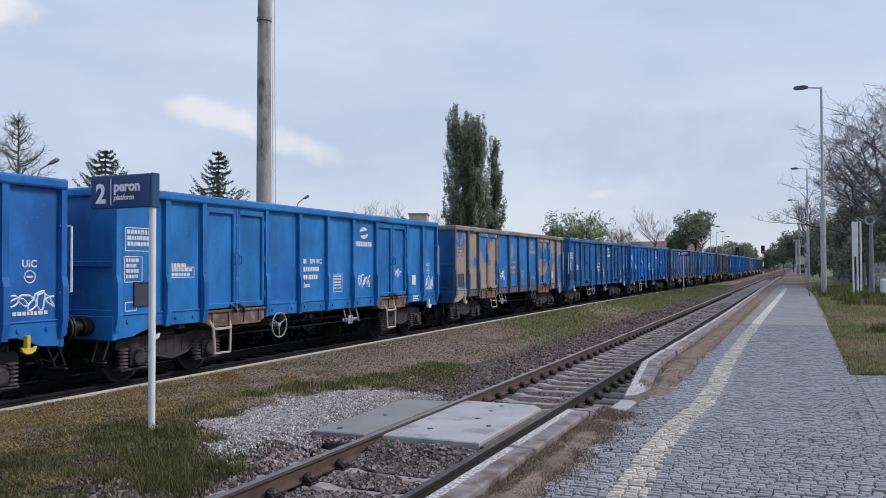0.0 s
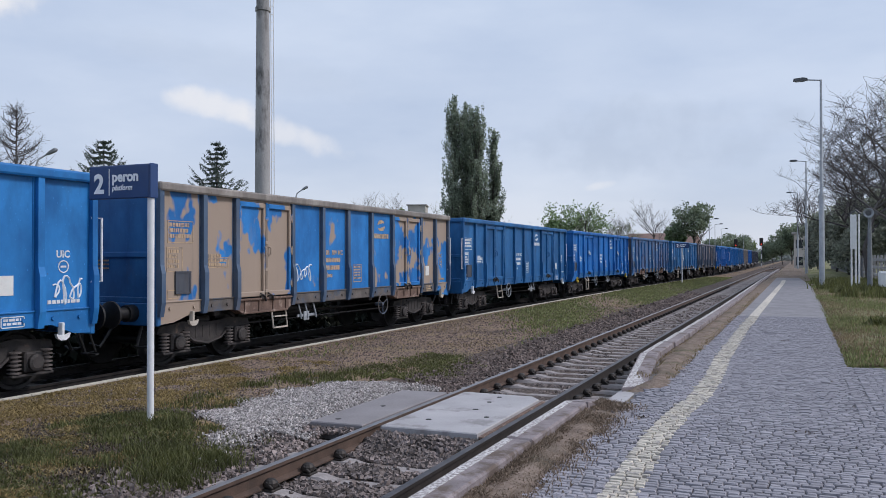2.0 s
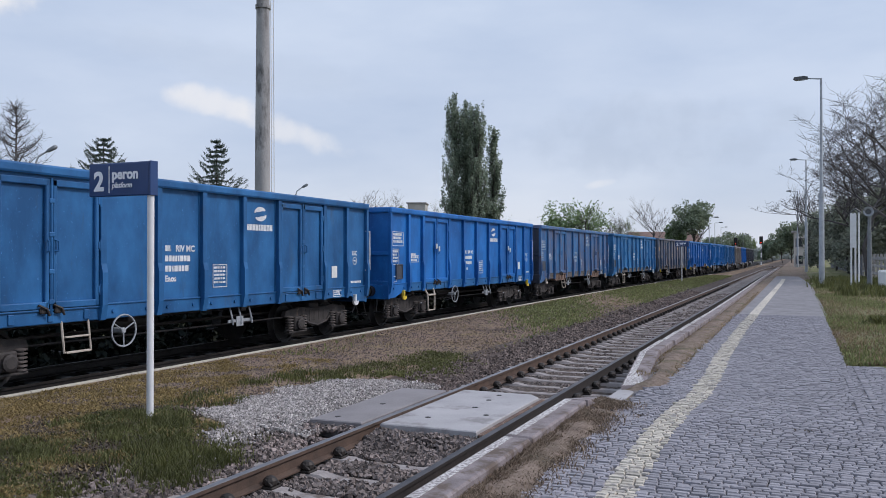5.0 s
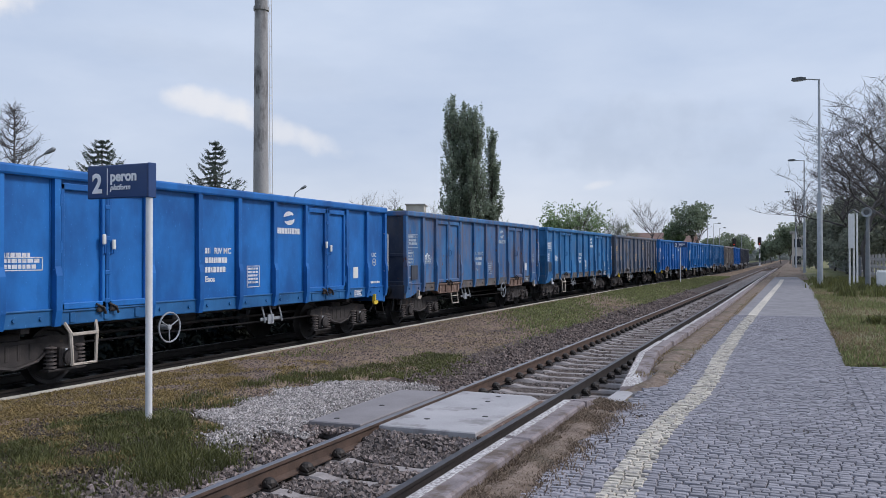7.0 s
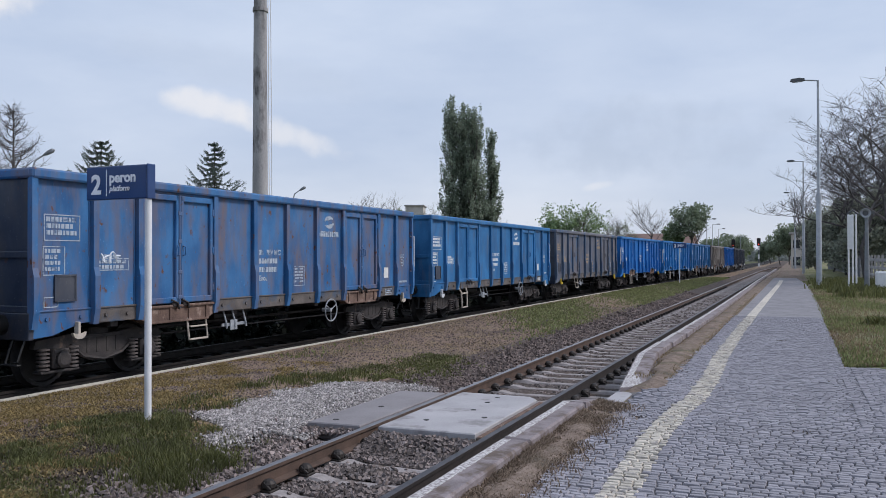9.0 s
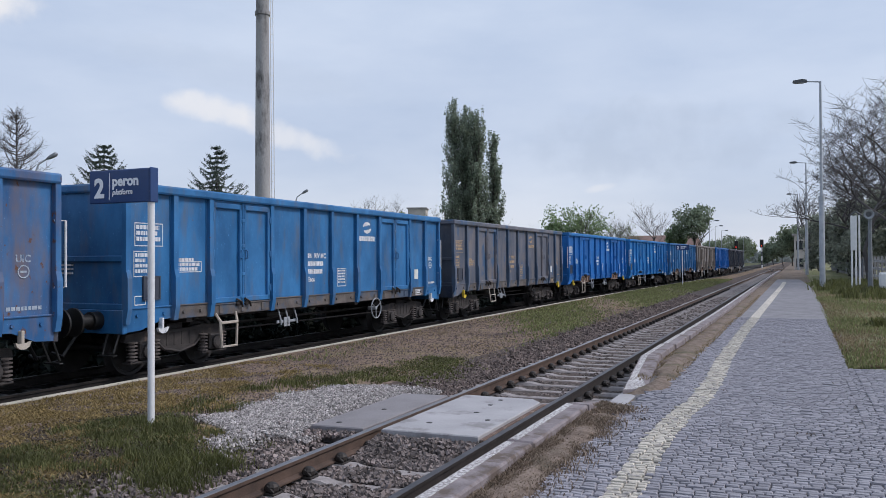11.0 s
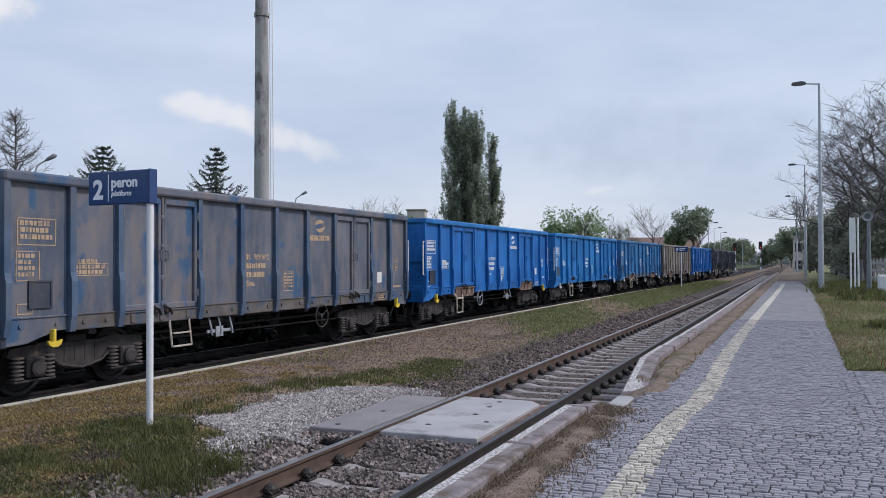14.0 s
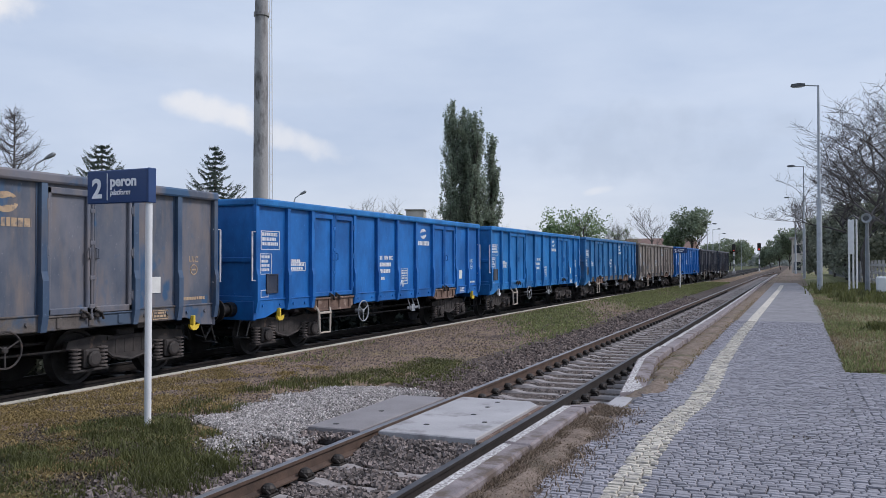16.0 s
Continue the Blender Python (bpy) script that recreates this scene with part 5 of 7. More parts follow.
# ---- stones and grass ----
def stones(name, pts, sizes, material, label, category, seed):
    r = np.random.RandomState(seed)
    n = len(pts)
    base = np.array([(-1, -1, -1), (1, -1, -1), (1, 1, -1), (-1, 1, -1), (-1, -1, 1), (1, -1, 1), (1, 1, 1), (-1, 1, 1)]) * 0.5
    b = base[None] * r.uniform(0.65, 1.2, (n, 1, 3)) + r.uniform(-0.2, 0.2, (n, 8, 3))
    b *= np.asarray(sizes)[:, None, None]
    q = r.normal(size=(n, 4))
    q /= np.linalg.norm(q, axis=1)[:, None]
    w, x, y, z = q.T
    R = np.stack([1 - 2 * (y * y + z * z), 2 * (x * y - z * w), 2 * (x * z + y * w), 2 * (x * y + z * w), 1 - 2 * (x * x + z * z), 2 * (y * z - x * w), 2 * (x * z - y * w), 2 * (y * z + x * w), 1 - 2 * (x * x + y * y)], 1).reshape(n, 3, 3)
    v = np.einsum("nij,nkj->nki", R, b) + np.asarray(pts)[:, None, :]
    faces = np.array([(0, 3, 2, 1), (4, 5, 6, 7), (0, 1, 5, 4), (2, 3, 7, 6), (0, 4, 7, 3), (1, 2, 6, 5)])
    f = (faces[None] + (np.arange(n) * 8)[:, None, None]).reshape(-1, 4)
    me = bpy.data.meshes.new(name)
    me.from_pydata(v.reshape(-1, 3).tolist(), [], f.tolist())
    me.materials.append(material)
    return tagged(new(name, me), label, category, kind="stuff")


def ballast_z(x):
    return np.interp(x, [-5.9, -5.4, -4.9, -4.46, -3.02, -2.45], [-0.02, -0.115, -0.205, -0.212, -0.212, -0.225])


def make_ballast():
    r = np.random.RandomState(5)
    pts, sizes = [], []
    for y0, y1, per, size in ((-2.0, 4.0, 150, 0.055), (4.0, 8.2, 1700, 0.034), (8.2, 14, 900, 0.038), (14, 24, 420, 0.046), (24, 48, 120, 0.07)):
        n = int(3.3 * (y1 - y0) * per)
        x, y = r.uniform(-5.75, -2.42, n), r.uniform(y0, y1, n)
        keep = (np.abs(x + 4.46) > 0.085) & (np.abs(x + 3.02) > 0.085)
        keep &= ~((y > 8.06) & (y < 10.6) & (x > -5.27) & (x < -3.1))
        keep &= ~((x < -5.25 - 0.35 * r.rand(n)) & (r.rand(n) < 0.75))
        on_sleeper = (np.abs((y - 6.02 + 0.3) % 0.6 - 0.3) < np.where(y > 10.5, 0.135, 0.105)) & (np.abs(x - NEAR_X) < 1.25)
        keep &= ~(on_sleeper & (r.rand(n) < 0.985))
        x, y = x[keep], y[keep]
        z = ballast_z(x) - 0.04 * ((y > 10.5) & (x > -4.9)) + r.uniform(-0.015, 0.022, len(x)) + 0.012 * np.sin(x * 5 + y * 3)
        ramp = np.clip((y - 7.5) / 0.5, 0, 1) * (y < 8.15) * (x > -5.3) * (x < -3.1)
        z = z * (1 - ramp) + ramp * np.maximum(z, -0.075 + r.uniform(-0.02, 0.02, len(x)))
        pts.append(np.stack([x, y, z], 1))
        sizes.append(r.uniform(0.6, 1.25, len(x)) * size)
    # heaped up against the crossing slab
    n = 2600
    x, y = r.uniform(-4.36, -3.12, n), r.uniform(7.45, 8.07, n)
    pts.append(np.stack([x, y, -0.2 + np.clip((y - 7.5) / 0.4, 0, 1) * r.uniform(0.0, 0.15, n)], 1))
    sizes.append(r.uniform(0.024, 0.046, n))
    pts, sizes = np.concatenate(pts), np.concatenate(sizes)
    bank = (pts[:, 0] < -4.7) & (pts[:, 1] > 10.4 + 0.5 * np.sin(pts[:, 0] * 9))
    stones("ballast", pts[bank], sizes[bank], STONE_BROWN, "small brown stones on the earthy ballast shoulder", "ballast", 17)
    pts, sizes = pts[~bank], sizes[~bank]
    inner = (pts[:, 0] > -4.4) & (pts[:, 0] < -2.5)
    stones("ballast", pts[~inner], sizes[~inner], STONE, "loose brownish grey ballast shoulder stones", "ballast", 7)
    stones("ballast", pts[inner], sizes[inner], STONE_DARK, "dark oily ballast stones between the rails", "ballast", 9)
    # pale gravel beside the crossing
    n = 64000
    x, y = r.uniform(-7.0, -5.0, n), r.uniform(6.2, 11.4, n)
    left = np.interp(y, [6.2, 6.7, 7.2, 7.7, 8.6, 9.6, 10.4, 11.0, 11.4], [-5.2, -5.5, -5.75, -6.5, -6.55, -6.6, -6.45, -5.9, -5.1])
    keep = (x > left + 0.12 * np.sin(y * 7) + r.normal(0, 0.09, n)) & ~((x > -5.3) & (y > 8.0) & (y < 10.6)) & (x < -5.02 + 0.0 * y)
    keep &= ~((y < 7.6) & (x > -5.55 + r.normal(0, 0.16, n)))
    keep &= ~((x > -5.9) & (r.rand(n) < np.clip((x + 5.9) / 0.9, 0, 0.75)))
    x, y = x[keep], y[keep]
    z = np.interp(x, [-6.6, -5.9, -5.4, -5.0], [0.005, -0.01, -0.07, -0.12]) + r.uniform(-0.004, 0.016, len(x))
    stones("gravel_patch", np.stack([x, y, z], 1), r.uniform(0.013, 0.026, len(x)), STONE_PALE, "pale grey crushed gravel patch by the crossing", "gravel", 8)


make_ballast()


def blades(name, x, y, z, h, material, label, category, seed, width=0.006, lean=0.5):
    r = np.random.RandomState(seed)
    n = len(x)
    a, t = r.uniform(0, 6.283, n), r.uniform(0, 6.283, n)
    w = width * r.uniform(0.7, 1.5, n)
    p = np.stack([x, y, z], 1)
    side = np.stack([np.cos(a) * w, np.sin(a) * w, np.zeros(n)], 1)
    l = lean * h * r.uniform(0.2, 1.2, n)
    tip = p + np.stack([np.cos(t) * l, np.sin(t) * l, h], 1)
    mid = p + np.stack([np.cos(t) * l * 0.3, np.sin(t) * l * 0.3, h * 0.6], 1)
    v = np.stack([p - side, p + side, mid + side * 0.8, mid - side * 0.8, tip], 1).reshape(-1, 3)
    i = np.arange(n) * 5
    f = [(k, k + 1, k + 2, k + 3) for k in i.tolist()] + [(k + 3, k + 2, k + 4) for k in i.tolist()]
    me = bpy.data.meshes.new(name)
    me.from_pydata(v.tolist(), [], f)
    me.materials.append(material)
    return tagged(new(name, me), label, category, kind="stuff")


def clumped(r, n, x0, x1, y0, y1, clumps, spread):
    cx, cy = r.uniform(x0, x1, clumps), r.uniform(y0, y1, clumps)
    i = r.randint(0, clumps, n)
    return cx[i] + r.normal(0, spread, n), cy[i] + r.normal(0, spread, n)


GRASS = mat("fresh_grass", (0.055, 0.062, 0.02), (0.165, 0.168, 0.058), 0.7, 0.0, 1.5, 20, 0.0, island=0.35, thin=0.35)
GRASS_PALE = mat("yellowish_grass", (0.12, 0.14, 0.052), (0.27, 0.285, 0.12), 0.7, 0.0, 1.5, 20, 0.0, island=0.35, thin=0.35)
STRAW = mat("dry_grass", (0.19, 0.145, 0.085), (0.33, 0.26, 0.16), 0.8, 0.0, 1.5, 20, 0.0, island=0.3, thin=0.35)
MOSS = mat("yellow_green_moss", (0.19, 0.14, 0.055), (0.37, 0.275, 0.125), 0.9, 0.0, 1.5, 20, 0.0, island=0.3, thin=0.35)


KERB_STRAW = mat("brown_dead_grass", (0.14, 0.103, 0.076), (0.29, 0.222, 0.165), 0.9, 0.0, 1.5, 20, 0.0, island=0.4, thin=0.2)
LITTER = mat("dead_litter", (0.045, 0.035, 0.028), (0.11, 0.085, 0.066), 0.9, 0.0, 1.5, 20, 0.0, island=0.4)


def make_grass():
    r = np.random.RandomState(21)

    def island_z(x):
        return np.interp(x, [-9.9, -9.4, -8.3, -5.9, -5.4, -5.0], [-0.035, -0.018, -0.004, -0.024, -0.12, -0.2])
    def patch(x, y):
        """A smooth patchiness between -2 and 2."""
        return np.sin(x * 2.3 + 1.5 * np.sin(y * 1.7)) + np.sin(y * 2.9 + 1.2 * np.sin(x * 3.1 + 1))

    # low dark weeds between the sign and the ballast
    n = 46000
    x, y = r.uniform(-8.3, -5.1, n), r.uniform(4.0, 8.3, n)
    k = (patch(x, y) + r.normal(0, 0.5, n) + np.interp(x, [-8.3, -7.7, -7.2, -5.6, -5.2], [-2.4, -1.2, -0.35, -0.1, -1.1]) > 0) & ~((x > -6.6) & (y > 7.45)) & ~((x > -5.5) & (y > 6.9))
    x, y = x[k], y[k]
    h = r.uniform(0.015, 0.05, len(x)) * (1 + 0.5 * np.clip(patch(x * 2, y * 2), 0, 1))
    blades("weeds", x, y, island_z(x), h, GRASS, "low dark green weeds on the island platform", "grass", 1, 0.008, 1.0)
    x, y = clumped(r, 5200, -7.6, -5.3, 4.6, 7.6, 60, 0.07)
    k = ~((x > -6.5) & (y > 7.4)) & (x < -5.1)
    blades("grass", x[k], y[k], island_z(x[k]), r.uniform(0.03, 0.10, k.sum()), GRASS, "scattered fresh green grass tufts", "grass", 12, 0.005, 0.6)
    for cx, cy, amount, spread in ((-5.35, 5.75, 1500, 0.2), (-5.6, 6.15, 1000, 0.2), (-5.25, 6.45, 600, 0.13), (-6.6, 7.15, 500, 0.16)):
        x, y = r.normal(cx, spread, amount), r.normal(cy, spread, amount)
        k = x < -4.95
        blades("grass", x[k], y[k], island_z(x[k]), r.uniform(0.05, 0.16, k.sum()), GRASS, "taller soft green grass clump at the ballast's edge", "grass", int(cy * 100), 0.005, 0.7)
    n = 52000
    x, y = r.uniform(-8.2, -5.0, n), r.uniform(3.9, 7.9, n)
    k = (patch(x, y) + r.normal(0, 0.8, n) < 1.0) & ~((x > -6.5) & (y > 7.3)) & (x > -8.2 + 0.5 * r.rand(n)) & ~((x > -5.4) & (y > 6.6))
    blades("dead_litter", x[k], y[k], island_z(x[k]), r.uniform(0.004, 0.03, k.sum()), LITTER, "dark dead stalks and humus at the ballast's edge", "litter", 14, 0.014, 1.6)
    # cushions of ochre moss along the edging and between the weeds
    n = 130000
    x, y = r.uniform(-9.72, -5.5, n), 4.2 + 8.5 * r.rand(n) ** 1.2
    k = (np.interp(x, [-9.7, -8.0, -7.3, -5.5], [2.0, 1.5, 0.35, -0.1]) - np.interp(y, [7.6, 9.0, 11, 13], [0, 0.9, 1.7, 2.6]) + 0.9 * patch(x * 1.6 + 2, y * 1.6) + r.normal(0, 0.55, n) > 0.3) & ~((x > -6.6) & (y > 7.4) & (y < 11.6))
    x, y = x[k], y[k]
    h = r.uniform(0.008, 0.034, len(x)) * (1 + 0.6 * np.clip(patch(x * 3, y * 3), 0, 1))
    blades("moss", x, y, island_z(x) - 0.003, h, MOSS, "ochre moss cushions along the platform edging", "moss", 4, 0.011, 1.0)
    # green rim behind the gravel
    x, y = clumped(r, 2600, -7.5, -6.4, 7.6, 11.6, 22, 0.13)
    k = x < np.interp(y, [8.4, 9.6, 10.4, 11.2, 12], [-6.55, -6.62, -6.5, -6.0, -5.4])
    blades("grass", x[k], y[k], island_z(x[k]), r.uniform(0.03, 0.1, k.sum()), GRASS, "green grass rim round the gravel", "grass", 3)
    # green fringe between the gravel and the ballast bank
    x, y = clumped(r, 7000, -6.9, -5.3, 10.9, 14.5, 46, 0.16)
    k = (x > -7.2) & (x < -5.2) & ~((y < 11.5) & (x > -6.0))
    blades("grass", x[k], y[k], island_z(x[k]), r.uniform(0.015, 0.06, k.sum()), GRASS, "low green fringe beyond the gravel patch", "grass", 33, 0.009, 0.9)
    # dry grass all over the island
    n = 30000
    x, y = r.uniform(-9.7, -5.6, n), 4.5 + 32 * r.rand(n) ** 1.5
    k = ~((x > -6.6) & (y > 7.4) & (y < 11.6)) & (patch(x * 0.8, y * 0.7) + r.normal(0, 0.7, n) > 0.2)
    blades("dry_grass", x[k], y[k], island_z(x[k]), r.uniform(0.012, 0.05, k.sum()), STRAW, "short straw-coloured dry grass", "grass", 5, 0.008, 1.2)
    # greener far part of the island
    x, y = r.uniform(-9.4, -5.7, 46000), 13 + 70 * r.rand(46000) ** 1.3
    k = (x > line_xs(y) + 1.9) & (np.sin(y * 0.35 + x) + np.interp(y, [13, 19, 27, 45, 80], [-1.5, -1.0, 0.0, 0.9, 1.1]) + r.normal(0, 0.5, 46000) > 0)
    blades("grass", x[k], y[k], island_z(x[k]), r.uniform(0.03, 0.09, k.sum()), GRASS_PALE, "green grass along the island platform", "grass", 6, 0.018)
    # verge behind the paving
    n = 60000
    x, y = 0.72 + 4.5 * r.rand(n) ** 1.2, 14 + 50 * r.rand(n) ** 1.6
    x = np.where(y > 52, x - 0.35, x)
    k = (x < 0.115 * y + 0.3) & (np.sin(x * 2.2 + y * 0.5) + np.sin(y * 0.9) * 0.7 + r.normal(0, 0.7, n) > 0.1)
    x, y = x[k], y[k]
    z = np.interp(x, [0.6, 0.9, 1.6, 4.0], [0.13, 0.2, 0.27, 0.32])
    blades("grass", x, y, z, r.uniform(0.02, 0.09, len(x)) * (1 + 0.5 * (r.rand(len(x)) < 0.2)), GRASS_PALE, "patchy green lawn behind the paving", "grass", 7, 0.011)
    n = 22000
    x, y = 0.68 + 3.5 * r.rand(n) ** 1.5, 14 + 35 * r.rand(n) ** 1.5
    k = x < 0.115 * y + 0.3
    x, y = x[k], y[k]
    z = np.interp(x, [0.6, 0.9, 1.6, 4.0], [0.13, 0.2, 0.27, 0.32])
    blades("dry_grass", x, y, z, r.uniform(0.02, 0.07, len(x)), STRAW, "dry stubble in the lawn", "grass", 8, 0.01, 1.0)
    # taller growth round the posts
    x, y = clumped(r, 7000, 1.4, 4.6, 36, 62, 60, 0.3)
    blades("grass", x, y, 0.27 + 0 * x, r.uniform(0.15, 0.42, len(x)), GRASS, "tall uncut grass round the posts", "grass", 9, 0.02)
    x, y = clumped(r, 700, 1.75, 2.0, 21.5, 22.4, 3, 0.14)
    blades("weed", x, y, 0.27 + 0 * x, r.uniform(0.08, 0.26, len(x)), GRASS, "dark green weed in the lawn", "weed", 10, 0.022, 0.9)
    # weeds in the paving's joints
    for cx, cy, amount in ((0.1, 8.55, 60), (-1.06, 22.5, 90), (-0.6, 23.5, 70), (-0.25, 17.8, 60), (0.2, 20.6, 80), (-0.55, 14.2, 40), (0.45, 12.2, 50), (-0.85, 11.0, 40), (-1.5, 8.7, 110), (-1.62, 7.4, 110), (-1.55, 12.4, 120)):
        amount //= 4
        x, y = r.normal(cx, 0.04, amount), r.normal(cy, 0.03, amount)
        blades("weed", x, y, 0.205 + 0 * x, r.uniform(0.008, 0.03, amount), LITTER, "small dark weed in a paving joint", "weed", int(cy * 10), 0.008, 1.0)
    # pebbles trodden into the island
    n = 16000
    x, y = r.uniform(-9.6, -5.5, n), 7.5 + 24 * r.rand(n) ** 1.4
    k = ~((x > -6.7) & (y < 11.6))
    stones("pebbles", np.stack([x[k], y[k], island_z(x[k]) + 0.004], 1), r.uniform(0.010, 0.028, k.sum()), STONE_BROWN, "small pebbles trodden into brown earth", "pebbles", 31)
    # dead grass and crumbs against the kerb's inner face
    n = 30000
    y = 2.5 + 6.9 * r.rand(n)
    x = -2.115 + np.abs(r.normal(0, 0.19, n))
    k = (x < -1.5) & (np.sin(y * 4.1) + np.sin(y * 9.7 + 2) + r.normal(0, 0.8, n) > -0.9)
    blades("dry_grass", x[k], y[k], np.interp(x[k], [-2.12, -1.95, -1.7], [0.245, 0.215, 0.212]), r.uniform(0.008, 0.05, k.sum()), KERB_STRAW, "brown dead grass banked against the platform kerb", "grass", 44, 0.0045, 1.3)
    # stubble on the earth strip by the kerb
    n = 9000
    y = 4.2 + 36 * r.rand(n) ** 1.6
    x = np.where(y < 10.9, r.uniform(-2.12, -1.88, n), r.uniform(-2.12, -1.58, n))
    k = ~((y > 8.9) & (y < 11.5))
    k &= (r.rand(n) < 0.45) | (y > 11.5)
    blades("dry_grass", x[k], y[k], np.where(y[k] < 9, 0.17, 0.215), r.uniform(0.012, 0.05, k.sum()), STRAW, "dead grass along the platform kerb", "grass", 12, 0.006, 1.1)


def line_xs(y):
    return -np.interp(y, _fy, _fx)


make_grass()

# ---- station things ----
POST_WHITE = mat("white_painted_post", (0.62, 0.62, 0.63), (0.76, 0.76, 0.77), 0.5, 0.0, 4, 60, 0.05)
GALV = mat("galvanised_steel", (0.30, 0.32, 0.35), (0.44, 0.46, 0.49), 0.5, 0.4, 4, 60, 0.08)
LAMP_GREY = mat("weathered_lamp_grey", (0.14, 0.15, 0.165), (0.22, 0.235, 0.25), 0.5, 0.2, 4, 60, 0.05)
DARK_GREY = mat("dark_grey_paint", (0.06, 0.065, 0.075), (0.10, 0.105, 0.115), 0.5, 0.0, 4, 60, 0.05)
SIGN_BLUE = mat("navy_sign_enamel", (0.014, 0.042, 0.135), (0.02, 0.055, 0.17), 0.35, 0.0, 3, 60, 0.02)
SIGN_WHITE = mat("white_sign_film", (0.84, 0.85, 0.88), (0.88, 0.89, 0.91), 0.5, 0.0, 3, 60, 0.0)


def platform_sign(x, y, z, off=0.0):
    """off: how far the panel sits to the side of its usual place on the pole."""
    s = thing("platform_sign", pose(x, y, z), "navy blue platform sign on a white pole" if off == 0 else "far navy blue platform sign centred on a white pole", "sign", "platform signs")
    part("pole", Shape().tube([(0, 0, -0.1), (0, 0, 2.68)], 0.04, 14), POST_WHITE, s, smooth=True)
    part("panel", Shape().box(off - 0.93, off + 0.03, -0.06, 0.0, 2.62, 3.02, 0.012), SIGN_BLUE, s)
    part("end_cap", Shape().box(off + 0.034, off + 0.056, -0.068, 0.06, 2.615, 3.025, 0.008).box(off - 0.02, off + 0.05, 0.0, 0.045, 2.66, 2.98), SIGN_BLUE, s)
    stand = Matrix(((1, 0, 0, 0), (0, 0, -1, 0), (0, 1, 0, 0), (0, 0, 0, 1)))
    for text, size, px, pz, bold, slant in (("2", 0.32, -0.84, 2.695, 0.011, 0), ("peron", 0.172, -0.55, 2.825, 0.006, 0), ("platform", 0.092, -0.55, 2.72, 0.002, 0.22)):
        me = lettering(text, size, SIGN_WHITE, bold, slant)
        me.transform(Matrix.Translation((px + off, -0.064, pz)) @ stand)
        part("lettering", me, None, s, "white lettering")
    part("divider", Shape().box(off - 0.6, off - 0.59, -0.066, -0.06, 2.66, 2.98), SIGN_WHITE, s)
    return s


platform_sign(-6.97, 7.27, 0.0)
platform_sign(-7.9, 62.5, 0.0, 0.45)


def street_lamp(x, y, z, tall, arm, turn, name="street_lamp", label="tall grey steel platform lamp with a flat head", thick=0.13):
    s = thing(name, pose(x, y, z, 0, 0, turn), label, "street lamp", "platform lamps")
    part("pole", Shape().tube([(0, 0, -0.2), (0, 0, tall * 0.42), (0, 0, tall * 0.44), (0, 0, tall)], [thick, thick * 0.92, thick * 0.6, thick * 0.38], 12), GALV, s, smooth=True)
    part("collar", Shape().lathe([(thick * 1.05, tall * 0.42), (thick * 1.05, tall * 0.445)], (0, 0, 0), "z", 12), GALV, s)
    part("arm", Shape().tube([(0, 0, tall - 0.03), (-arm, 0, tall + 0.06)], 0.04, 8), GALV, s)
    h = Shape().prism([(-arm - 0.72, tall + 0.05), (-arm - 0.68, tall + 0.16), (-arm - 0.2, tall + 0.2), (-arm + 0.05, tall + 0.14), (-arm + 0.05, tall + 0.02), (-arm - 0.6, tall + 0.0)], "y", -0.15, 0.15)
    head = part("lamp_head", h, DARK_GREY, s)
    part("glass", Shape().box(-arm - 0.6, -arm - 0.1, -0.11, 0.11, tall - 0.025, tall + 0.02, 0.012), GALV, head)
    return s


def drop_lamp(x, y, z, tall, turn):
    """A lower lamp with a bent neck behind the train."""
    s = thing("street_lamp", pose(x, y, z, 0, 0, turn), "slim grey street lamp with a bent neck", "street lamp", "lamps behind the train")
    part("pole", Shape().tube([(0, 0, -0.2), (0, 0, tall - 0.5), (0.08, 0, tall - 0.2), (0.5, 0, tall + 0.1)], [0.07, 0.05, 0.04, 0.035], 8), GALV, s, smooth=True)
    part("lamp_head", Shape().tube([(0.42, 0, tall + 0.05), (0.56, 0, tall + 0.13), (0.8, 0, tall + 0.27), (0.88, 0, tall + 0.31)], [0.04, 0.09, 0.11, 0.04], 10), LAMP_GREY, s, smooth=True)
    return s


street_lamp(1.32, 51.0, 0.25, 11.9, 0.75, 0, thick=0.16)
street_lamp(0.95, 94.0, 0.2, 12.0, 0.9, 0, thick=0.16)
street_lamp(0.15, 138.0, 0.1, 12.0, 0.9, 0, thick=0.16)


def spot(px, far):
    """A place far off: px, across in 1568ths of the opening view; far, metres away."""
    a = radians(23.882) - math.atan((px - 784) / 1420)
    return -math.sin(a) * far, math.cos(a) * far


def rise(px, py, far):
    """The height over the ground of what shows at py in that view."""
    return 1.91 + 0.4 + (471.7 - py) / 1420 * far * math.cos(math.atan((px - 784) / 1420))


for px, py, far, turn in ((66, 284, 40, 36), (526, 349, 60, 30)):
    x, y = spot(px, far)
    drop_lamp(x, y, -0.4, rise(px, py, far) - 0.15, turn)
for px, py, far in ((1258, 404, 150), (1268, 413, 180), (1279, 421, 215), (1318, 434, 260)):
    x, y = spot(px, far)
    street_lamp(x, y, -0.4, rise(px, py, far), 0.9, 180, label="far grey street lamp beyond the track")

# chimney with its caged ladder
CHIM = mat("sooty_chimney_render", (0.25, 0.24, 0.24), (0.42, 0.41, 0.405), 0.9, 0.0, 0.7, 14, 0.3, stain=(0.09, 0.085, 0.085), stain_scale=0.45, stain_at=0.57, stretch=(1, 1, 0.35), depth=0.03)


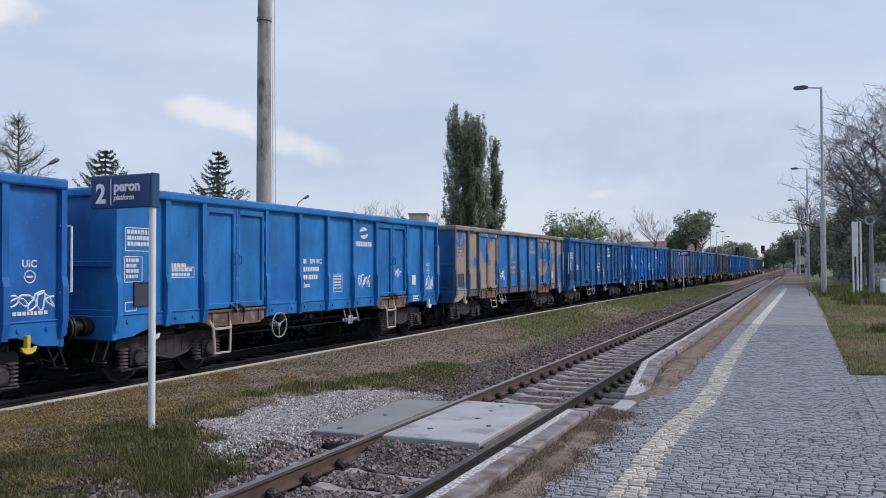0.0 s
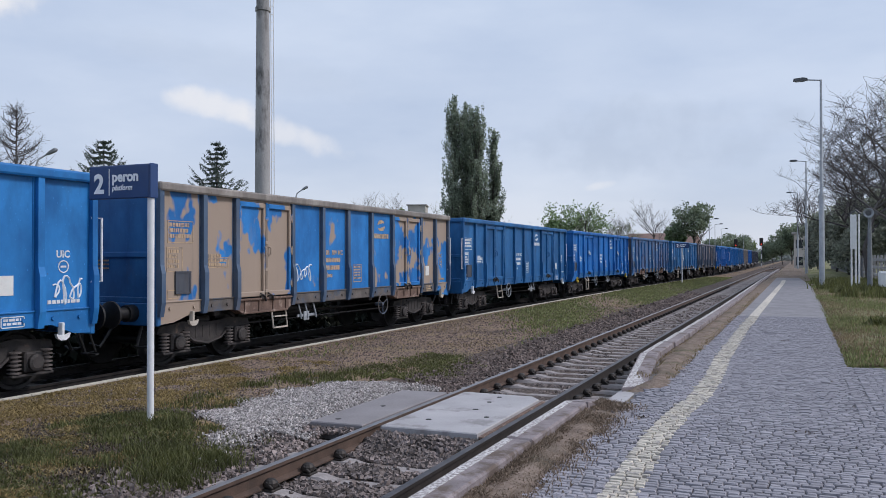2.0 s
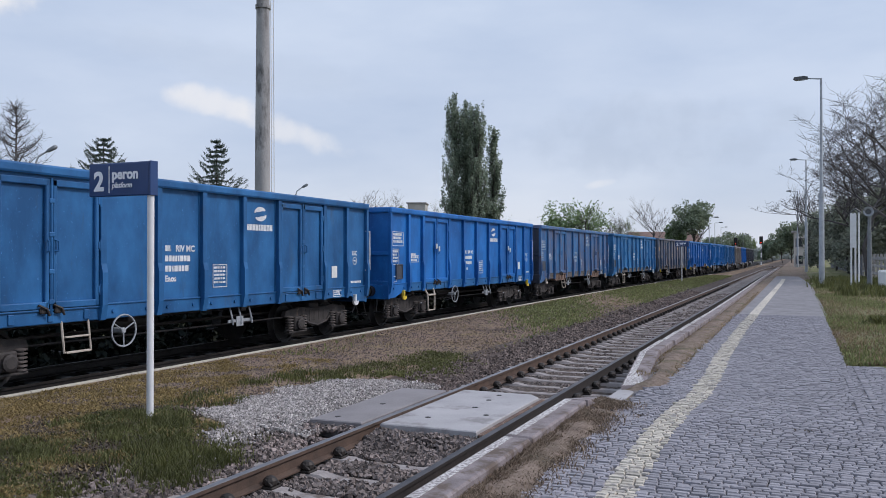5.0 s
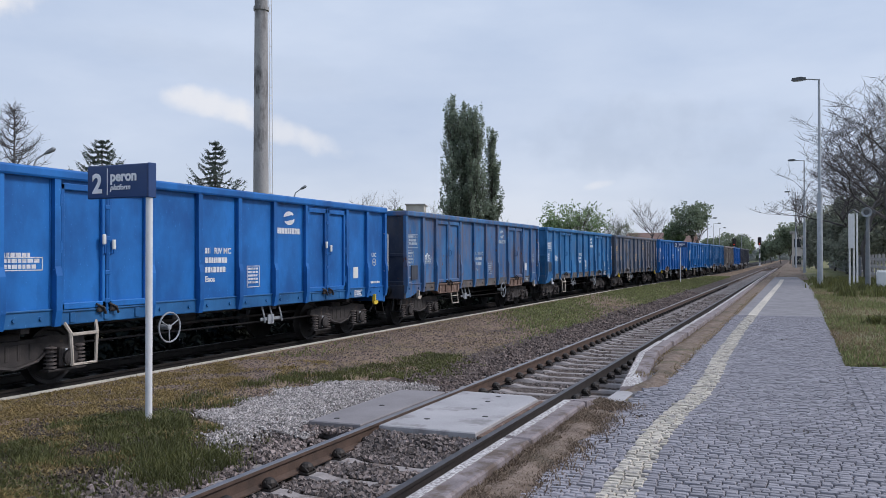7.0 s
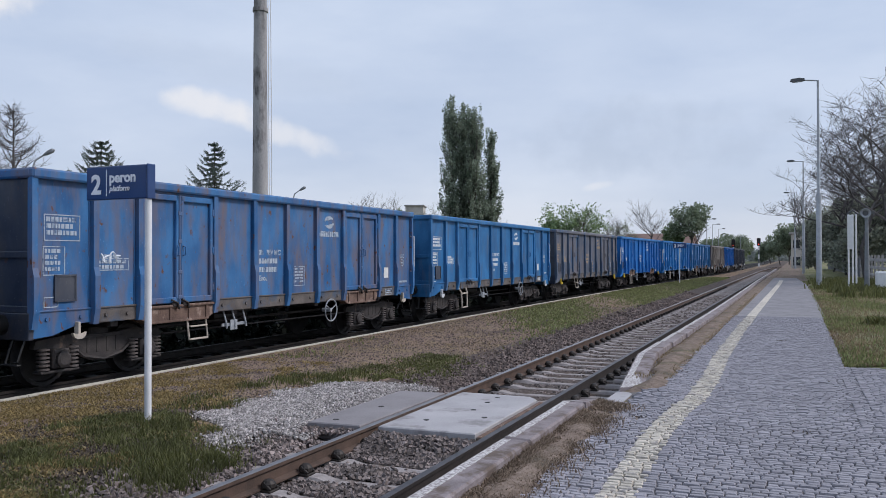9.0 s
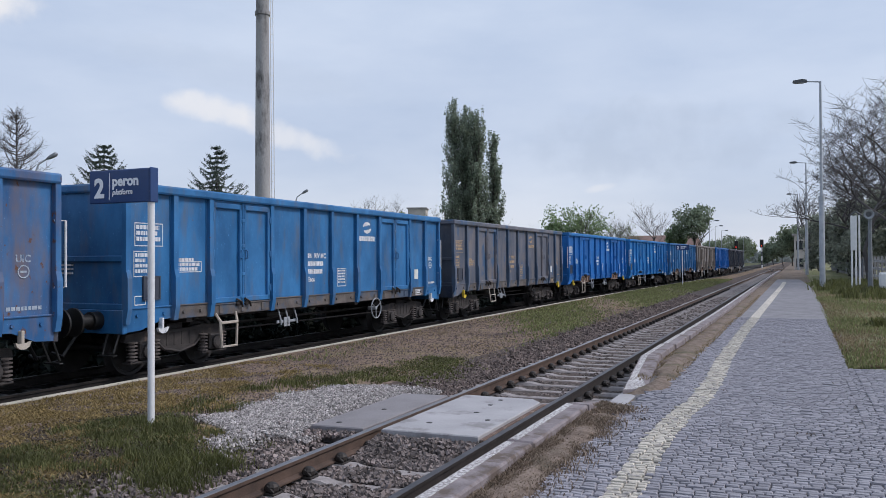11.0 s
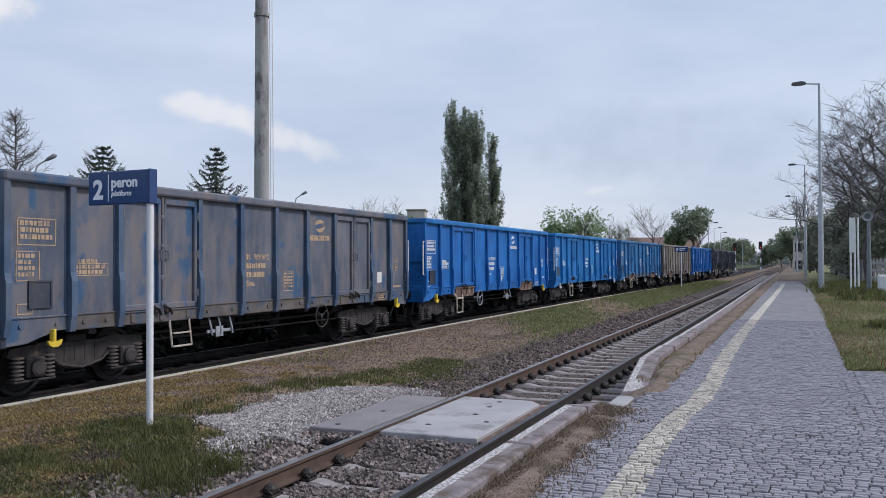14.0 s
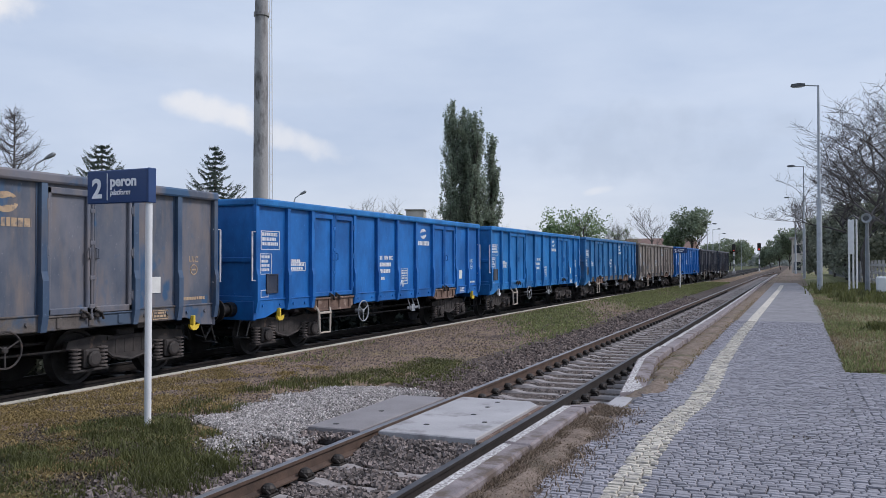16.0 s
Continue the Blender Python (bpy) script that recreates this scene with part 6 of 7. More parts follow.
def chimney():
    x, y = spot(467, 90)
    c = thing("chimney", pose(x, y, -0.4), "tall grey concrete boiler-house chimney with soot stains", "chimney")
    part("shaft", Shape().lathe([(0.88, -0.5), (0.83, 9), (0.77, 19), (0.71, 28), (0.66, 40)], (0, 0, 0), "z", 28), CHIM, c, smooth=True)
    part("band", Shape().lathe([(0.7, 29.35), (0.82, 29.35), (0.82, 29.75), (0.7, 29.75)], (0, 0, 0), "z", 28), CHIM, c)
    part("band", Shape().lathe([(0.66, 36.3), (0.8, 36.3), (0.8, 36.6), (0.66, 36.6)], (0, 0, 0), "z", 28), CHIM, c)
    a = radians(36.35)
    rx, ry = math.cos(a), math.sin(a)
    for d in (0.92, 1.2):
        part("ladder_rail", Shape().tube([(rx * (d + 0.12), ry * (d + 0.12), 0), (rx * d, ry * d, 19), (rx * (d - 0.16), ry * (d - 0.16), 40)], 0.045, 6), POST_WHITE, c)
    hoop = Shape()
    z = 3.0
    while z < 39:
        d = 0.95 - z * 0.004
        hoop.tube([(rx * d, ry * d, z), (rx * (d + 0.27), ry * (d + 0.27), z)], 0.03, 5)
        z += 0.9
    tagged(part("ladder_hoop", hoop, POST_WHITE, c), kind="stuff")


chimney()


# signals at the far end
RED = bpy.data.materials.new("red_signal_lamp")
RED.use_nodes = True
RED.node_tree.nodes["Principled BSDF"].inputs["Base Color"].default_value = (0.4, 0.01, 0.01, 1)
RED.node_tree.nodes["Principled BSDF"].inputs["Emission Color"].default_value = (1, 0.05, 0.03, 1)
RED.node_tree.nodes["Principled BSDF"].inputs["Emission Strength"].default_value = 2.0


def light_signal(x, y, z, tall):
    s = thing("railway_signal", pose(x, y, z), "black railway light signal on a striped mast", "signal", "railway signals")
    for i in range(5):
        h = (tall - 1.6) / 5
        part("mast_band", Shape().tube([(0, 0, i * h), (0, 0, (i + 1) * h)], 0.13, 10), POST_WHITE if i % 2 == 0 else DARK_GREY, s)
    part("head", Shape().box(-0.38, 0.38, -0.2, 0.2, tall - 1.7, tall, 0.12), BLACK, s)
    for k in range(3):
        part("visor", Shape().tube([(0, -0.2, tall - 0.35 - k * 0.5), (0, -0.45, tall - 0.35 - k * 0.5)], 0.15, 10), BLACK, s)
    part("lens", Shape().lathe([(0.1, -0.46), (0.1, -0.47)], (0, 0, tall - 1.35), "y", 12), RED, s, "lit red lens")
    part("base", Shape().box(-0.4, 0.4, -0.4, 0.4, -0.3, 0.35, 0.05), CONCRETE, s)
    return s


light_signal(-6.9, 184, -0.3, 6.4)
light_signal(-12.0, 184, -0.3, 6.2)
# points and rods where the tracks meet
s = Shape()
for i in range(14):
    s.box(-9 + i * 0.5, -8.8 + i * 0.5, 150 + i * 2.5, 151.2 + i * 2.5, -0.35, -0.05)
solid("point_machines", s, BLACK, "dark point rods and machines between the far tracks", "point machine", "stuff")


def post_board():
    s = thing("notice_board", pose(2.8, 47.4, 0.2), "white notice board on three white posts", "notice board")
    for x, y in ((-0.16, 0), (0.04, 0.12), (0.2, 0.02)):
        part("post", Shape().tube([(x, y, -0.1), (x, y, 4.0)], 0.045, 10), POST_WHITE, s)
    part("board", Shape().box(-0.22, 0.08, -0.09, -0.06, 2.15, 3.95, 0.01), POST_WHITE, s)
    part("cap", Shape().tube([(-0.22, 0, 4.0), (0.05, 0.06, 4.2), (0.3, 0.02, 4.0)], 0.05, 6), DARK_GREY, s)


def loudspeaker():
    s = thing("loudspeaker_post", pose(3.22, 43.7, 0.2), "grey post with a round horn loudspeaker", "loudspeaker")
    part("post", Shape().tube([(0, 0, -0.1), (0, 0, 1.4), (0, 0, 3.75)], [0.13, 0.11, 0.075], 10), LAMP_GREY, s)
    part("horn", Shape().lathe([(0.05, 0.25), (0.08, 0.1), (0.14, -0.02), (0.235, -0.18), (0.21, -0.18), (0.1, -0.02)], (-0.05, 0, 3.85), "y", 18), GALV, s, smooth=True)
    part("driver", Shape().lathe([(0.14, -0.06), (0.14, 0.3), (0.1, 0.34)], (-0.05, 0, 3.85), "y", 14), DARK_GREY, s)
    part("bracket", Shape().box(-0.02, 0.34, 0.0, 0.06, 3.8, 3.95, 0.01), DARK_GREY, s)


post_board()
loudspeaker()
s = Shape().box(3.55, 4.25, 43.0, 43.5, 0.2, 1.25, 0.08)
solid("service_cabinet", s, POST_WHITE, "white service cabinet in the grass", "cabinet")


# fence behind the platform
def fence():
    fpost = Shape().box(-0.07, 0.07, -0.07, 0.07, -0.2, 1.75, 0.015).mesh("post", CONCRETE)
    frail = Shape().box(-0.04, 0.04, 0.0, 2.5, -0.09, 0.09, 0.015).mesh("rail", CONCRETE)
    panel = Shape().box(-0.03, 0.03, 0.07, 2.43, 0.05, 1.55, 0.01).mesh("panel", PANEL)
    f = thing("fence", pose(0, 0, 0.3), "grey concrete post and panel fence behind the platform", "fence")
    for i in range(30):
        y = 50 + i * 2.5
        x = 4.9 - 0.012 * max(0, y - 80)
        part("post", fpost, None, f).location = (x, y, 0)
        if i < 9:
            for z in (0.45, 0.95, 1.45):
                part("rail", frail, None, f).location = (x, y, z)
        else:
            part("panel", panel, None, f).location = (x, y, 0)


PANEL = mat("bluish_grey_panel", (0.10, 0.11, 0.125), (0.17, 0.18, 0.20), 0.8, 0.0, 1, 30, 0.2)
fence()

# ---- buildings far off ----
PLASTER = mat("pale_plaster", (0.42, 0.385, 0.35), (0.55, 0.51, 0.47), 0.9, 0.0, 0.6, 20, 0.2)
BRICK_RED = mat("dull_red_tiles", (0.19, 0.12, 0.10), (0.30, 0.20, 0.17), 0.85, 0.0, 0.8, 12, 0.3)
GLASS_DARK = mat("dark_window_glass", (0.02, 0.025, 0.03), (0.04, 0.045, 0.05), 0.1, 0.0, 1, 10, 0.0)


def building(name, x, y, w, d, h, roof, label, rows, cols, turn=0):
    b = thing(name, pose(x, y, -0.4, 0, 0, turn), label, "building")
    part("wall", Shape().box(-w / 2, w / 2, -d / 2, d / 2, 0, h), PLASTER, b)
    if roof > 0:
        part("roof", Shape().prism([(-w / 2 - 0.4, h), (w / 2 + 0.4, h), (0, h + roof)], "y", -d / 2 - 0.4, d / 2 + 0.4), BRICK_RED, b)
    else:
        part("roof", Shape().box(-w / 2 - 0.35, w / 2 + 0.35, -d / 2 - 0.35, d / 2 + 0.35, h, h + 0.35, 0.03), CONCRETE, b)
    for i in range(rows):
        for j in range(cols):
            cx, cz = -w / 2 + w * (j + 0.5) / cols, 1.7 + i * 2.9
            wn = part("window", Shape().box(cx - 0.55, cx + 0.55, -d / 2 - 0.03, -d / 2 + 0.02, cz - 0.7, cz + 0.7), GLASS_DARK, b)
            part("sill", Shape().box(cx - 0.65, cx + 0.65, -d / 2 - 0.12, -d / 2, cz - 0.8, cz - 0.71), CONCRETE, wn)
    return b


x, y = spot(1427, 150)
building("signal_box", x, y, 3.4, 6.0, 6.2, 0, "pale two-storey flat-roofed signal box by the line", 2, 2)
x, y = spot(1175, 215)
building("house", x, y, 9, 17, 5.2, 3.4, "house with a dull brown tiled roof behind the train", 1, 3, 84)
x, y = spot(742, 230)
building("apartment_block", x, y, 5, 8, rise(742, 381, 230), 0, "pale apartment block behind the trees", 4, 2, 20)

# ---- trees ----
BARK = mat("grey_brown_bark", (0.05, 0.042, 0.038), (0.10, 0.088, 0.08), 0.95, 0.0, 3, 30, 0.5)
TWIG = mat("dark_twigs", (0.07, 0.064, 0.066), (0.13, 0.12, 0.12), 0.95, 0.0, 3, 30, 0.2)
# leaf tones are lifted to imitate the haze of distance
LEAF = {
    "spruce": mat("spruce_needles", (0.081, 0.108, 0.0945), (0.162, 0.203, 0.169), 0.8, 0.0, 0.8, 9, 0.0, island=0.35, thin=0.6),
    "poplar": mat("poplar_leaves", (0.176, 0.223, 0.165), (0.338, 0.385, 0.30), 0.6, 0.0, 0.5, 9, 0.0, island=0.4, thin=0.6),
    "broad": mat("spring_leaves", (0.135, 0.203, 0.101), (0.27, 0.351, 0.182), 0.6, 0.0, 0.5, 9, 0.0, island=0.4, thin=0.6),
    "dark": mat("dark_leaves", (0.149, 0.189, 0.128), (0.27, 0.317, 0.223), 0.7, 0.0, 0.5, 9, 0.0, island=0.4, thin=0.6),
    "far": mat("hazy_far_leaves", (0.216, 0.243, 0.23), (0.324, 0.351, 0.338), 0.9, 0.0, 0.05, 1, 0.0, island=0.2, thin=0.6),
    "evergreen": mat("evergreen_leaves", (0.176, 0.196, 0.155), (0.324, 0.344, 0.277), 0.6, 0.0, 0.5, 9, 0.0, island=0.4, thin=0.6),
    "twig": mat("larch_twigs", (0.081, 0.0743, 0.0702), (0.149, 0.135, 0.128), 0.9, 0.0, 0.5, 9, 0.0, island=0.3),
    "budding": mat("budding_leaves", (0.121, 0.176, 0.0675), (0.23, 0.284, 0.121), 0.6, 0.0, 0.5, 9, 0.0, island=0.3, thin=0.6),
}


def leaf_mesh(name, centres, per, radius, size, material, seed, flat=1.0):
    """Many small leaves round the given clump centres."""
    r = np.random.RandomState(seed)
    c = np.repeat(np.asarray(centres, float), per, 0)
    n = len(c)
    d = r.normal(size=(n, 3))
    d /= np.linalg.norm(d, axis=1)[:, None]
    p = c + d * (radius * r.rand(n, 1) ** 0.5) * np.array([1, 1, flat])
    u = r.normal(size=(n, 3))
    u /= np.linalg.norm(u, axis=1)[:, None]
    w = np.cross(u, r.normal(size=(n, 3)))
    w /= np.linalg.norm(w, axis=1)[:, None]
    s = size * r.uniform(0.6, 1.3, (n, 1))
    v = np.stack([p - u * s, p + w * s * 0.55, p + u * s, p - w * s * 0.55], 1).reshape(-1, 3)
    f = np.arange(n * 4).reshape(-1, 4)
    me = bpy.data.meshes.new(name)
    me.from_pydata(v.tolist(), [], f.tolist())
    me.materials.append(material)
    return me


def skeleton(seed, tall, spread, levels, fork, up=0.35, first=0.3, thick=0.02, wander=0.25):
    """Trunk and limbs as one mesh shape, and the tips of the twigs."""
    rnd = random.Random(seed)
    s, tips = Shape(), []

    def grow(p, d, length, r, level):
        pts, rad = [p], [r]
        for i in range(3):
            d = (d + Vector((rnd.uniform(-1, 1), rnd.uniform(-1, 1), rnd.uniform(-0.6, 1) * 0.5 + up * 0.3)) * wander).normalized()
            pts.append(pts[-1] + d * length / 3)
            rad.append(r * (1 - 0.2 * (i + 1)))
        s.tube(pts, rad, 7 if level == 0 else 5 if level == 1 else 3, cap=level == 0)
        if level >= levels:
            tips.append(pts[-1])
            return
        for i in range(fork if level else fork + 2):
            t = rnd.uniform(first if level == 0 else 0.3, 1.0)
            k = min(2, int(t * 3))
            q = pts[k].lerp(pts[k + 1], t * 3 - k)
            a = rnd.uniform(0, 6.283)
            out = Vector((math.cos(a), math.sin(a), 0)) * spread
            nd = (d * 0.75 + out + Vector((0, 0, up))).normalized()
            grow(q, nd, length * rnd.uniform(0.5, 0.72), max(0.012, r * (0.62 - 0.12 * t)), level + 1)
            if level >= levels - 1:
                tips.append(q)
        tips.append(pts[-1])
    grow(Vector((0, 0, -0.3)), Vector((0, 0, 1)), tall * 0.62, tall * thick, 0)
    top = max(p.z for p in tips)
    k = tall / top
    s.v = [(a * k, b * k, c * k) for a, b, c in s.v]
    return s, [p * k for p in tips]


def bare_tree(x, y, tall, seed, label, spread=0.75, levels=4, fork=4, buds=0, wide=0.25, up=0.35, twigs=0):
    t = thing("tree", pose(x, y, -0.4 if x < -4 else 0.2), label, "tree")
    s, tips = skeleton(seed, tall, spread, levels, fork, up=up, wander=wide, thick=0.013)
    part("trunk", s.mesh("trunk", TWIG), None, t)
    if twigs:
        part("fine_twig", leaf_mesh("fine_twig", tips, twigs, tall * 0.045, 0.11, LEAF["twig"], seed), None, t)
    if buds:
        part("crown", leaf_mesh("crown", tips[::2], buds, tall * 0.03, tall * 0.006, LEAF["budding"], seed), None, t)
    return t


def leafy_tree(x, y, tall, half, seed, kind, label, low=0.25, clumps=230, per=26, size=0.2):
    """A broad crown: clumps on the limbs' tips and on an uneven dome."""
    t = thing("tree", pose(x, y, -0.4 if x < -4 else 0.2), label, "tree")
    s, tips = skeleton(seed, tall * 0.9, 0.8, 3, 4)
    part("trunk", s.mesh("trunk", BARK), None, t)
    r = np.random.RandomState(seed)
    lobes = [(r.uniform(-0.55, 0.55) * half, r.uniform(-0.55, 0.55) * half, r.uniform(low + 0.2, 0.82) * tall, r.uniform(0.4, 0.62) * half) for _ in range(9)] + [(0, 0, tall * 0.72, half * 0.7)]
    cs = []
    for _ in range(clumps):
        lx, ly, lz, lr = lobes[r.randint(len(lobes))]
        d = r.normal(size=3)
        d /= np.linalg.norm(d)
        p = np.array([lx, ly, lz]) + d * lr * r.uniform(0.6, 1.05) * np.array([1, 1, 0.85])
        p[2] = min(p[2], tall * r.uniform(0.93, 1.0))
        cs.append(p)
    part("crown", leaf_mesh("crown", cs, per, half * 0.17, size, LEAF[kind], seed), None, t)
    return t


def poplar(x, y, tall, half, seed, lean):
    t = thing("tree", pose(x, y, -0.4, 0, lean, 0), "tall slim green poplar", "tree", "poplars")
    r = np.random.RandomState(seed)
    part("trunk", Shape().tube([(0, 0, -0.3), (0, 0, tall * 0.5), (0, 0, tall * 0.97)], [tall * 0.014, tall * 0.008, 0.03], 8), BARK, t)
    limbs, cs = Shape(), []
    for i in range(72):
        z = tall * r.uniform(0.04, 0.82)
        a = r.uniform(0, 6.283)
        length0 = 0.12
        reach = half * max(0.18, math.sin(math.pi * min(1, 0.22 + 0.78 * (z + length0 * tall) / tall)) ** 0.6) * r.uniform(0.65, 1.1)
        length = tall * r.uniform(0.14, 0.24)
        base, tip = Vector((0, 0, z)), Vector((math.cos(a) * reach, math.sin(a) * reach, min(tall, z + length)))
        limbs.tube([base, base.lerp(tip, 0.5) + Vector((math.cos(a), math.sin(a), 0)) * reach * 0.2, tip], [0.07, 0.05, 0.015], 4)
        for k in range(9):
            f = 0.25 + 0.75 * k / 8
            cs.append(base.lerp(tip, f) + Vector(r.normal(0, half * 0.12, 3)))
    for k in range(26):
        cs.append(Vector((r.normal(0, 0.28 * (1.1 - k / 25)), r.normal(0, 0.28 * (1.1 - k / 25)), tall * (0.8 + 0.21 * k / 25))))
    part("branchwork", limbs, BARK, t)
    part("crown", leaf_mesh("crown", [tuple(c) for c in cs], 21, half * 0.2, 0.2, LEAF["poplar"], seed, 2.2), None, t)


def larch(x, y, tall, half, seed):
    """A bare larch: limbs that sweep out and up, each with many thin twigs."""
    t = thing("tree", pose(x, y, -0.4), "bare slender larch behind the train", "tree", "larches")
    r = np.random.RandomState(seed)
    part("trunk", Shape().tube([(0, 0, -0.3), (0.08, 0, tall * 0.55), (0, 0.05, tall)], [tall * 0.016, tall * 0.009, 0.015], 7), TWIG, t)
    limbs, twigs = Shape(), Shape()
    for i in range(90):
        f = r.rand() ** 0.8
        z = tall * (0.15 + 0.83 * f)
        a = r.uniform(0, 6.283)
        reach = half * (1.02 - f) ** 0.75 * r.uniform(0.6, 1.15) + 0.15
        out = Vector((math.cos(a), math.sin(a), 0))
        pts = [Vector((0, 0, z)) + out * reach * q + Vector((0, 0, reach * (0.05 * q + 0.55 * q * q))) + Vector(r.normal(0, 0.04, 3)) * q for q in (0, 0.35, 0.7, 1.0)]
        limbs.tube(pts, [0.045, 0.032, 0.02, 0.01], 4)
        for j in range(int(7 + reach * 6)):
            q = r.uniform(0.15, 1.0) * 2.999
            m = int(q)
            p = pts[m].lerp(pts[m + 1], q - m)
            d = (out * r.uniform(0.0, 0.8) + Vector(r.normal(0, 0.6, 3)) + Vector((0, 0, 0.45))).normalized()
            e = p + d * r.uniform(0.2, 0.55)
            twigs.tube([p, e, e + (d + Vector(r.normal(0, 0.4, 3))) * 0.25], [0.012, 0.009, 0.006], 3)
    part("branchwork", limbs, TWIG, t)
    tagged(part("twig", twigs, TWIG, t), kind="stuff")


def spruce(x, y, tall, half, seed, label, blunt=0.72):
    t = thing("tree", pose(x, y, -0.4), label, "tree", "spruces")
    r = np.random.RandomState(seed)
    part("trunk", Shape().tube([(0, 0, -0.3), (0, 0, tall * 0.98)], [tall * 0.016, 0.03], 7), BARK, t)
    limbs, cs = Shape(), []
    z = tall * 0.1
    while z < tall * 0.985:
        f = 1 - z / tall
        for k in range(8):
            a = r.uniform(0, 6.283)
            reach = half * (f ** blunt) * r.uniform(0.6, 1.2) * 1.15 + 0.12
            tip = Vector((math.cos(a) * reach, math.sin(a) * reach, z + reach * r.uniform(0.1, 0.45)))
            mid = Vector((math.cos(a) * reach * 0.55, math.sin(a) * reach * 0.55, z - reach * 0.12))
            limbs.tube([(0, 0, z), mid, tip], [0.04, 0.025, 0.01], 3)
            for j in range(int(3 + reach * 4)):
                q = j / (3 + reach * 4)
                p = Vector((0, 0, z)).lerp(mid, q * 2) if q < 0.5 else mid.lerp(tip, q * 2 - 1)
                cs.append(p - Vector((0, 0, 0.06)))
        z += tall * 0.026 + 0.1
    part("branchwork", limbs, BARK, t)
    part("crown", leaf_mesh("crown", [tuple(c) for c in cs], 12, 0.17, 0.075, LEAF["spruce"], seed, 0.8), None, t)


def at_px(px, py, far):
    x, y = spot(px, far)
    return x, y, rise(px, py, far)


for px, py, far, half, seed in ((186, 261, 75, 4.4, 3), (386, 260, 80, 4.9, 9)):
    x, y, h = at_px(px, py, far)
    spruce(x, y, h, half, seed, "dark green spruce behind the train", 0.56 if seed == 3 else 0.72)
x, y, h = at_px(30, 206, 60)
larch(x, y, h, 3.4, 5)
x, y, h = at_px(-22, 232, 62)
larch(x, y, h, 3.2, 6)
for px, py, far, half, seed, lean in ((810, 190, 140, 2.5, 1, -0.7), (828, 205, 142, 2.5, 2, -0.2), (845, 212, 139, 2.3, 3, 0.5), (874, 252, 143, 1.9, 4, 0.5)):
    x, y, h = at_px(px, py, far)
    poplar(x, y, h, half, seed, lean)
for px, py, far, seed, kind in ((655, 350, 150, 11, 0), (697, 350, 156, 12, 0), (768, 372, 165, 13, 3), (905, 398, 180, 14, 3), (1088, 392, 185, 15, 0), (1125, 398, 185, 16, 6), (1105, 402, 190, 18, 6), (1160, 360, 190, 17, 0)):
    x, y, h = at_px(px, py, far)
    bare_tree(x, y, h, seed, "bare spring tree behind the train" if not kind else "budding spring tree behind the train", 0.9, 4, 4, kind)
for px, py, far, half, seed, kind in ((715, 366, 150, 2.6, 21, "budding"), (1022, 374, 170, 7.0, 22, "broad"), (978, 392, 172, 3.4, 23, "broad"), (1222, 370, 200, 5.9, 24, "dark"), (1196, 398, 202, 3.2, 25, "broad"),
                                      (1298, 433, 270, 6.5, 26, "dark"), (1318, 438, 280, 4.5, 27, "budding"), (1272, 440, 265, 5, 28, "dark"),
                                      (1372, 442, 270, 4, 31, "dark"), (1388, 428, 240, 4.5, 32, "dark"), (1404, 416, 225, 5, 33, "dark"), (1360, 458, 300, 3, 34, "dark")):
    x, y, h = at_px(px, py, far)
    leafy_tree(x, y, h, half, seed, kind, "leafy green tree beyond the tracks", clumps=260, per=18, size=0.3 if far > 190 else 0.26)
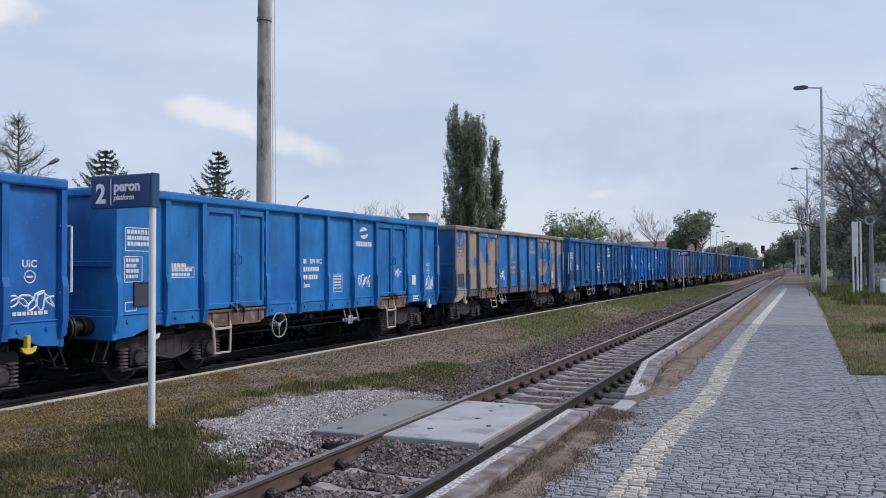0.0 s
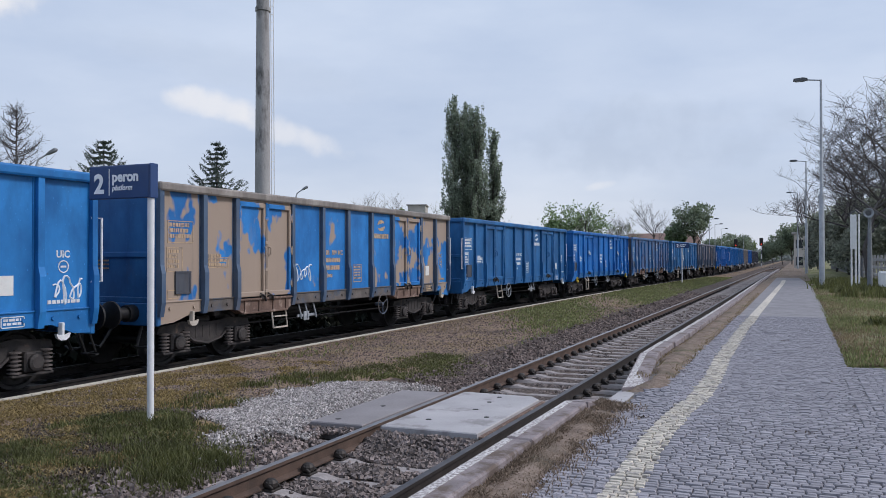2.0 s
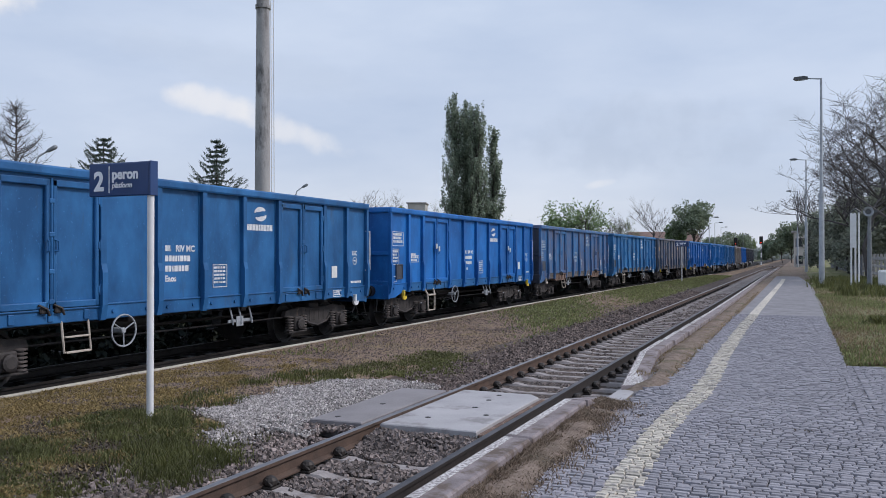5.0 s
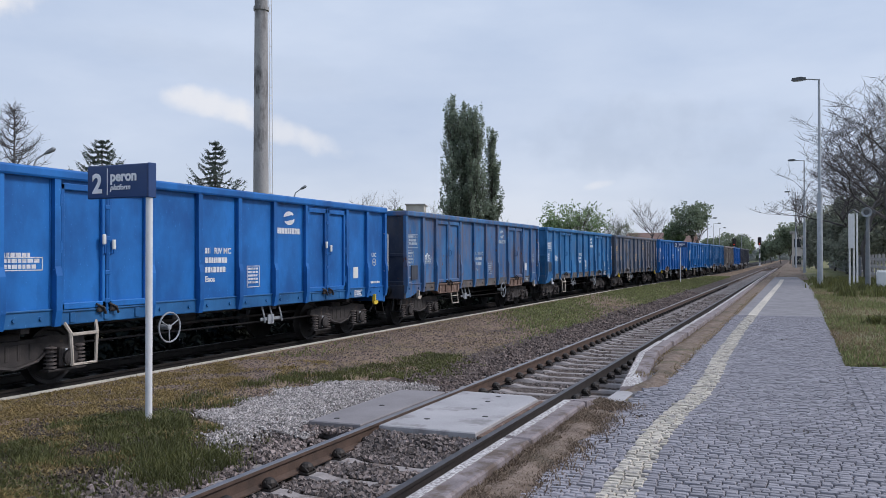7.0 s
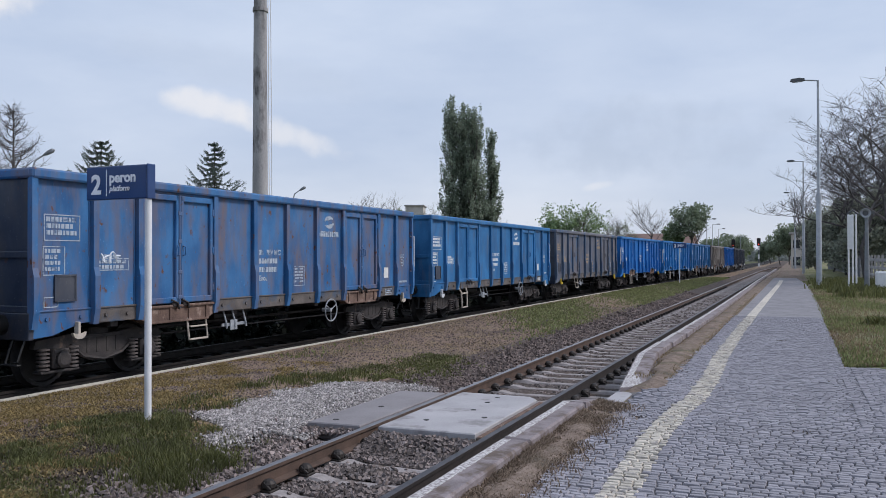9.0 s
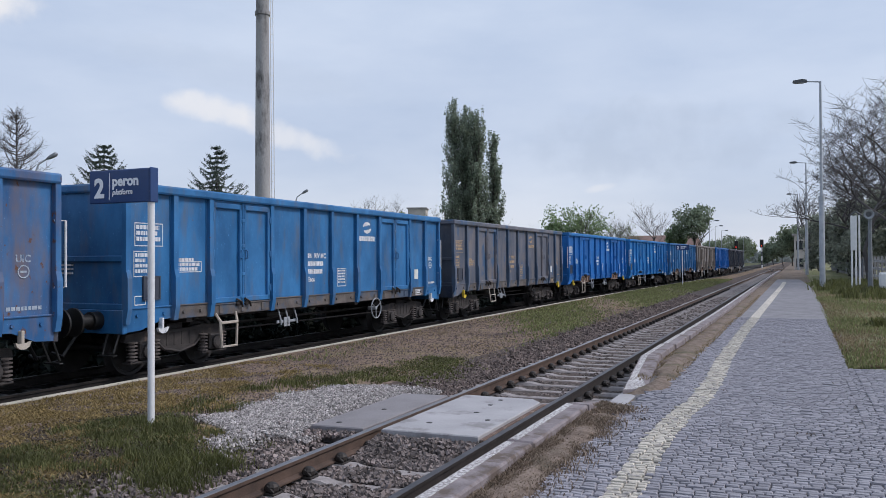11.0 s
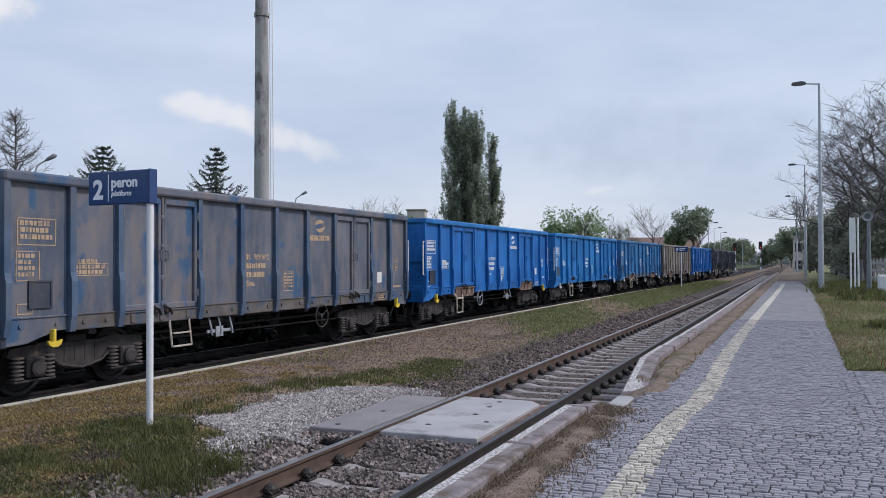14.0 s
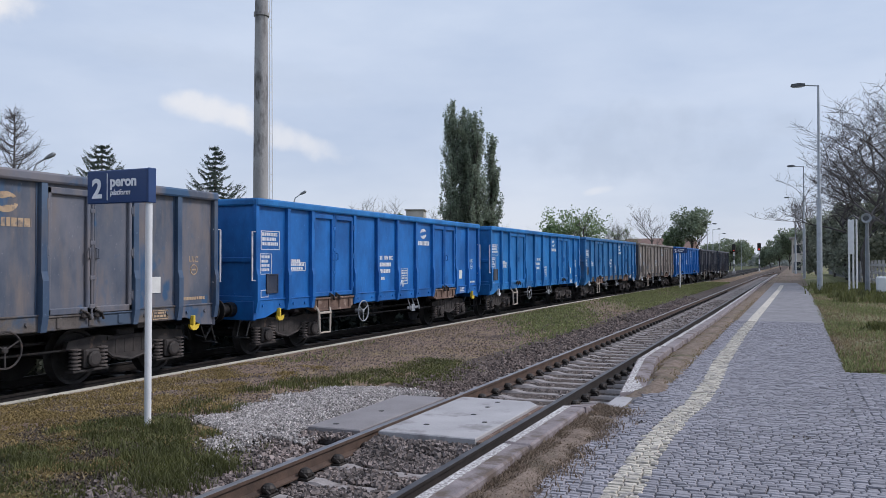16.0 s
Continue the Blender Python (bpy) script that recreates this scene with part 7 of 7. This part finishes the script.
# right of the platform: bare crowns over dark evergreens
for px, py, far, seed, sp in ((1540, 172, 68, 41, 0.9), (1575, 168, 62, 42, 0.95), (1545, 230, 74, 45, 0.95), (1620, 190, 70, 47, 0.9)):
    x, y, h = at_px(px, py, far)
    bare_tree(x, y, h - 0.4, seed, "large bare tree beside the platform", sp * 1.25, 5, 4, wide=0.5, up=0.12)
for px, py, far, seed in ((1452, 335, 118, 43), (1436, 352, 135, 48)):
    x, y, h = at_px(px, py, far)
    bare_tree(x, y, h - 0.4, seed, "slim bare tree behind the platform fence", 0.42, 4, 4, up=0.6)
for px, py, far, half, seed in ((1506, 355, 82, 2.7, 51), (1542, 335, 76, 3.1, 52), (1590, 325, 70, 3.4, 53), (1522, 370, 88, 3.0, 56), (1482, 372, 98, 2.8, 54), (1462, 395, 112, 2.6, 55)):
    x, y, h = at_px(px, py, far)
    leafy_tree(x, y, h - 0.4, half, seed, "evergreen", "dark dense evergreen behind the fence", 0.02, 330, 20, 0.17)


# made-up dark hedge behind the far track, closes off light under the wagons
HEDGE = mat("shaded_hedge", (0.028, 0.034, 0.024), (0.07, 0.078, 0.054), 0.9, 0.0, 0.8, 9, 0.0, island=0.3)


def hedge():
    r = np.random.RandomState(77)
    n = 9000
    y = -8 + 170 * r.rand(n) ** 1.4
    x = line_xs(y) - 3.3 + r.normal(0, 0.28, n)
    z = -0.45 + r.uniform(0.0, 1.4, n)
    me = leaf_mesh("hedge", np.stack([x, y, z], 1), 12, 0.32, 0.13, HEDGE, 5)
    tagged(new("hedge", me), "added dark low hedge closing the gap under the goods train", "hedge", kind="stuff")


hedge()


# far woods added to soften the horizon, haze painted into their colour
def far_woods():
    r = np.random.RandomState(9)
    n = 2200
    a = np.radians(r.uniform(-9, 34, n))
    far = r.uniform(520, 640, n)
    tall = 4.5 + 3.5 * np.sin(a * 23) + 2.0 * np.sin(a * 61 + 1)
    z = -0.5 + np.abs(tall) * r.rand(n)
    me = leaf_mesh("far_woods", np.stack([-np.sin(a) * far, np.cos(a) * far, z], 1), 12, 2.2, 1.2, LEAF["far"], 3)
    tagged(new("far_woods", me), "line of far woods on the horizon, haze painted into the leaf colour", "woods", kind="stuff")


far_woods()


# ---- what moves ----
def motions():
    for k, w in enumerate(wagons):
        walk(w, [(t, wagon_pose(FIRST + NUDGE.get(k, 0.0) + k * PITCH - g)) for t, g in GONE])
    ts = [i / 15 for i in range(241)]
    gone = np.interp(ts, [t for t, g in GONE], [g for t, g in GONE])
    for ws, d in wheelsets:
        walk(ws, [(t, Matrix.Translation((0, d, 0.455)) @ Matrix.Rotation(g / 0.455, 4, "X")) for t, g in zip(ts, gone)])


motions()
